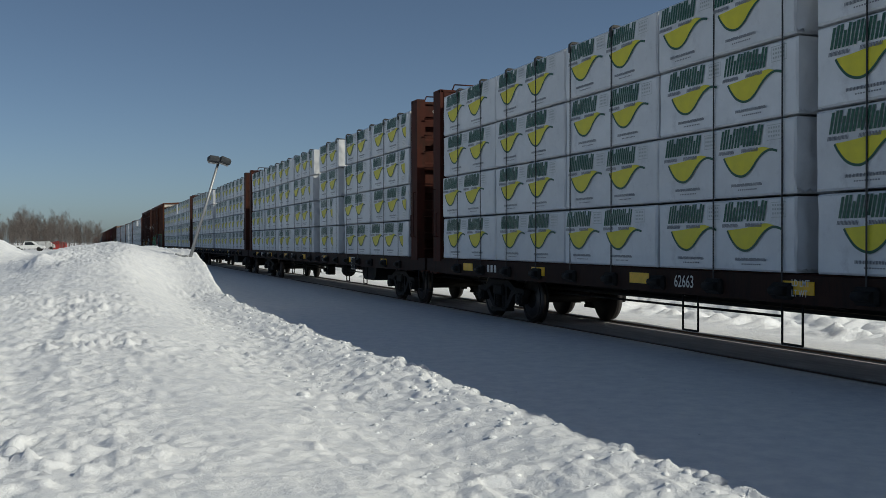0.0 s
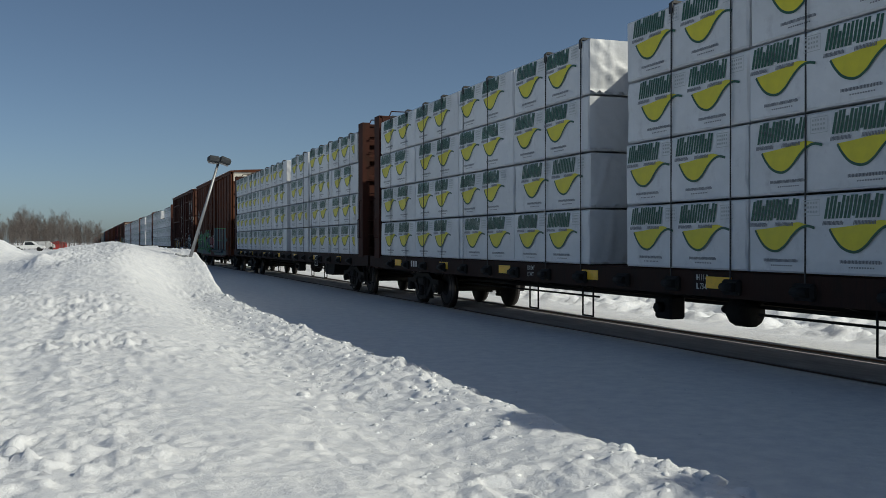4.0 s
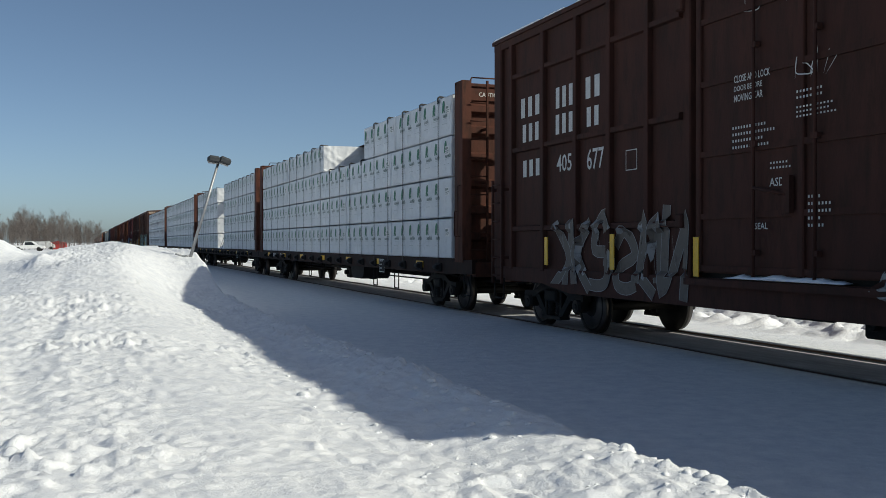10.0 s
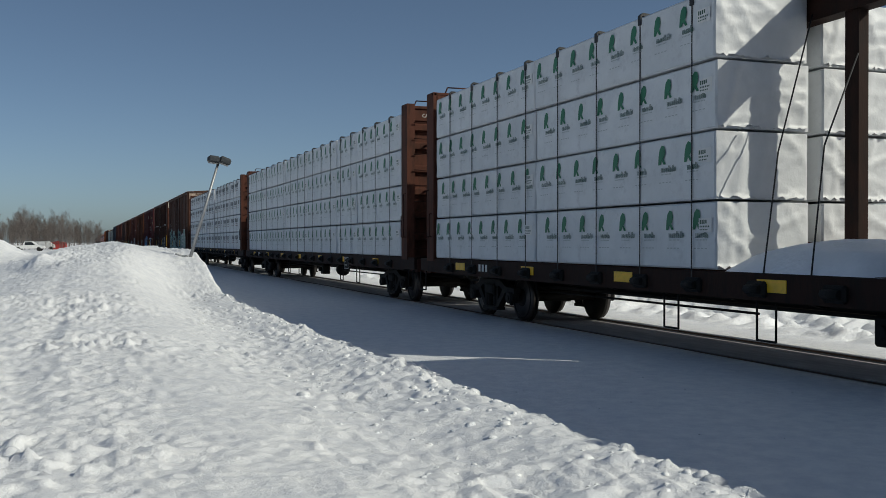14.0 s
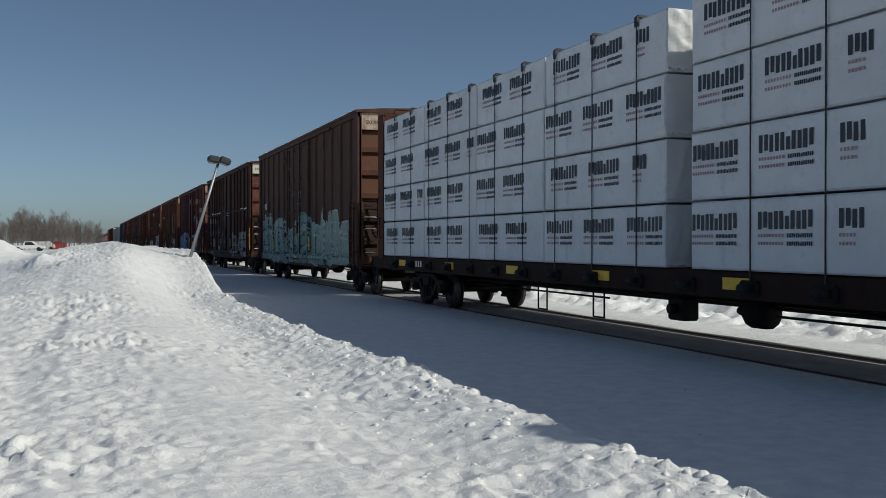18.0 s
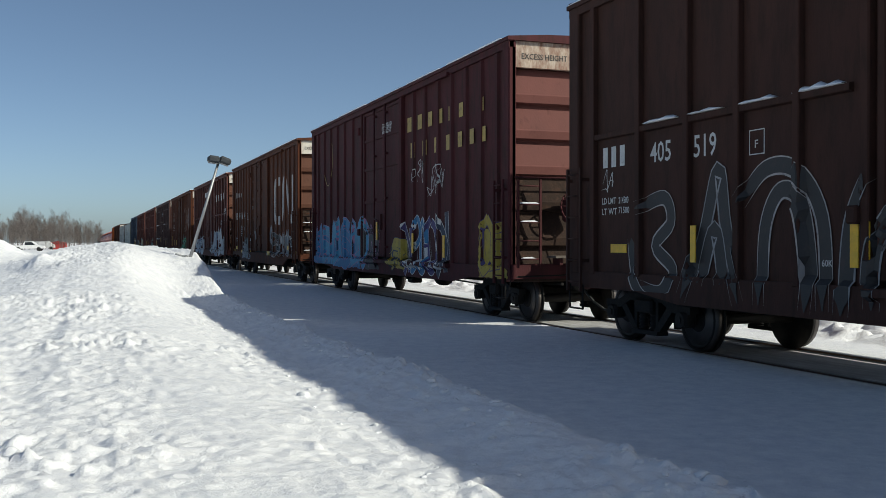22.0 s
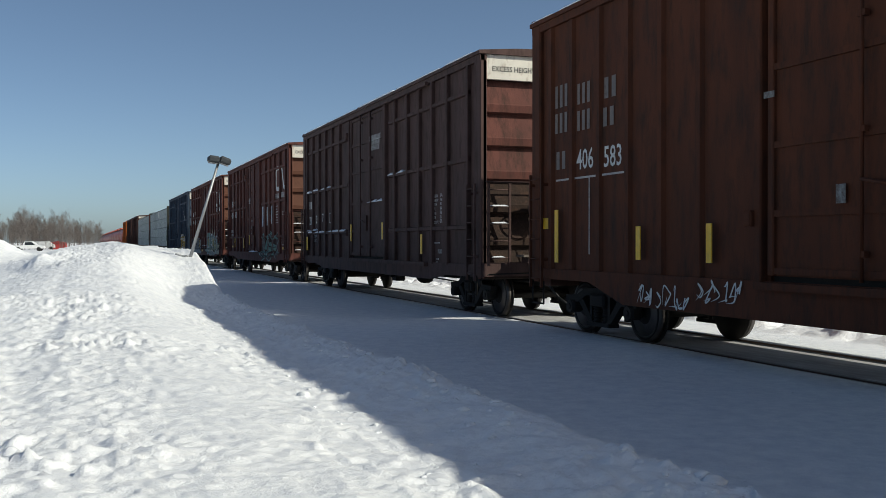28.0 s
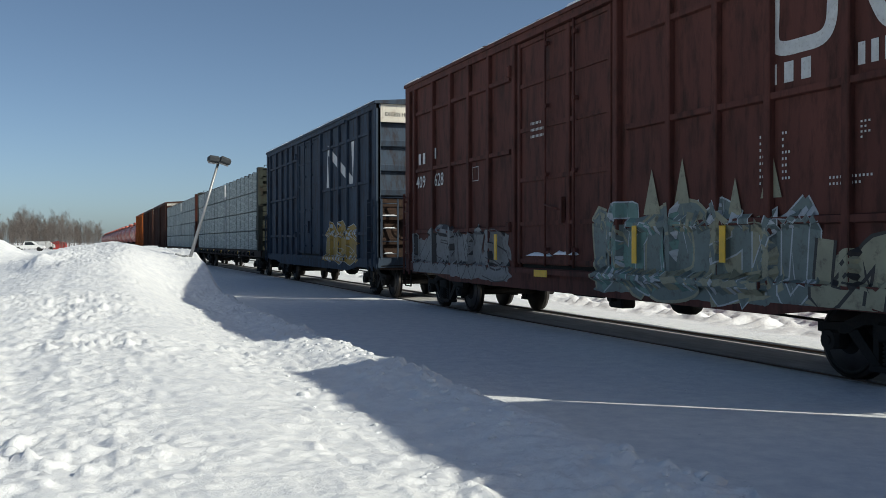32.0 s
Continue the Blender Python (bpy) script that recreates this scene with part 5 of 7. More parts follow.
    # equipment housing slung under the frame
    for ye in {"swoosh": (-6.75,), "leaf": (-2.8,) if top_row else ()}.get(style, ()):
        part("equipment_housing", Shape().extrude([(ye - 0.75, 0.86), (ye - 0.62, 0.54), (ye - 0.42, 0.44), (ye + 0.42, 0.44), (ye + 0.62, 0.54), (ye + 0.75, 0.86)], "x", -1.22, -0.45), STEEL_BLACK, car)
    # hanging safety steps under the sill
    for y in (2.35, 0.5, -5.3, -7.1):
        part("hanging_step", Shape().tube([(-1.42, y - 0.16, 0.82), (-1.42, y - 0.16, 0.36), (-1.42, y + 0.16, 0.36), (-1.42, y + 0.16, 0.82)], 0.014), STEEL_BLACK, car)
    return car


# ---- tank cars far down the train ----
TANK_RED = mat("glossy orange-red tank paint", (0.58, 0.13, 0.09), 0.35, 0, 0.12, 2, dirt=(0.25, 0.08, 0.06), dirt_amount=0.2)


def tank_car(centre):
    car = thing("tank_car", "glossy orange-red tank car with black saddle bands", "tank car", "tank cars of the train", at=(XC, centre, 0))
    CARS.append((car, centre))
    part("tank", Shape().lathe((0, -8.0, 2.75), (0, 8.0, 2.75), [(0, 0.2), (0.12, 0.9), (0.4, 1.35), (0.8, 1.5), (15.2, 1.5), (15.6, 1.35), (15.88, 0.9), (16.0, 0.2)], 28), TANK_RED, car)
    for y in (-6.4, -2.1, 2.1, 6.4):
        part("band", Shape().lathe((0, y - 0.12, 2.75), (0, y + 0.12, 2.75), [(0, 1.49), (0.02, 1.525), (0.22, 1.525), (0.24, 1.49)], 28), STEEL_BLACK, car)
    part("dome_housing", Shape().lathe((0, 0, 4.2), (0, 0, 4.75), [(0, 0.45), (0.45, 0.45), (0.55, 0.35)], 14), TANK_RED, car)
    part("walkway", Shape().box(-0.9, 0.9, -1.2, 1.2, 4.22, 4.27), STEEL_BLACK, car)
    part("frame", Shape().box(-0.5, 0.5, -8.3, 8.3, 0.8, 1.15).box(-1.35, 1.35, -8.3, -7.9, 0.85, 1.1).box(-1.35, 1.35, 7.9, 8.3, 0.85, 1.1), STEEL_BLACK, car)
    part("saddle", Shape().box(-1.0, 1.0, -6.6, -6.1, 1.1, 1.7).box(-1.0, 1.0, 6.1, 6.6, 1.1, 1.7), STEEL_BLACK, car)
    add_ends(car, 8.2)
    for y in (-6.4, 6.4):
        add_truck(car, y)
    return car

# ---- the train ----
def V(t):
    u = (t - 16) / 16
    return 182.93 * u + 3.64 * u * u


BROWN = car_paint("weathered box car brown", (0.066, 0.028, 0.021))
BROWN_RED = car_paint("red-brown box car paint", (0.118, 0.045, 0.036))
RUST = car_paint("rust orange-brown paint", (0.096, 0.032, 0.016))
END_ORANGE = end_paint("orange-brown end paint", (0.112, 0.050, 0.033))
MAROON = car_paint("maroon paint", (0.0754, 0.0221, 0.0247))
GREY_BROWN = car_paint("faded purple-brown paint", (0.085, 0.051, 0.046))
NAVY = car_paint("dark slate blue paint", (0.045, 0.065, 0.095))
DEEP = car_paint("dark chocolate brown paint", (0.062, 0.029, 0.022))
BEAM_RED = car_paint("red-oxide flat car paint", (0.062, 0.018, 0.012))
BEAM_RUST = car_paint("rusty brown flat car paint", (0.068, 0.025, 0.016))
BEAM_BROWN = car_paint("dark brown flat car paint", (0.055, 0.02, 0.014))
BEAM_GREEN = car_paint("dull green-black flat car paint", (0.035, 0.042, 0.036))
CREAM = mat("cream white end panel", (0.66, 0.62, 0.54), 0.6, 0, 0.1, 2.5, (1, 1, 0.4), 0.1, 30, (0.25, 0.13, 0.07), 0.2)
CREAM_WORN = mat("flaking cream end panel", (0.50, 0.42, 0.34), 0.7, 0, 0.2, 3, (1, 1, 0.4), 0.2, 30, (0.20, 0.08, 0.045), 0.6)
FAR_ORANGE = car_paint("bright orange box car paint", (0.42, 0.11, 0.025))
DULL_BROWN = car_paint("weathered dull brown paint", (0.088, 0.046, 0.035))
TORN = mat("torn weathered paper", (0.26, 0.27, 0.26), 0.8, 0, 0.4, 6, dirt=(0.07, 0.04, 0.03), dirt_amount=0.6)
BLACK_INK = mat("black stencil paint", (0.02, 0.02, 0.02), 0.6)

PAINTS = dict(
    TEAL_DARK=(0.03, 0.06, 0.072), GREEN_LINE=(0.05, 0.30, 0.06), GREEN_DULL=(0.035, 0.12, 0.06), RED_SPRAY=(0.22, 0.02, 0.03), TAN_SPRAY=(0.125, 0.105, 0.088),
    GREY_SPRAY=(0.28, 0.28, 0.28), PALE_SPRAY=(0.45, 0.48, 0.50), TEAL_PALE=(0.23, 0.34, 0.30), NAVY_LINE=(0.02, 0.03, 0.06), TEAL_MID=(0.14, 0.25, 0.22),
    SOOT_SPRAY=(0.03, 0.028, 0.028), SILVER_SPRAY=(0.20, 0.20, 0.20), BLUE_SPRAY=(0.02, 0.17, 0.34), PINK_SPRAY=(0.36, 0.17, 0.28), SKY_SPRAY=(0.05, 0.27, 0.42),
    MUSTARD=(0.38, 0.28, 0.03), PURPLE=(0.045, 0.03, 0.13), LETTER_YELLOW=(0.42, 0.30, 0.08), WORN_WHITE=(0.40, 0.37, 0.35), BLUEGREY=(0.20, 0.26, 0.34),
    GREEN_SPRAY=(0.05, 0.27, 0.13), GREYGREEN=(0.15, 0.19, 0.18), CREAM_SPRAY=(0.30, 0.29, 0.20), OCHRE=(0.32, 0.20, 0.03), FAINT_WHITE=(0.17, 0.14, 0.125))
(TEAL_DARK, GREEN_LINE, GREEN_DULL, RED_SPRAY, TAN_SPRAY, GREY_SPRAY, PALE_SPRAY, TEAL_PALE, NAVY_LINE, TEAL_MID, SOOT_SPRAY, SILVER_SPRAY, BLUE_SPRAY, PINK_SPRAY, SKY_SPRAY,
 MUSTARD, PURPLE, LETTER_YELLOW, WORN_WHITE, BLUEGREY, GREEN_SPRAY, GREYGREEN, CREAM_SPRAY, OCHRE, FAINT_WHITE) = [spray(k.lower().replace("_", " "), c) for k, c in PAINTS.items()]

P_A = [-7.15, -6.05, -4.88, -3.93, -2.95, 2.75, 3.75, 4.75, 5.87, 7.10]
P_B = [-6.95, -5.90, -4.80, -3.75, -2.65, 2.65, 3.72, 4.80, 5.87, 6.88]
P_C = [-7.21, -6.45, -5.67, -4.88, -4.08, -3.23, -2.45, 2.87, 3.79, 4.63, 5.44, 6.26, 7.07]
P_D = [-7.0, -6.2, -5.4, -4.6, -3.81, -2.94, 3.0, 3.84, 4.6, 5.4, 6.19, 6.98]
P_E = [-7.15, -6.0, -5.08, -4.22, -3.36, -2.42, 2.95, 3.85, 4.70, 5.57, 6.45, 7.28]
P_F = [-7.0, -6.2, -5.4, -4.6, -3.81, -2.94, 3.2, 4.04, 4.86, 5.66, 6.5, 7.2]
P_G = [-7.15, -6.05, -4.88, -3.93, -2.95, 2.95, 3.94, 4.94, 6.01, 7.22]
DOOR = (-1.55, 1.65)



def train_marks(c4, c5, c10, c11, c12, c13, c14, c15, c16, c17, c18, c19):
    """Stencils, emblems, graffiti, reflectors and snow on the box cars; along the car and up, in metres."""
    graffiti(c4, 0.42, 6.77, 0.73, 2.30, TEAL_DARK, GREEN_LINE, 3, 4, GREEN_DULL, crown=0.35, outline=0.022)
    graffiti(c4, -0.94, 1.00, 1.10, 1.99, RED_SPRAY, PRINT_WHITE, 4, 2, None, crown=0.2, outline=0.022)
    graffiti(c4, -5.89, -1.02, 0.72, 2.26, TEAL_DARK, GREEN_LINE, 5, 4, None, crown=0.18, outline=0.022)
    graffiti(c4, 5.82, 7.76, 0.80, 1.95, TEAL_DARK, GREEN_LINE, 6, 2, None, crown=0.35, outline=0.022)
    graffiti(c4, 7.30, 7.78, 0.89, 1.73, RED_SPRAY, PRINT_WHITE, 9, 1, None, crown=0.1, outline=0.022)
    lettering(c4, "406", 6.82, 1.90, 0.22, PRINT_WHITE, squeeze=1.04)
    lettering(c4, "17", 5.68, 1.90, 0.22, PRINT_WHITE, squeeze=0.83)
    lettering(c4, "LD LMT", 6.60, 1.60, 0.08, PRINT_WHITE, squeeze=0.90)
    lettering(c4, "LT WT", 6.60, 1.46, 0.08, PRINT_WHITE, squeeze=1.01)
    tag_scrawl(c4, 7.03, 2.67, 0.69, 2, PRINT_WHITE, 32, 0.012)
    tag_scrawl(c4, 7.57, 2.97, 0.77, 2, PRINT_WHITE, 3, 0.01)
    tag_scrawl(c4, 7.07, 2.40, 1.06, 3, PRINT_WHITE, 4, 0.018)
    lettering(c4, "211900", 5.73, 1.59, 0.09, PRINT_WHITE, squeeze=0.84)
    lettering(c4, "74100", 5.68, 1.45, 0.08, PRINT_WHITE, squeeze=0.97)
    plate(c4, 6.24, 6.62, 1.19, 1.35, YELLOW)
    reflectors(c4, (7.20,), 1.50, 0.51)
    stencil_word(c5, PRINT_WHITE, bars(Shape(), 6.81, 3.56, 0.33, 3, 0.278, skin(c5), 0.55, 0))
    stencil_word(c5, PRINT_WHITE, bars(Shape(), 5.50, 3.56, 0.33, 3, 0.222, skin(c5), 0.55, 0))
    stencil_word(c5, PRINT_WHITE, bars(Shape(), 4.52, 3.58, 0.32, 2, 0.271, skin(c5), 0.55, 0))
    stencil_word(c5, PRINT_WHITE, bars(Shape(), 6.74, 3.14, 0.30, 3, 0.241, skin(c5), 0.55, 0))
    stencil_word(c5, PRINT_WHITE, bars(Shape(), 5.50, 3.15, 0.31, 3, 0.222, skin(c5), 0.55, 0))
    stencil_word(c5, PRINT_WHITE, bars(Shape(), 4.48, 3.16, 0.29, 2, 0.229, skin(c5), 0.55, 0))
    stencil_word(c5, PRINT_WHITE, bars(Shape(), 6.72, 2.55, 0.28, 3, 0.248, skin(c5), 0.55, 0))
    lettering(c5, "405", 5.46, 2.56, 0.26, PRINT_WHITE, squeeze=0.94)
    lettering(c5, "677", 4.48, 2.53, 0.30, PRINT_WHITE, squeeze=0.80)
    part("placard_frame", stroke(Shape(), [(3.35, 2.44), (3.07, 2.44), (3.07, 2.71), (3.35, 2.71)], 0.018, skin(c5), True), PRINT_WHITE, c5)
    ribbon_logo(c5, -5.02, 3.34, 1.78, 0.92, PRINT_WHITE, 0.12)
    stencil_word(c5, PRINT_WHITE, bars(Shape(), -5.06, 3.06, 0.17, 3, 0.207, skin(c5), 0.55, 0))
    stencil_word(c5, PRINT_WHITE, bars(Shape(), -6.17, 3.06, 0.17, 5, 0.137, skin(c5), 0.55, 0))
    lettering(c5, "CLOSE AND LOCK", 0.88, 3.26, 0.08, PRINT_WHITE, squeeze=0.65)
    lettering(c5, "DOOR BEFORE", 0.88, 3.16, 0.06, PRINT_WHITE, squeeze=0.86)
    lettering(c5, "MOVING CAR", 0.88, 3.04, 0.08, PRINT_WHITE, squeeze=0.71)
    data_lines(c5, 0.90, 2.73, 4, 14, PRINT_WHITE, 1, 0.041, 0.074)
    data_lines(c5, -0.17, 3.00, 2, 11, PRINT_WHITE, 2, 0.035, 0.063)
    data_lines(c5, -0.17, 2.84, 3, 11, PRINT_WHITE, 12, 0.026, 0.048)
    lettering(c5, "ASD", 0.25, 2.05, 0.09, PRINT_WHITE, squeeze=1.00)
    lettering(c5, "SEAL", 0.50, 1.59, 0.07, PRINT_WHITE, squeeze=1.05)
    data_lines(c5, -0.35, 1.90, 5, 6, PRINT_WHITE, 3, 0.041, 0.074)
    data_lines(c5, 0.24, 2.29, 2, 8, PRINT_WHITE, 4, 0.030, 0.054)
    reflectors(c5, (5.69,), 1.08, 0.45)
    reflectors(c5, (3.61,), 1.06, 0.50)
    reflectors(c5, (1.60,), 1.03, 0.48)
    reflectors(c5, (-1.73,), 0.99, 0.56)
    reflectors(c5, (-3.86,), 1.02, 0.47)
    graffiti(c5, 1.79, 5.52, 0.72, 2.11, TAN_SPRAY, GREY_SPRAY, 11, 6, None, crown=0.5, outline=0.012, ground=False)
    graffiti(c5, -5.98, -4.74, 0.84, 2.13, TEAL_DARK, PALE_SPRAY, 12, 1, None, crown=0.2, outline=0.022)
    graffiti(c5, -7.02, -6.17, 1.10, 1.82, TEAL_DARK, PALE_SPRAY, 13, 1, None, crown=0.1, outline=0.022)
    graffiti(c5, -4.51, -1.36, 0.81, 1.65, DEEP, GREY_SPRAY, 14, 3, None, crown=0.2, outline=0.022, ground=False)
    tag_scrawl(c5, -1.98, 1.74, 0.35, 2, PRINT_WHITE, 5, 0.018)
    tag_scrawl(c5, -2.97, 1.85, 0.33, 2, PRINT_WHITE, 6, 0.018)
    tag_scrawl(c5, 0.73, 3.98, 0.67, 3, PRINT_WHITE, 7, 0.018)
    tag_scrawl(c5, -0.17, 3.11, 0.37, 3, PRINT_WHITE, 8, 0.018)
    data_lines(c5, -4.04, 2.58, 6, 11, PRINT_WHITE, 5, 0.054, 0.097)
    data_lines(c5, -6.17, 2.57, 2, 15, PRINT_WHITE, 6, 0.033, 0.060)
    part("placard_frame", stroke(Shape(), [(-4.11, 1.15), (-4.58, 1.15), (-4.58, 1.52), (-4.11, 1.52)], 0.018, skin(c5), True), PRINT_WHITE, c5)
    data_lines(c5, -6.17, 0.91, 2, 9, PRINT_WHITE, 7, 0.036, 0.065)
    tag_scrawl(c5, -7.21, 2.68, 0.60, 3, PRINT_WHITE, 9, 0.018)
    snow(c5, -0.9, 1.0, 1.03)
    graffiti(c10, -2.06, 7.16, 0.72, 2.51, TEAL_PALE, NAVY_LINE, 21, 4, TEAL_MID, crown=0.35, outline=0.05)
    graffiti(c10, -6.85, -1.99, 0.72, 2.46, TEAL_PALE, PALE_SPRAY, 22, 4, TEAL_MID, crown=0.4, outline=0.045)
    graffiti(c10, 1.73, 6.92, 0.72, 2.36, TEAL_PALE, NAVY_LINE, 23, 4, TEAL_MID, crown=0.35, outline=0.05)
    stencil_word(c10, PRINT_WHITE, bars(Shape(), 6.87, 2.76, 0.26, 3, 0.205, skin(c10), 0.55, 0))
    lettering(c10, "406", 6.92, 2.38, 0.22, PRINT_WHITE, squeeze=1.12)
    lettering(c10, "201", 5.73, 2.38, 0.23, PRINT_WHITE, squeeze=0.92)
    reflectors(c10, (4.60,), 1.17, 0.41)
    reflectors(c10, (1.93,), 1.18, 0.38)
    reflectors(c10, (-1.86,), 1.18, 0.44)
    plate(c10, -0.16, 0.25, 0.91, 0.98, YELLOW)
    tag_scrawl(c10, 1.00, 3.03, 0.28, 3, PRINT_WHITE, 10, 0.018)
    tag_scrawl(c10, -0.15, 2.98, 0.27, 3, PRINT_WHITE, 11, 0.018)
    tag_scrawl(c10, 0.83, 2.77, 0.11, 2, PRINT_WHITE, 12, 0.018)
    data_lines(c10, -0.02, 2.76, 1, 14, PRINT_WHITE, 8, 0.030, 0.055)
    stencil_word(c11, PRINT_WHITE, bars(Shape(), 6.89, 2.51, 0.29, 3, 0.234, skin(c11), 0.55, 0))
    lettering(c11, "405", 5.64, 2.50, 0.26, PRINT_WHITE, squeeze=0.90)
    lettering(c11, "519", 4.67, 2.49, 0.27, PRINT_WHITE, squeeze=0.83)
    part("placard_frame", stroke(Shape(), [(3.58, 2.43), (3.33, 2.43), (3.33, 2.70), (3.58, 2.70)], 0.018, skin(c11), True), PRINT_WHITE, c11)
    lettering(c11, "F", 3.50, 2.50, 0.09, PRINT_WHITE, squeeze=1.20)
    lettering(c11, "LD LMT", 6.92, 1.99, 0.09, PRINT_WHITE, squeeze=0.92)
    lettering(c11, "214500", 6.45, 1.99, 0.09, PRINT_WHITE, squeeze=0.69)
    lettering(c11, "LT WT", 6.92, 1.84, 0.09, PRINT_WHITE, squeeze=1.10)
    lettering(c11, "71500", 6.45, 1.85, 0.09, PRINT_WHITE, squeeze=0.90)
    throw_up(c11, WORN_WHITE, 0.045, (((5.9, 1.9), (5.3, 2.02), (5.15, 1.7), (5.5, 1.4), (5.1, 1.1), (5.3, 0.8), (5.8, 0.85)), ((6.1, 1.5), (6.0, 1.0), (5.7, 0.7), (5.2, 0.68))))
    throw_up(c11, GREY_SPRAY, 0.05, (((4.85, 0.75), (4.45, 1.5), (4.15, 2.3), (4.0, 1.6), (3.72, 0.75)), ((4.5, 0.95), (4.22, 1.6), (4.05, 0.95))))
    throw_up(c11, WORN_WHITE, 0.045, (((3.72, 1.9), (3.3, 2.25), (2.8, 2.2), (2.42, 1.7), (2.35, 0.75)), ((3.35, 0.75), (3.3, 1.6), (3.05, 2.0), (2.72, 1.85), (2.58, 1.2), (2.62, 0.72))))
    throw_up(c11, GREY_SPRAY, 0.05, (((2.1, 0.72), (2.02, 1.6), (1.78, 2.1)), ((1.7, 0.8), (1.6, 1.5), (1.0, 2.0), (0.3, 1.9)), ((1.3, 0.8), (0.9, 1.5), (0.2, 1.2))))
    graffiti(c11, -6.97, -1.95, 0.72, 2.08, SILVER_SPRAY, SOOT_SPRAY, 33, 4, None, crown=0.25, outline=0.05, ground=False)
    reflectors(c11, (4.56,), 1.20, 0.45)
    reflectors(c11, (1.90,), 1.20, 0.44)
    reflectors(c11, (1.76,), 1.14, 0.50)
    reflectors(c11, (-1.78,), 1.19, 0.44)
    reflectors(c11, (-4.79,), 1.16, 0.49)
    reflectors(c11, (-7.80,), 1.12, 0.97)
    part("placard_frame", stroke(Shape(), [(-4.16, 1.19), (-4.58, 1.19), (-4.58, 1.52), (-4.16, 1.52)], 0.03, skin(c11), True), PRINT_WHITE, c11)
    plate(c11, -6.82, -6.38, 1.28, 1.40, YELLOW)
    plate(c11, 6.24, 6.67, 1.30, 1.42, YELLOW)
    data_lines(c11, 0.88, 3.25, 3, 11, PRINT_WHITE, 9, 0.054, 0.099)
    data_lines(c11, 0.88, 2.72, 3, 13, PRINT_WHITE, 10, 0.052, 0.095)
    data_lines(c11, -0.28, 2.92, 2, 16, PRINT_WHITE, 11, 0.065, 0.119)
    tag_scrawl(c11, -6.79, 1.61, 0.27, 5, PRINT_WHITE, 13, 0.018)
    tag_scrawl(c11, -7.23, 1.21, 0.27, 3, PRINT_WHITE, 14, 0.018)
    tag_scrawl(c11, 6.92, 2.16, 0.32, 2, PRINT_WHITE, 15, 0.018)
    snow(c11, 4.98, 5.74, 3.02)
    snow(c11, 4.04, 4.75, 3.02)
    snow(c11, 3.10, 3.78, 3.01)
    snow(c11, 2.09, 2.81, 3.01)
    snow(c11, -5.72, -5.00, 3.01)
    snow(c11, -6.98, -6.13, 2.98)
    lettering(c11, "60K", 2.41, 1.20, 0.07, PRINT_WHITE, squeeze=0.92)
    stencil_word(c11, PRINT_WHITE, bars(Shape(), 2.42, 0.85, 0.10, 2, 0.080, skin(c11), 0.55, 0))
    graffiti(c12, 1.98, 7.60, 0.72, 2.25, BLUE_SPRAY, PINK_SPRAY, 41, 5, SKY_SPRAY, crown=0.35, outline=0.022)
    graffiti(c12, 0.32, 2.08, 0.72, 2.16, SOOT_SPRAY, PINK_SPRAY, 42, 2, SKY_SPRAY, crown=0.35, outline=0.022)
    graffiti(c12, -1.89, -0.77, 0.80, 1.58, MUSTARD, NAVY_LINE, 43, 1, None, crown=0.2, outline=0.022)
    graffiti(c12, -3.39, -1.78, 0.72, 2.21, PURPLE, PRINT_WHITE, 44, 3, BLUE_SPRAY, crown=0.35, outline=0.022, ground=False)
    graffiti(c12, -4.69, -3.35, 0.72, 2.26, PURPLE, PRINT_WHITE, 45, 2, NAVY_LINE, crown=0.5, outline=0.022, ground=False)
    graffiti(c12, -7.67, -6.37, 0.77, 2.05, MUSTARD, PURPLE, 46, 2, None, crown=0.2, outline=0.022)
    stencil_word(c12, LETTER_YELLOW, bars(Shape(), -1.99, 3.97, 0.33, 1, 0.651, skin(c12), 0.45, 0))
    stencil_word(c12, LETTER_YELLOW, bars(Shape(), -2.73, 3.96, 0.32, 1, 0.612, skin(c12), 0.45, 0))
    stencil_word(c12, LETTER_YELLOW, bars(Shape(), -3.43, 3.95, 0.31, 1, 0.576, skin(c12), 0.45, 0))
    stencil_word(c12, LETTER_YELLOW, bars(Shape(), -4.08, 3.94, 0.30, 1, 0.544, skin(c12), 0.45, 0))
    stencil_word(c12, LETTER_YELLOW, bars(Shape(), -4.70, 3.93, 0.29, 1, 0.514, skin(c12), 0.45, 0))
    stencil_word(c12, LETTER_YELLOW, bars(Shape(), -5.29, 3.93, 0.28, 1, 0.487, skin(c12), 0.45, 0))
    stencil_word(c12, LETTER_YELLOW, bars(Shape(), -6.37, 3.91, 0.26, 1, 0.438, skin(c12), 0.45, 0))
    stencil_word(c12, LETTER_YELLOW, bars(Shape(), -2.24, 3.36, 0.34, 1, 0.638, skin(c12), 0.45, 0))
    stencil_word(c12, LETTER_YELLOW, bars(Shape(), -3.07, 3.35, 0.33, 1, 0.595, skin(c12), 0.45, 0))
    stencil_word(c12, LETTER_YELLOW, bars(Shape(), -3.84, 3.35, 0.32, 1, 0.556, skin(c12), 0.45, 0))
    stencil_word(c12, LETTER_YELLOW, bars(Shape(), -4.56, 3.34, 0.31, 1, 0.521, skin(c12), 0.45, 0))
    stencil_word(c12, LETTER_YELLOW, bars(Shape(), -5.24, 3.34, 0.30, 1, 0.489, skin(c12), 0.45, 0))
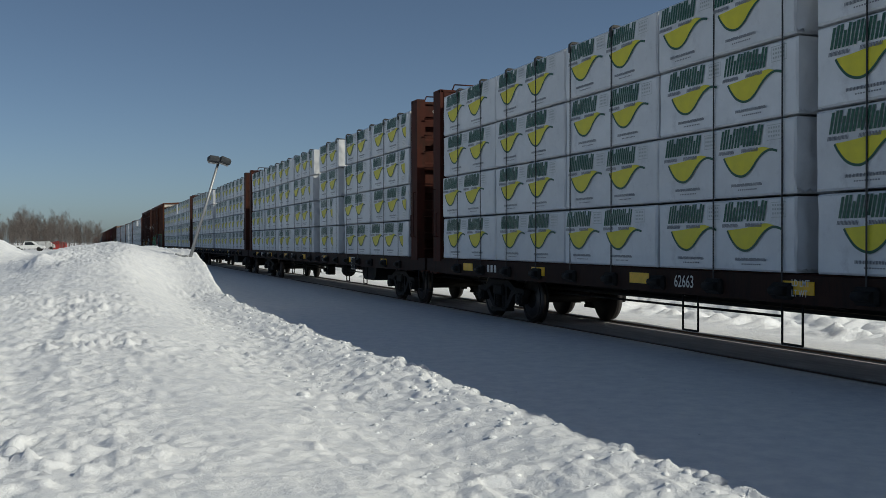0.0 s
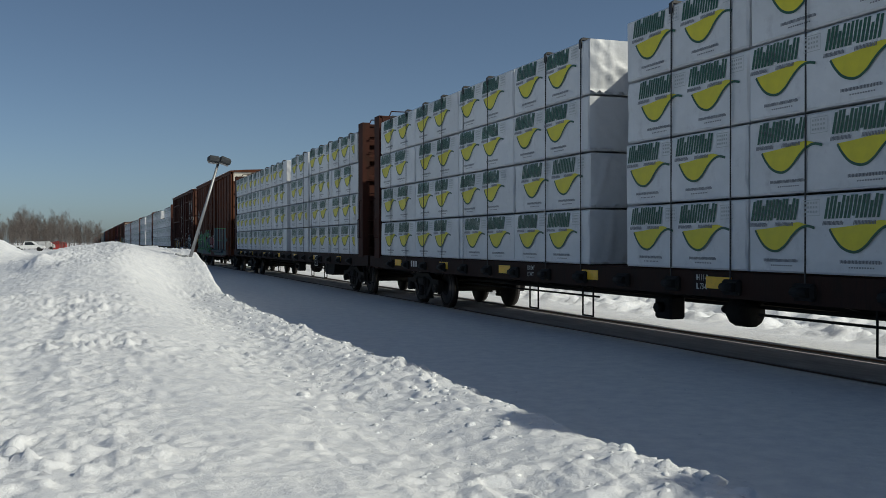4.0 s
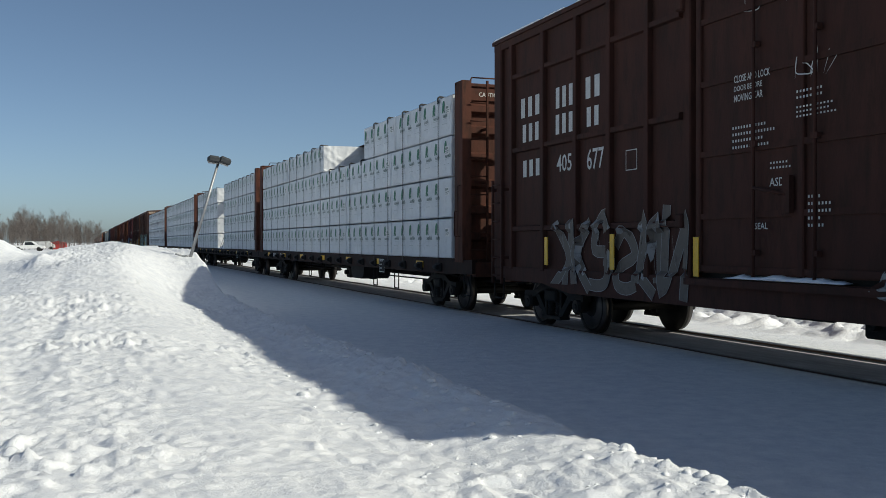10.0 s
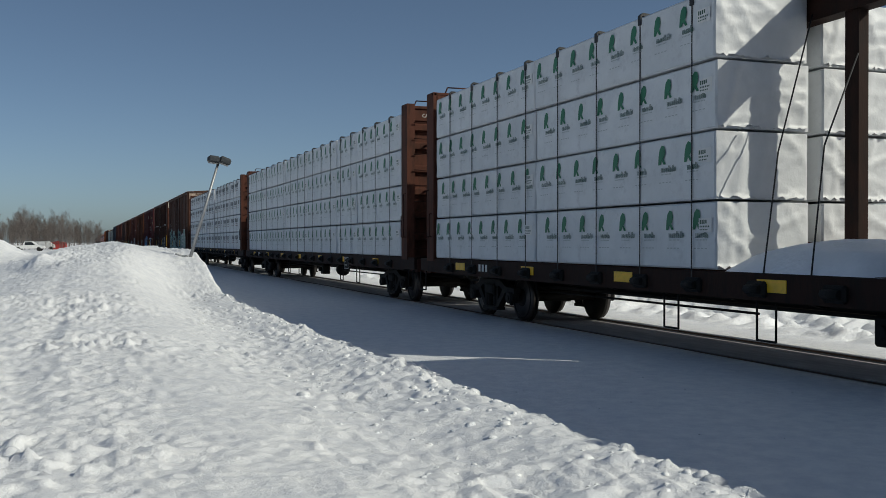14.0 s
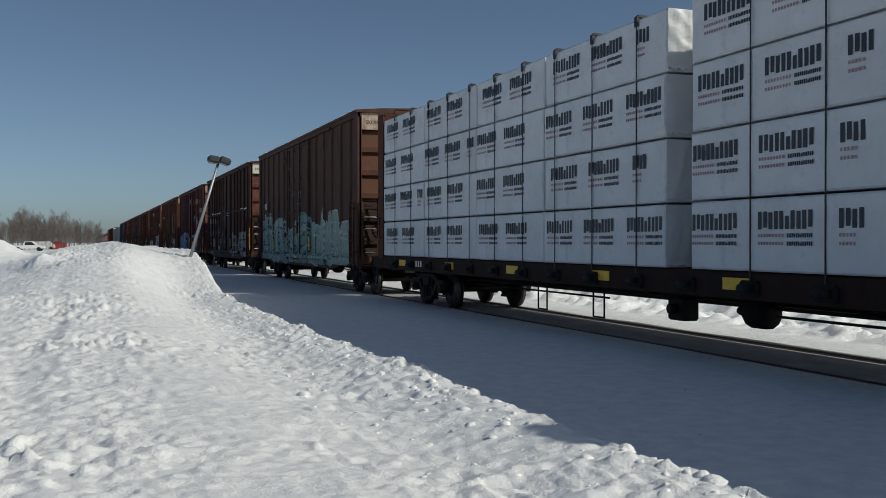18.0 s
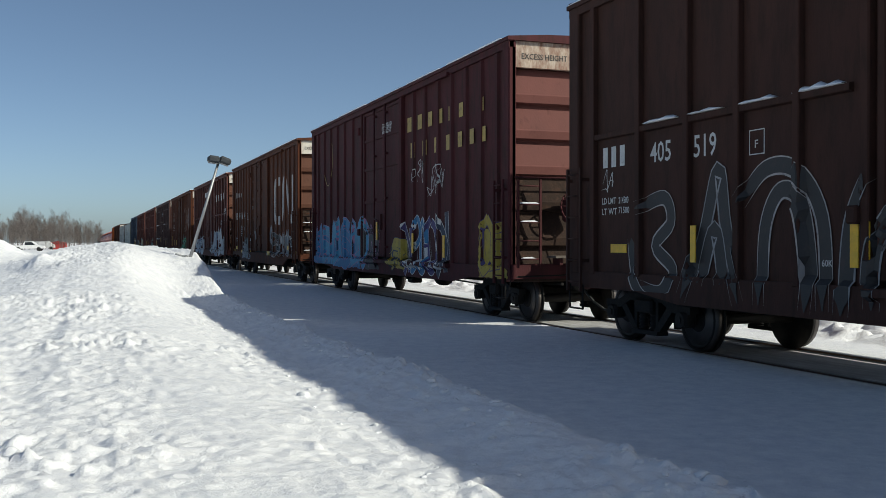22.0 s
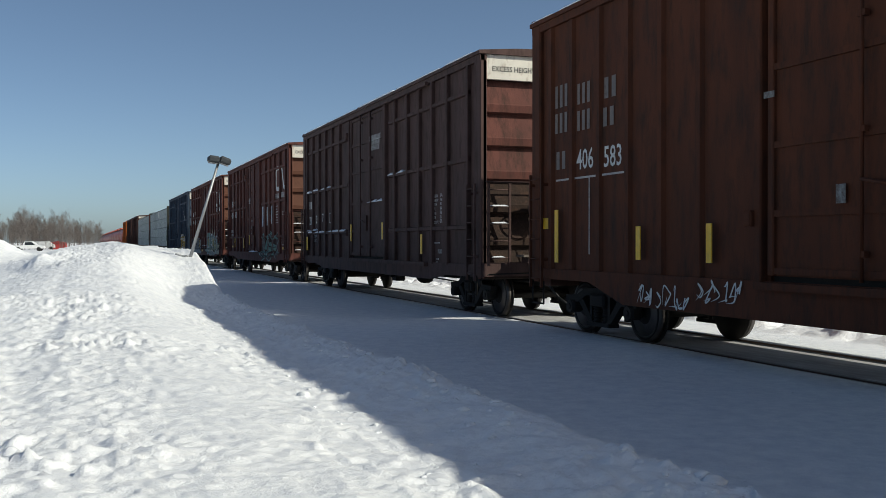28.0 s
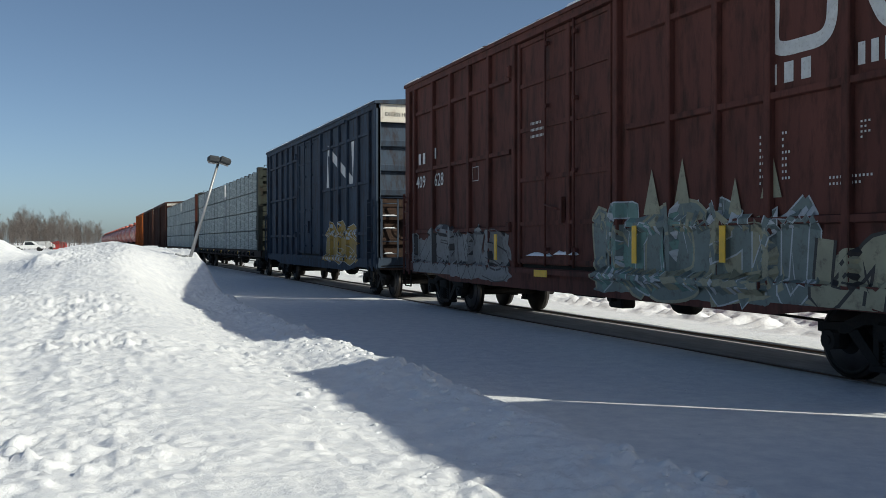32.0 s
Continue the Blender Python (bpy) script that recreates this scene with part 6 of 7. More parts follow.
    stencil_word(c12, LETTER_YELLOW, bars(Shape(), -5.88, 3.34, 0.29, 1, 0.460, skin(c12), 0.45, 0))
    stencil_word(c12, LETTER_YELLOW, bars(Shape(), -6.48, 3.33, 0.28, 1, 0.433, skin(c12), 0.45, 0))
    part("shield", stroke(Shape(), smooth_line([(6.25, 4.41), (6.28, 3.66), (5.75, 3.16), (5.22, 3.66), (5.25, 4.41)], 5), 0.03, skin(c12)), LETTER_YELLOW, c12)
    lettering(c12, "CLOSE AND LOCK", -0.17, 4.28, 0.08, PRINT_WHITE, squeeze=0.86)
    lettering(c12, "DOORS BEFORE", -0.17, 4.20, 0.08, PRINT_WHITE, squeeze=0.96)
    lettering(c12, "MOVING CAR", -0.21, 4.11, 0.08, PRINT_WHITE, squeeze=1.02)
    tag_scrawl(c12, -2.43, 2.73, 0.54, 3, PRINT_WHITE, 16, 0.018)
    tag_scrawl(c12, -3.35, 2.37, 0.70, 3, PRINT_WHITE, 17, 0.018)
    tag_scrawl(c12, -4.06, 2.60, 0.39, 2, PRINT_WHITE, 18, 0.018)
    reflectors(c12, (0.34,), 1.50, 0.46)
    reflectors(c12, (-2.52,), 1.20, 0.45)
    reflectors(c12, (-4.55,), 1.13, 0.46)
    ribbon_logo(c13, -3.06, 2.18, 3.72, 1.70, WORN_WHITE, 0.27)
    stencil_word(c13, PRINT_WHITE, bars(Shape(), 6.88, 2.54, 0.32, 2, 0.239, skin(c13), 0.55, 0))
    lettering(c13, "40", 6.06, 2.55, 0.31, PRINT_WHITE, squeeze=0.87)
    lettering(c13, "66", 5.28, 2.52, 0.34, PRINT_WHITE, squeeze=0.89)
    lettering(c13, "44", 4.45, 2.53, 0.32, PRINT_WHITE, squeeze=0.84)
    part("placard_frame", stroke(Shape(), [(3.53, 2.48), (3.29, 2.48), (3.29, 2.75), (3.53, 2.75)], 0.018, skin(c13), True), PRINT_WHITE, c13)
    lettering(c13, "F", 3.45, 2.53, 0.09, PRINT_WHITE, squeeze=1.20)
    graffiti(c13, -5.36, -2.19, 0.89, 2.16, SILVER_SPRAY, WORN_WHITE, 151, 5, SOOT_SPRAY, crown=0.4, outline=0.014, ground=False)
    graffiti(c13, -6.82, -5.45, 0.89, 2.11, SILVER_SPRAY, WORN_WHITE, 152, 2, SOOT_SPRAY, crown=0.35, outline=0.014, ground=False)
    graffiti(c13, 3.47, 4.71, 0.72, 1.90, GREY_SPRAY, SOOT_SPRAY, 65, 3, GREYGREEN, crown=0.5, outline=0.014)
    graffiti(c13, 2.99, 3.59, 0.72, 1.37, GREYGREEN, SOOT_SPRAY, 66, 2, GREY_SPRAY, crown=0.3, outline=0.014)
    graffiti(c13, 2.39, 3.09, 0.72, 0.93, SOOT_SPRAY, PALE_SPRAY, 55, 2, None, crown=0.2, outline=0.022)
    plate(c13, -2.89, -2.30, 0.93, 1.09, YELLOW)
    plate(c13, -5.32, -4.84, 0.96, 1.10, YELLOW)
    plate(c13, -6.05, -5.62, 1.15, 1.32, YELLOW)
    plate(c13, -7.62, -7.19, 1.01, 1.22, YELLOW)
    plate(c13, 7.06, 7.54, 1.00, 1.20, YELLOW)
    plate(c13, 6.26, 6.67, 1.12, 1.27, YELLOW)
    plate(c13, 4.64, 5.13, 0.97, 1.08, YELLOW)
    plate(c13, 2.31, 2.79, 0.97, 1.08, YELLOW)
    plate(c13, 0.91, 1.28, 1.81, 1.94, TORN)
    plate(c13, 0.69, 1.08, 1.57, 1.82, TORN)
    plate(c13, 1.59, 1.75, 2.89, 3.03, TORN)
    plate(c13, 2.42, 2.80, 1.50, 1.82, PALE_SPRAY)
    data_lines(c13, 5.28, 2.19, 6, 8, PRINT_WHITE, 13, 0.048, 0.086)
    data_lines(c13, 4.47, 2.18, 3, 5, PRINT_WHITE, 14, 0.049, 0.089)
    lettering(c13, "LD LMT", 6.80, 1.61, 0.08, PRINT_WHITE, squeeze=0.85)
    lettering(c13, "LT WT", 6.80, 1.49, 0.08, PRINT_WHITE, squeeze=0.92)
    lettering(c13, "50K", 2.76, 1.12, 0.08, PRINT_WHITE, squeeze=1.06)
    part("placard_frame", stroke(Shape(), [(-6.39, 1.29), (-6.78, 1.29), (-6.78, 1.59), (-6.39, 1.59)], 0.03, skin(c13), True), PRINT_WHITE, c13)
    stencil_word(c13, WORN_WHITE, bars(Shape(), 6.93, 3.58, 0.24, 3, 0.178, skin(c13), 0.55, 0))
    stencil_word(c13, WORN_WHITE, bars(Shape(), 6.14, 3.58, 0.20, 3, 0.161, skin(c13), 0.55, 0))
    stencil_word(c13, WORN_WHITE, bars(Shape(), 5.33, 3.57, 0.18, 2, 0.188, skin(c13), 0.55, 0))
    stencil_word(c14, PRINT_WHITE, bars(Shape(), -3.07, 3.69, 0.38, 1, 0.670, skin(c14), 0.45, -0.08))
    stencil_word(c14, PRINT_WHITE, bars(Shape(), -4.08, 3.70, 0.36, 1, 0.650, skin(c14), 0.45, -0.08))
    stencil_word(c14, PRINT_WHITE, bars(Shape(), -5.11, 3.72, 0.35, 1, 0.625, skin(c14), 0.45, -0.08))
    stencil_word(c14, PRINT_WHITE, bars(Shape(), -6.11, 3.75, 0.33, 1, 0.627, skin(c14), 0.45, -0.08))
    plate(c14, 0.24, 1.52, 4.15, 4.41, PRINT_WHITE)
    graffiti(c14, 2.36, 7.13, 0.72, 2.03, BLUEGREY, PALE_SPRAY, 61, 3, PALE_SPRAY, crown=0.35, outline=0.022, ground=False)
    graffiti(c14, -6.85, -1.51, 0.72, 2.28, BLUEGREY, PALE_SPRAY, 62, 4, PALE_SPRAY, crown=0.3, outline=0.06, ground=False)
    tag_scrawl(c14, -7.13, 2.80, 0.44, 2, PRINT_WHITE, 19, 0.018)
    data_lines(c14, -5.07, 2.62, 4, 13, PRINT_WHITE, 15, 0.045, 0.081)
    plate(c14, -6.80, -6.18, 1.13, 1.38, YELLOW)
    ribbon_logo(c15, -2.65, 2.28, 2.92, 1.60, WORN_WHITE, 0.27)
    graffiti(c15, -4.45, -1.36, 0.72, 2.04, GREEN_SPRAY, SOOT_SPRAY, 71, 4, TEAL_PALE, crown=0.4, outline=0.022)
    lettering(c15, "406", 6.38, 2.55, 0.30, PRINT_WHITE, squeeze=0.82)
    lettering(c15, "583", 5.56, 2.53, 0.30, PRINT_WHITE, squeeze=0.82)
    stencil_word(c15, FAINT_WHITE, bars(Shape(), 7.05, 2.59, 0.28, 2, 0.193, skin(c15), 0.55, 0))
    stencil_word(c15, FAINT_WHITE, bars(Shape(), 7.09, 3.56, 0.35, 3, 0.160, skin(c15), 0.55, 0))
    stencil_word(c15, FAINT_WHITE, bars(Shape(), 6.35, 3.53, 0.31, 3, 0.152, skin(c15), 0.55, 0))
    stencil_word(c15, FAINT_WHITE, bars(Shape(), 5.53, 3.51, 0.30, 2, 0.206, skin(c15), 0.55, 0))
    stencil_word(c15, FAINT_WHITE, bars(Shape(), 7.09, 3.16, 0.31, 3, 0.160, skin(c15), 0.55, 0))
    stencil_word(c15, FAINT_WHITE, bars(Shape(), 6.35, 3.13, 0.30, 3, 0.152, skin(c15), 0.55, 0))
    stencil_word(c15, FAINT_WHITE, bars(Shape(), 5.56, 3.11, 0.27, 2, 0.191, skin(c15), 0.55, 0))
    reflectors(c15, (6.91,), 1.13, 0.82)
    reflectors(c15, (4.50,), 1.21, 0.45)
    reflectors(c15, (2.92,), 1.20, 0.47)
    tag_scrawl(c15, 4.54, 0.60, 0.31, 8, PRINT_WHITE, 20, 0.032)
    tag_scrawl(c15, 3.19, 0.71, 0.30, 6, PRINT_WHITE, 21, 0.032)
    plate(c15, 7.29, 7.71, 1.66, 1.84, YELLOW)
    part("stencil_mark", stroke(stroke(Shape(), [(7.05, 2.42), (4.90, 2.42)], 0.03, skin(c15)), [(5.97, 2.42), (5.97, 1.27)], 0.03, skin(c15)), WORN_WHITE, c15)
    plate(c15, 1.76, 1.93, 3.01, 3.08, TORN)
    plate(c15, 0.72, 0.85, 1.83, 2.02, TORN)
    stencil_word(c16, PRINT_WHITE, bars(Shape(), 7.14, 2.53, 0.24, 2, 0.219, skin(c16), 0.55, 0))
    lettering(c16, "21", 7.14, 2.02, 0.27, PRINT_WHITE, squeeze=1.00)
    lettering(c16, "01", 6.21, 2.05, 0.26, PRINT_WHITE, squeeze=1.04)
    lettering(c16, "7", 5.36, 2.09, 0.25, PRINT_WHITE, squeeze=1.20)
    part("placard_frame", stroke(Shape(), [(4.36, 2.04), (4.05, 2.04), (4.05, 2.33), (4.36, 2.33)], 0.018, skin(c16), True), PRINT_WHITE, c16)
    lettering(c16, "CLOSE AND LOCK", -0.25, 4.06, 0.13, PRINT_WHITE, squeeze=0.66)
    lettering(c16, "DOOR BEFORE", -0.34, 3.95, 0.13, PRINT_WHITE, squeeze=0.70)
    lettering(c16, "MOVING CAR", -0.39, 3.80, 0.13, PRINT_WHITE, squeeze=0.69)
    lettering(c16, "EXH", -5.12, 2.40, 0.06, PRINT_WHITE, squeeze=1.20)
    lettering(c16, "17-0", -5.48, 2.40, 0.07, PRINT_WHITE, squeeze=0.68)
    lettering(c16, "EXW", -5.12, 2.31, 0.06, PRINT_WHITE, squeeze=1.20)
    lettering(c16, "10-8", -5.48, 2.31, 0.07, PRINT_WHITE, squeeze=0.68)
    lettering(c16, "EW", -5.12, 2.22, 0.06, PRINT_WHITE, squeeze=1.20)
    lettering(c16, "9-7", -5.48, 2.22, 0.07, PRINT_WHITE, squeeze=0.91)
    lettering(c16, "IL", -5.12, 2.13, 0.06, PRINT_WHITE, squeeze=1.20)
    lettering(c16, "50-6", -5.48, 2.13, 0.07, PRINT_WHITE, squeeze=0.68)
    lettering(c16, "IW", -5.12, 2.03, 0.06, PRINT_WHITE, squeeze=1.20)
    lettering(c16, "9-6", -5.48, 2.04, 0.07, PRINT_WHITE, squeeze=0.91)
    lettering(c16, "IH", -5.12, 1.94, 0.06, PRINT_WHITE, squeeze=1.20)
    lettering(c16, "13-1", -5.48, 1.95, 0.07, PRINT_WHITE, squeeze=0.68)
    lettering(c16, "CU.FT.", -5.12, 1.84, 0.06, PRINT_WHITE, squeeze=1.20)
    lettering(c16, "6276", -5.48, 1.86, 0.07, PRINT_WHITE, squeeze=0.68)
    reflectors(c16, (1.55,), 1.48, 0.46)
    reflectors(c16, (-1.47,), 1.52, 0.42)
    reflectors(c16, (-4.45,), 1.19, 0.43)
    data_lines(c16, -5.15, 1.42, 1, 8, PRINT_WHITE, 16, 0.037, 0.066)
    data_lines(c16, -5.24, 1.08, 3, 3, PRINT_WHITE, 17, 0.038, 0.069)
    plate(c16, -5.57, -5.32, 1.21, 1.30, TORN)
    snow(c16, 6.42, 7.22, 3.05)
    snow(c16, 5.48, 6.21, 3.08)
    snow(c16, 4.68, 5.32, 3.08)
    snow(c16, 3.82, 4.47, 3.10)
    snow(c16, -1.51, -0.05, 2.48)
    snow(c16, -2.34, -1.86, 3.07)
    snow(c16, -3.13, -2.60, 3.08)
    snow(c16, 6.42, 7.22, 1.75)
    snow(c16, 4.68, 6.15, 1.75)
    snow(c16, 2.33, 4.41, 1.76)
    lettering(c16, "LD LMT", 6.37, 1.61, 0.08, PRINT_WHITE, squeeze=0.96)
    lettering(c16, "LT WT", 6.37, 1.46, 0.07, PRINT_WHITE, squeeze=1.10)
    plate(c16, 7.07, 7.26, 1.19, 1.63, YELLOW)
    snow(c16, 6.76, 7.40, 3.07)
    snow(c16, 5.93, 6.51, 3.09)
    snow(c16, 6.72, 7.38, 1.81)
    snow(c16, 5.93, 6.48, 1.82)
    ribbon_logo(c17, -4.99, 3.44, 1.89, 0.91, PRINT_WHITE, 0.13)
    stencil_word(c17, PRINT_WHITE, bars(Shape(), -4.95, 3.14, 0.19, 3, 0.226, skin(c17), 0.55, 0))
    stencil_word(c17, PRINT_WHITE, bars(Shape(), -6.10, 3.14, 0.20, 5, 0.155, skin(c17), 0.55, 0))
    graffiti(c17, -5.59, -1.88, 0.72, 1.97, GREY_BROWN, TEAL_MID, 81, 3, None, crown=0.3, outline=0.05, ground=False)
    stencil_word(c17, PALE_SPRAY, bars(Shape(), -1.88, 2.10, 0.83, 1, 0.672, skin(c17), 0.45, 0.05))
    stencil_word(c17, PALE_SPRAY, bars(Shape(), -2.88, 2.13, 0.75, 1, 0.706, skin(c17), 0.45, 0.05))
    stencil_word(c17, PALE_SPRAY, bars(Shape(), -3.87, 2.18, 0.71, 1, 0.701, skin(c17), 0.45, 0.05))
    stencil_word(c17, PRINT_WHITE, bars(Shape(), 6.85, 3.19, 0.28, 2, 0.270, skin(c17), 0.55, 0))
    stencil_word(c17, PRINT_WHITE, bars(Shape(), 5.84, 3.22, 0.25, 1, 0.199, skin(c17), 0.45, 0))
    lettering(c17, "409", 6.96, 2.63, 0.30, PRINT_WHITE, squeeze=0.90)
    lettering(c17, "603", 5.82, 2.64, 0.30, PRINT_WHITE, squeeze=0.89)
    part("placard_frame", stroke(Shape(), [(3.69, 2.62), (3.43, 2.62), (3.43, 2.90), (3.69, 2.90)], 0.018, skin(c17), True), PRINT_WHITE, c17)
    lettering(c17, "CLOSE AND LOCK", 1.15, 3.34, 0.07, PRINT_WHITE, squeeze=0.69)
    lettering(c17, "DOOR BEFORE", 1.15, 3.25, 0.07, PRINT_WHITE, squeeze=0.70)
    lettering(c17, "MOVING CAR", 1.13, 3.15, 0.07, PRINT_WHITE, squeeze=0.68)
    lettering(c17, "OPEN", 0.61, 2.35, 0.05, PRINT_WHITE, squeeze=0.91)
    lettering(c17, "CLOSE", 0.36, 2.35, 0.06, PRINT_WHITE, squeeze=0.81)
    lettering(c17, "ASD", 0.57, 1.82, 0.05, PRINT_WHITE, squeeze=1.15)
    plate(c17, 0.35, 0.52, 2.00, 2.18, TORN)
    reflectors(c17, (5.35,), 1.20, 0.44)
    reflectors(c17, (2.60,), 1.19, 0.45)
    reflectors(c17, (1.02,), 1.34, 0.43)
    reflectors(c17, (-0.31,), 1.28, 0.48)
    part("placard_frame", stroke(Shape(), [(-6.24, 1.35), (-6.72, 1.35), (-6.72, 1.67), (-6.24, 1.67)], 0.03, skin(c17), True), PRINT_WHITE, c17)
    plate(c17, -6.93, -6.30, 1.18, 1.27, YELLOW)
    data_lines(c17, -5.06, 2.81, 7, 10, PRINT_WHITE, 18, 0.058, 0.105)
    data_lines(c17, -6.33, 2.59, 3, 8, PRINT_WHITE, 19, 0.031, 0.056)
    lettering(c17, "LD LMT 215200", 7.06, 1.94, 0.115, PRINT_WHITE, squeeze=0.88)
    lettering(c17, "LT WT 70800", 7.06, 1.75, 0.115, PRINT_WHITE, squeeze=0.95)
    plate(c17, 6.25, 6.85, 1.19, 1.28, YELLOW)
    snow(c17, -0.9, 1.0, 1.03)
    ribbon_logo(c18, -4.86, 3.46, 1.97, 0.87, PRINT_WHITE, 0.13)
    stencil_word(c18, PRINT_WHITE, bars(Shape(), -4.82, 3.15, 0.22, 3, 0.265, skin(c18), 0.55, 0))
    stencil_word(c18, PRINT_WHITE, bars(Shape(), -5.98, 3.16, 0.22, 5, 0.170, skin(c18), 0.55, 0))
    chunk = Shape()
    for x, w, h, d in ((-0.62, 0.22, 0.13, 0.22), (-0.50, 0.20, 0.19, 0.28), (-0.39, 0.24, 0.17, 0.32), (-0.22, 0.19, 0.22, 0.29), (-0.11, 0.26, 0.24, 0.33), (0.06, 0.21, 0.19, 0.27), (0.19, 0.20, 0.12, 0.24)):
        chunk.cbox(x, x + w, -HALF - 0.03 - d, -HALF - 0.03, 1.209, 1.21 + h, 0.055)
    part("snow_on_platform", chunk, SNOW_CAP, c18)
    graffiti(c18, -4.45, -1.33, 0.72, 2.05, GREYGREEN, PALE_SPRAY, 91, 4, TEAL_MID, crown=0.4, outline=0.025, ground=False)
    graffiti(c18, -5.63, -4.43, 0.72, 2.08, GREYGREEN, PALE_SPRAY, 92, 2, TEAL_PALE, crown=0.4, outline=0.025)
    graffiti(c18, -4.98, -1.15, 0.72, 2.18, GREYGREEN, CREAM_SPRAY, 93, 3, CREAM_SPRAY, crown=0.5, outline=0.05)
    graffiti(c18, 2.01, 7.29, 0.72, 1.88, SILVER_SPRAY, SOOT_SPRAY, 94, 4, None, crown=0.35, outline=0.022)
    graffiti(c18, -6.50, -5.63, 0.72, 1.77, CREAM_SPRAY, SOOT_SPRAY, 95, 1, GREYGREEN, crown=0.3, outline=0.05)
    part("paint_spike", Shape().add(on_side([(-2.31, 1.81), (-2.72, 1.81), (-2.51, 2.41)], skin(c18)), [(0, 1, 2)]), CREAM_SPRAY, c18)
    part("paint_spike", Shape().add(on_side([(-3.04, 1.93), (-3.37, 1.93), (-3.21, 2.50)], skin(c18)), [(0, 1, 2)]), CREAM_SPRAY, c18)
    part("paint_spike", Shape().add(on_side([(-4.72, 1.93), (-5.07, 1.93), (-4.90, 2.47)], skin(c18)), [(0, 1, 2)]), CREAM_SPRAY, c18)
    part("paint_spike", Shape().add(on_side([(-4.14, 1.76), (-4.40, 1.76), (-4.27, 2.19)], skin(c18)), [(0, 1, 2)]), CREAM_SPRAY, c18)
    stencil_word(c18, PRINT_WHITE, bars(Shape(), 7.01, 3.16, 0.24, 2, 0.286, skin(c18), 0.55, 0))
    stencil_word(c18, PRINT_WHITE, bars(Shape(), 5.97, 3.22, 0.23, 1, 0.247, skin(c18), 0.45, 0))
    lettering(c18, "409", 7.17, 2.65, 0.26, PRINT_WHITE, squeeze=1.13)
    lettering(c18, "628", 5.97, 2.64, 0.27, PRINT_WHITE, squeeze=0.98)
    part("placard_frame", stroke(Shape(), [(3.78, 2.62), (3.50, 2.62), (3.50, 2.88), (3.78, 2.88)], 0.018, skin(c18), True), PRINT_WHITE, c18)
    reflectors(c18, (2.55,), 1.13, 0.46)
    reflectors(c18, (-2.17,), 1.16, 0.51)
    reflectors(c18, (-4.11,), 1.21, 0.43)
    plate(c18, 0.31, 0.78, 0.89, 1.00, YELLOW)
    data_lines(c18, 1.06, 3.38, 3, 10, PRINT_WHITE, 21, 0.059, 0.108)
    data_lines(c18, -4.71, 2.59, 8, 2, PRINT_WHITE, 22, 0.040, 0.073)
    data_lines(c18, -5.08, 2.60, 8, 2, PRINT_WHITE, 23, 0.038, 0.069)
    data_lines(c18, -6.21, 2.60, 4, 2, PRINT_WHITE, 24, 0.028, 0.050)
    data_lines(c18, -5.79, 2.08, 2, 12, PRINT_WHITE, 25, 0.035, 0.063)
    snow(c18, 0.37, 1.28, 1.22)
    snow(c18, -0.52, 0.27, 1.25)
    part("emblem", stroke(Shape(), [(-2.40, 3.11), (-2.40, 4.26), (-5.34, 3.11), (-5.34, 4.26)], 0.30, skin(c19)), PRINT_WHITE, c19)
    graffiti(c19, -5.99, -2.25, 0.86, 2.08, OCHRE, PALE_SPRAY, 99, 3, None, crown=0.3, outline=0.022)


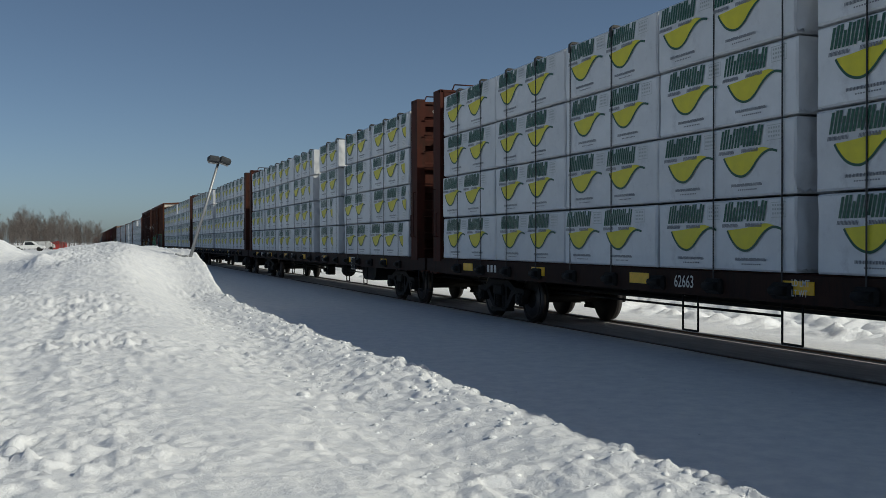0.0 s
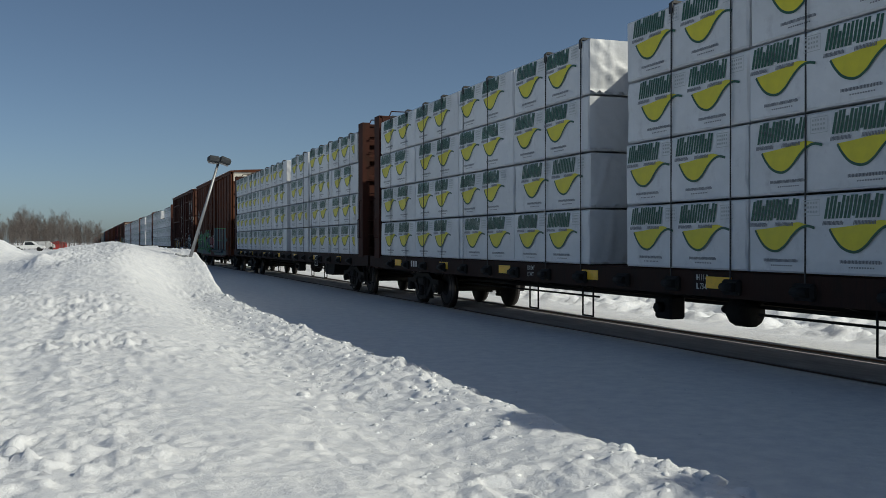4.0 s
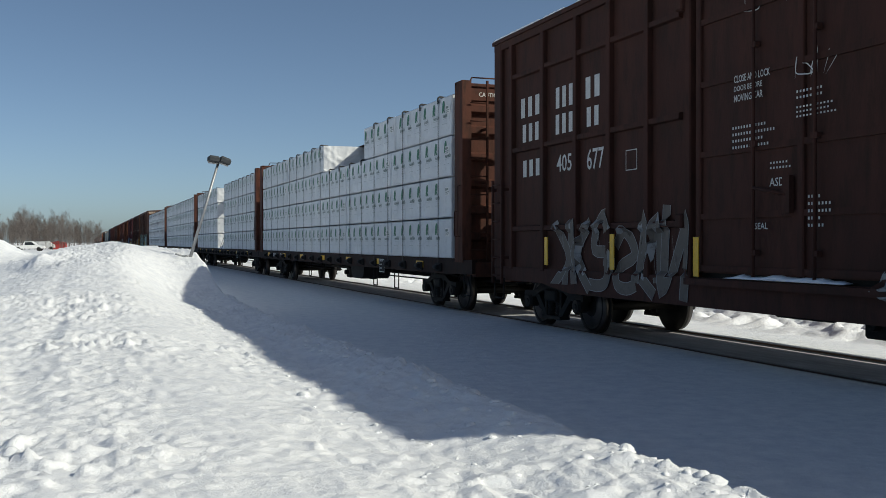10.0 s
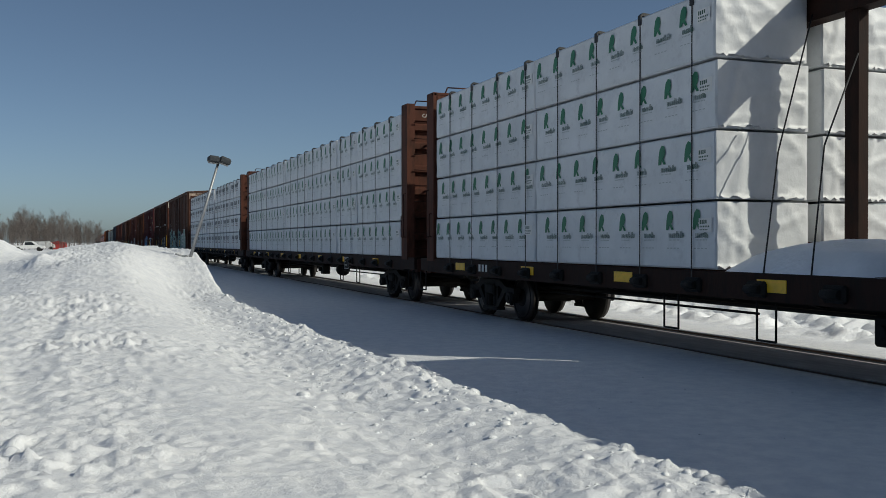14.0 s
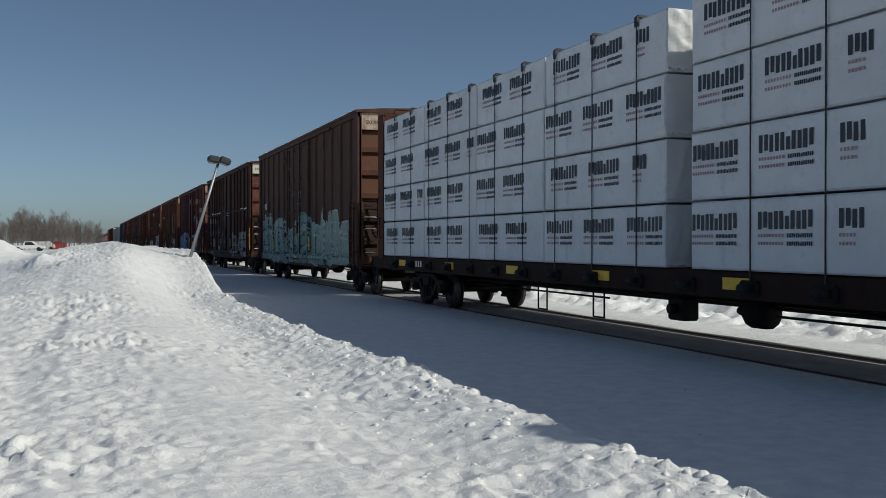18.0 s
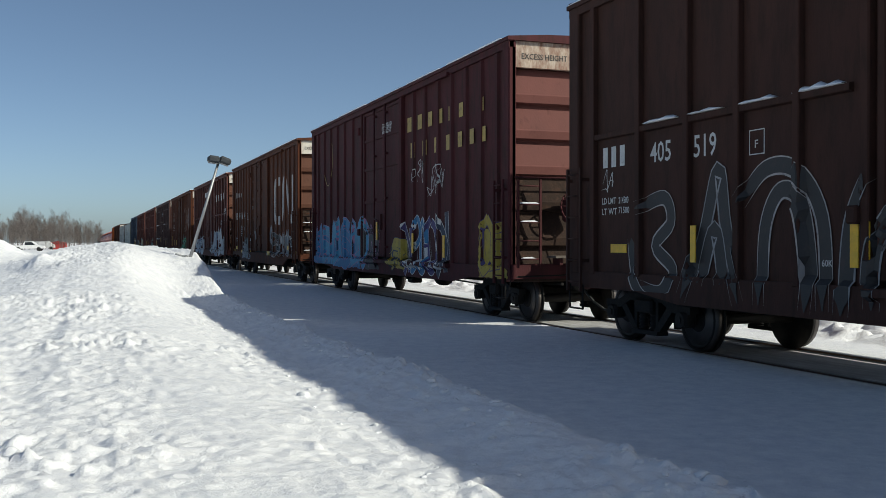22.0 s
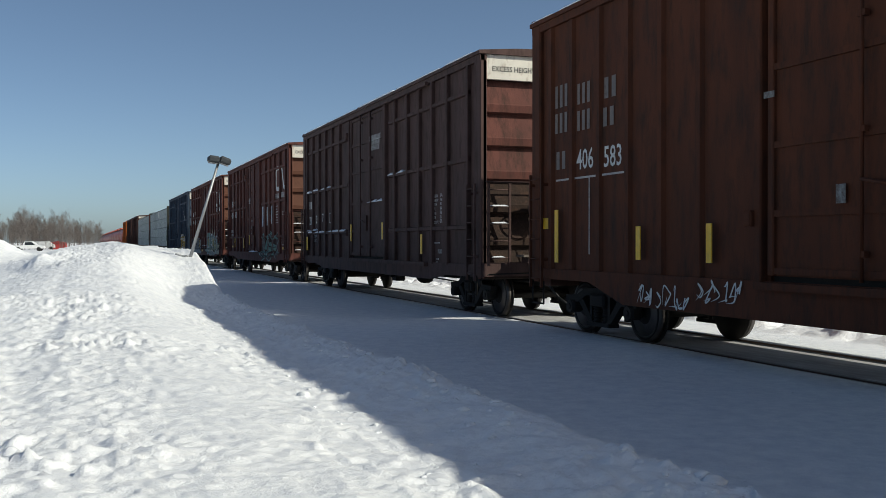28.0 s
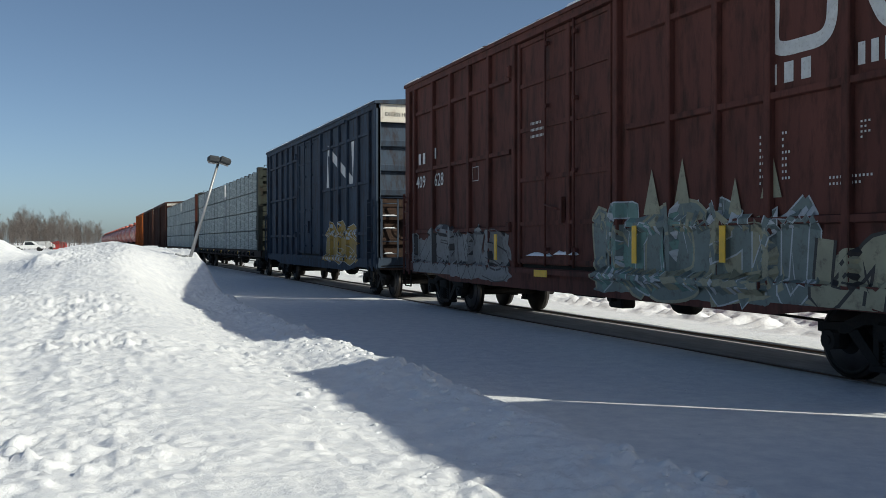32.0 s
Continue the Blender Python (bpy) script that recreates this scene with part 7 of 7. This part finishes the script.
def build_train():
    wr = dict(door=DOOR, sill=(0.66, 0.78))
    b = beam_car
    sw, lf = "swoosh", "leaf"
    # unseen car that stays out of view, added only to cast its shadow
    b(-195.8, "flat car stacked with white-wrapped lumber printed in green and yellow", sw, BEAM_RED, seed=21)
    b(-171.35, "flat car stacked with white-wrapped lumber printed in green and yellow", sw, BEAM_RED, seed=1, near=[(-11.0, -8.32), (-8.28, -5.60), (-5.35, -2.67), (-2.62, 0.09), (0.38, 2.97), (3.01, 5.56), (5.60, 8.28), (8.32, 11.0)], number="62663", number_y=2.63, limits_y=0.38)
    b(-147.1, "red-oxide centre-beam flat car loaded with green and yellow printed lumber", sw, BEAM_RED, seed=2, near=[(-10.95, -7.90), (-7.86, -5.14), (-4.40, -1.99), (-1.15, 1.97), (2.01, 4.82), (4.86, 7.65), (7.69, 10.95)], number="297")
    b(-122.75, "dark brown centre-beam flat car loaded with green and yellow printed lumber", sw, BEAM_BROWN, seed=3, near=[(-11.05, -8.52), (-8.48, -5.94), (-5.90, -3.33), (-3.29, -0.70), (0.35, 3.0), (3.04, 5.65), (5.69, 8.35), (8.39, 11.05)])
    b(-98.45, "brown centre-beam flat car loaded with green and yellow printed lumber", sw, BEAM_BROWN, seed=4, near=[(-11.05, -8.10), (-8.06, -5.14), (-4.80, -1.96), (-1.27, 1.47), (1.51, 4.30), (4.34, 7.40), (7.44, 11.05)], number="37974")
    c4 = boxcar(-77.5, "rust-brown box car with a dark teal graffiti band", RUST, END_ORANGE, P_B, (), top_patch=CREAM, flat_posts=True, **wr)
    c5 = boxcar(-59.6, "dark brown ribbed box car with white emblem and stencils", BROWN, END_ORANGE, P_A, (4.3, 3.03, 1.68), **wr)
    b(-38.65, "flat car with leaf-printed white lumber and a top bundle missing", lf, BEAM_RUST, seed=5, number="254", near=[(-10.95, -6.88), (-6.84, -2.62), (-2.58, 0.55), (0.59, 5.84), (5.88, 10.95)], top_row=[(-10.95, -7.2), (-7.16, -4.45), (0.28, 5.80), (5.84, 10.95)])
    b(-14.45, "flat car with leaf-printed white lumber and an open gap mid-load", lf, BEAM_RUST, seed=6, near=[(-10.97, -6.20), (-6.16, -1.30), (1.35, 6.20), (6.24, 11.0)], far=columns(-11.1, -1.05, 3) + columns(1.42, 11.1, 3), heap=(-1.15, 1.2))
    b(10.1, "flat car fully stacked with leaf-printed white lumber", lf, BEAM_BROWN, seed=7, near=[(-11.1, -7.20), (-7.16, -4.94), (-4.90, -1.04), (-1.0, 2.84), (2.88, 6.74), (6.78, 11.1)])
    b(35.0, "brown flat car stacked with white lumber in bold black print", "block", BEAM_BROWN, seed=8, near=[(-11.08, -8.04), (-8.0, -5.12), (-5.08, -1.89), (-1.32, 2.16), (2.20, 5.04), (5.08, 8.06), (8.10, 11.1)])
    c10 = boxcar(56.5, "brown box car with a pale teal graffiti piece along the bottom", DULL_BROWN, END_ORANGE, P_B, (), top_patch=CREAM_WORN, flat_posts=True, **wr)
    c11 = boxcar(74.7, "chocolate brown box car with snowy belt rail and grey graffiti", DEEP, BROWN_RED, P_A, (2.965,), top_patch=CREAM, **wr)
    c12 = boxcar(92.6, "maroon box car with yellow lettering and blue and purple graffiti", MAROON, end_paint("pale red end paint", (0.155, 0.060, 0.052)), P_C, (), top_patch=CREAM_WORN, flat_posts=True, **wr)
    c13 = boxcar(110.5, "rust-brown box car with a big worn white emblem", RUST, END_ORANGE, P_D, (), top_patch=CREAM, flat_posts=True, door=(-1.85, 1.9), sill=(0.58, 0.86))
    c14 = boxcar(128.25, "red-brown box car with white slanted marks and pale blue graffiti", BROWN_RED, END_ORANGE, P_A, (2.95,), top_patch=CREAM, **wr)
    c15 = boxcar(146.15, "rust-brown box car with a green graffiti piece", RUST, END_ORANGE, P_F, (), top_patch=CREAM, flat_posts=True, door=(-1.85, 1.9), sill=(0.58, 0.86))
    c16 = boxcar(164.05, "faded purple-brown ribbed box car with snow on its ledges", GREY_BROWN, BROWN_RED, P_E, (4.35, 3.06, 1.74), top_patch=CREAM, **wr)
    c17 = boxcar(182.2, "red-brown ribbed box car with white emblem and graffiti", BROWN_RED, END_ORANGE, P_A, (4.3, 3.03, 1.68), top_patch=CREAM, **wr)
    c18 = boxcar(200.25, "red-brown ribbed box car with white emblem and grey-green graffiti", BROWN_RED, END_ORANGE, P_G, (4.3, 3.03, 1.68), top_patch=CREAM, **wr)
    c19 = boxcar(218.35, "dark slate blue ribbed box car with a white emblem", NAVY, NAVY, P_A, (4.3, 3.03, 1.68), top_patch=CREAM, **wr)
    b(239.7, "flat car with weathered grey-wrapped lumber and a green-black bulkhead", "old", BEAM_GREEN, seed=9)
    b(264.2, "flat car with weathered grey-wrapped lumber", "old", BEAM_RED, seed=10)
    for k in range(3):
        boxcar(285.5 + 18.0 * k, ("plain dark brown box car far along the train", "plain orange box car ahead of the tank cars")[k == 2], (DEEP, FAR_ORANGE)[k == 2], (BROWN, FAR_ORANGE)[k == 2], P_B, (), top_patch=CREAM, flat_posts=True, **wr)
    for k in range(15):
        tank_car(340.0 + 18.4 * k)
    train_marks(c4, c5, c10, c11, c12, c13, c14, c15, c16, c17, c18, c19)


build_train()

# ---- lamp post leaning on the bank ----
GALV = mat("dull galvanised steel", (0.33, 0.34, 0.35), 0.5, 0.6, 0.15, 6)
LAMP_DARK = mat("dark grey lamp housing", (0.05, 0.055, 0.06), 0.5, 0.2, 0.15, 6)


def build_lamp():
    bx, by = 2.11, 21.07
    bz = height(bx, by) - 0.05
    lamp = thing("lamp_post", "leaning galvanised lamp post with two dark lamp heads", "lamp post", at=(bx, by, bz))
    top = Vector((0.60, 0.0, 3.17 - bz))
    part("pole", Shape().cyl((0, 0, 0), top, 0.036, 12, 0.026), GALV, lamp)
    part("foot_pipe", Shape().tube([(0.0, 0, 0.07), (-0.12, -0.03, 0.05), (-0.30, -0.08, 0.10)], 0.018), GALV, lamp)
    for k, (dx, tilt) in enumerate(((-0.11, 8), (0.12, 20))):
        s = Shape().cbox(-0.125, 0.125, -0.13, 0.13, -0.075, 0.075, 0.04)
        h = part("lamp_head", s, LAMP_DARK, lamp, at=tuple(top + Vector((dx, 0, 0.02 - 0.025 * k))), turn=(0, tilt, 0))
        part("lens", Shape().box(-0.10, 0.10, -0.10, 0.10, -0.083, -0.076), GALV, h)
    part("bracket", Shape().cyl(tuple(top + Vector((-0.12, 0, 0.02))), tuple(top + Vector((0.14, 0, -0.01))), 0.02, 8), GALV, lamp)


build_lamp()

# ---- distance: bare trees, parked pickup, shed ----
BARK = mat("grey bark", (0.14, 0.12, 0.11), 0.9, 0, 0.3, 3)
TWIG = mat("bare twigs", (0.14, 0.12, 0.11), 0.9, 0, 0.3, 3)


def tree_meshes(seed, high):
    rs = random.Random(seed)
    trunk, crown = Shape(), Shape()

    def limb(p, d, ln, r, depth):
        q = p + d * ln
        (trunk if depth == 0 else crown).cyl(p, q, r, 5 if depth == 0 else 3, r * 0.5, caps=False)
        if depth == 3:
            return
        n = (13, 7, 4)[depth]
        for i in range(n):
            t = 0.22 + 0.78 * (i + rs.random()) / n
            b = p + d * ln * min(t, 0.99)
            side = Vector((rs.uniform(-1, 1), rs.uniform(-1, 1), 0)).normalized()
            nd = (d * 0.9 + side * rs.uniform(0.35, 0.8) + Vector((0, 0, 0.25))).normalized()
            limb(b, nd, ln * rs.uniform(0.30, 0.46) * (1.15 - 0.5 * t if depth == 0 else 1), max(r * 0.42, 0.016), depth + 1)

    limb(Vector((0, 0, 0)), Vector((rs.uniform(-0.05, 0.05), rs.uniform(-0.05, 0.05), 1)).normalized(), high * 0.9, high * 0.008, 0)
    return trunk.mesh("trunk", BARK), crown.mesh("crown", TWIG)


def build_trees():
    kinds = [tree_meshes(40 + i, 9.0) for i in range(6)]
    rs = random.Random(8)
    for i in range(250):
        px = rs.uniform(-50, 176)
        dist = rs.uniform(215, 290)
        ang = radians(20.2) + math.atan((px - 784) / 1735.0)
        x, y = dist * math.sin(ang), dist * math.cos(ang)
        t = thing("tree", "bare grey leafless tree at the edge of the snowfield", "tree", "line of bare trees", at=(x, y, height(x, y) - 0.05), turn=(0, 0, rs.uniform(0, 360)))
        k = kinds[i % 6]
        sc = (rs.uniform(0.50, 0.90) if i % 4 else rs.uniform(0.28, 0.42)) * (1.0 if px < 125 else 0.8)
        for name, me in zip(("trunk", "crown"), k):
            o = part(name, me, None, t)
            o.scale = (sc, sc, sc)


build_trees()
CARWHITE = mat("white car paint", (0.75, 0.75, 0.74), 0.3, 0, 0.04, 3)
GLASS = mat("dark car glass", (0.02, 0.025, 0.03), 0.1, 0, 0.1, 3)
BARN = mat("red barn paint", (0.35, 0.03, 0.03), 0.7, 0, 0.15, 2)


def at_pixel(px, dist):
    ang = radians(20.2) + math.atan((px - 784) / 1735.0)
    return dist * math.sin(ang), dist * math.cos(ang)


def build_far_things():
    x, y = at_pixel(52, 195)
    z = height(x, y)
    p = thing("pickup_truck", "white pickup truck parked on the snow", "pickup truck", at=(x, y, z), turn=(0, 0, -8))
    part("body", Shape().extrude([(-2.7, 0.45), (-2.7, 1.05), (-0.2, 1.08), (1.5, 1.05), (2.55, 0.95), (2.7, 0.5)], "y", -0.95, 0.95), CARWHITE, p)
    part("cab", Shape().extrude([(-0.9, 1.05), (-0.75, 1.75), (0.6, 1.78), (1.5, 1.05)], "y", -0.82, 0.82), CARWHITE, p)
    part("side_window", Shape().extrude([(-0.7, 1.12), (-0.6, 1.65), (0.5, 1.68), (1.15, 1.12)], "y", -0.84, -0.825), GLASS, p)
    for wx in (-1.75, 1.75):
        for wy in (-0.85, 0.85):
            part("wheel", Shape().cyl((wx, wy - 0.12, 0.38), (wx, wy + 0.12, 0.38), 0.38, 16), HOSE, p)
    x, y = at_pixel(103, 240)
    z = height(x, y)
    p = thing("shed", "small red shed behind the snowfield", "shed", at=(x, y, z), turn=(0, 0, -6))
    part("wall", Shape().box(-1.7, 1.7, -1.5, 1.5, -0.1, 1.5), BARN, p)
    part("roof", Shape().extrude([(-1.9, 1.5), (0, 1.95), (1.9, 1.5)], "y", -1.7, 1.7), BARN, p)
    x, y = at_pixel(79, 235)
    z = height(x, y)
    p = thing("parked_van", "white van half hidden by snow", "van", at=(x, y, z), turn=(0, 0, -6))
    part("body", Shape().extrude([(-2.0, 0.4), (-2.0, 1.75), (0.9, 1.8), (1.7, 1.2), (2.1, 1.05), (2.15, 0.4)], "y", -0.9, 0.9), CARWHITE, p)
    for wx in (-1.3, 1.4):
        part("wheel", Shape().cyl((wx, -0.92, 0.34), (wx, 0.92, 0.34), 0.34, 16), HOSE, p)


build_far_things()


# ---- what moves ----
def motions():
    times = [float(t) for t in range(0, 33)]
    for car, centre in CARS:
        walk(car, [(t, pose(XC, centre - V(t), 0)) for t in times])
    steps = [i / 30.0 for i in range(0, 961)]
    turns = [V(t) / WHEEL_R for t in steps]
    first = {}
    for w in WHEELSETS:
        y = w.location.y
        key = y > 0
        if key not in first:
            walk(w, [(t, Matrix.Translation((0, y, WHEEL_R)) @ Matrix.Rotation(a, 4, "X")) for t, a in zip(steps, turns)])
            first[key] = w
        else:
            # all wheelsets at the same seat turn alike: they share one set of keys
            w.rotation_mode = "QUATERNION"
            keys = w.animation_data_create()
            keys.action = first[key].animation_data.action
            keys.action_slot = first[key].animation_data.action_slot


motions()
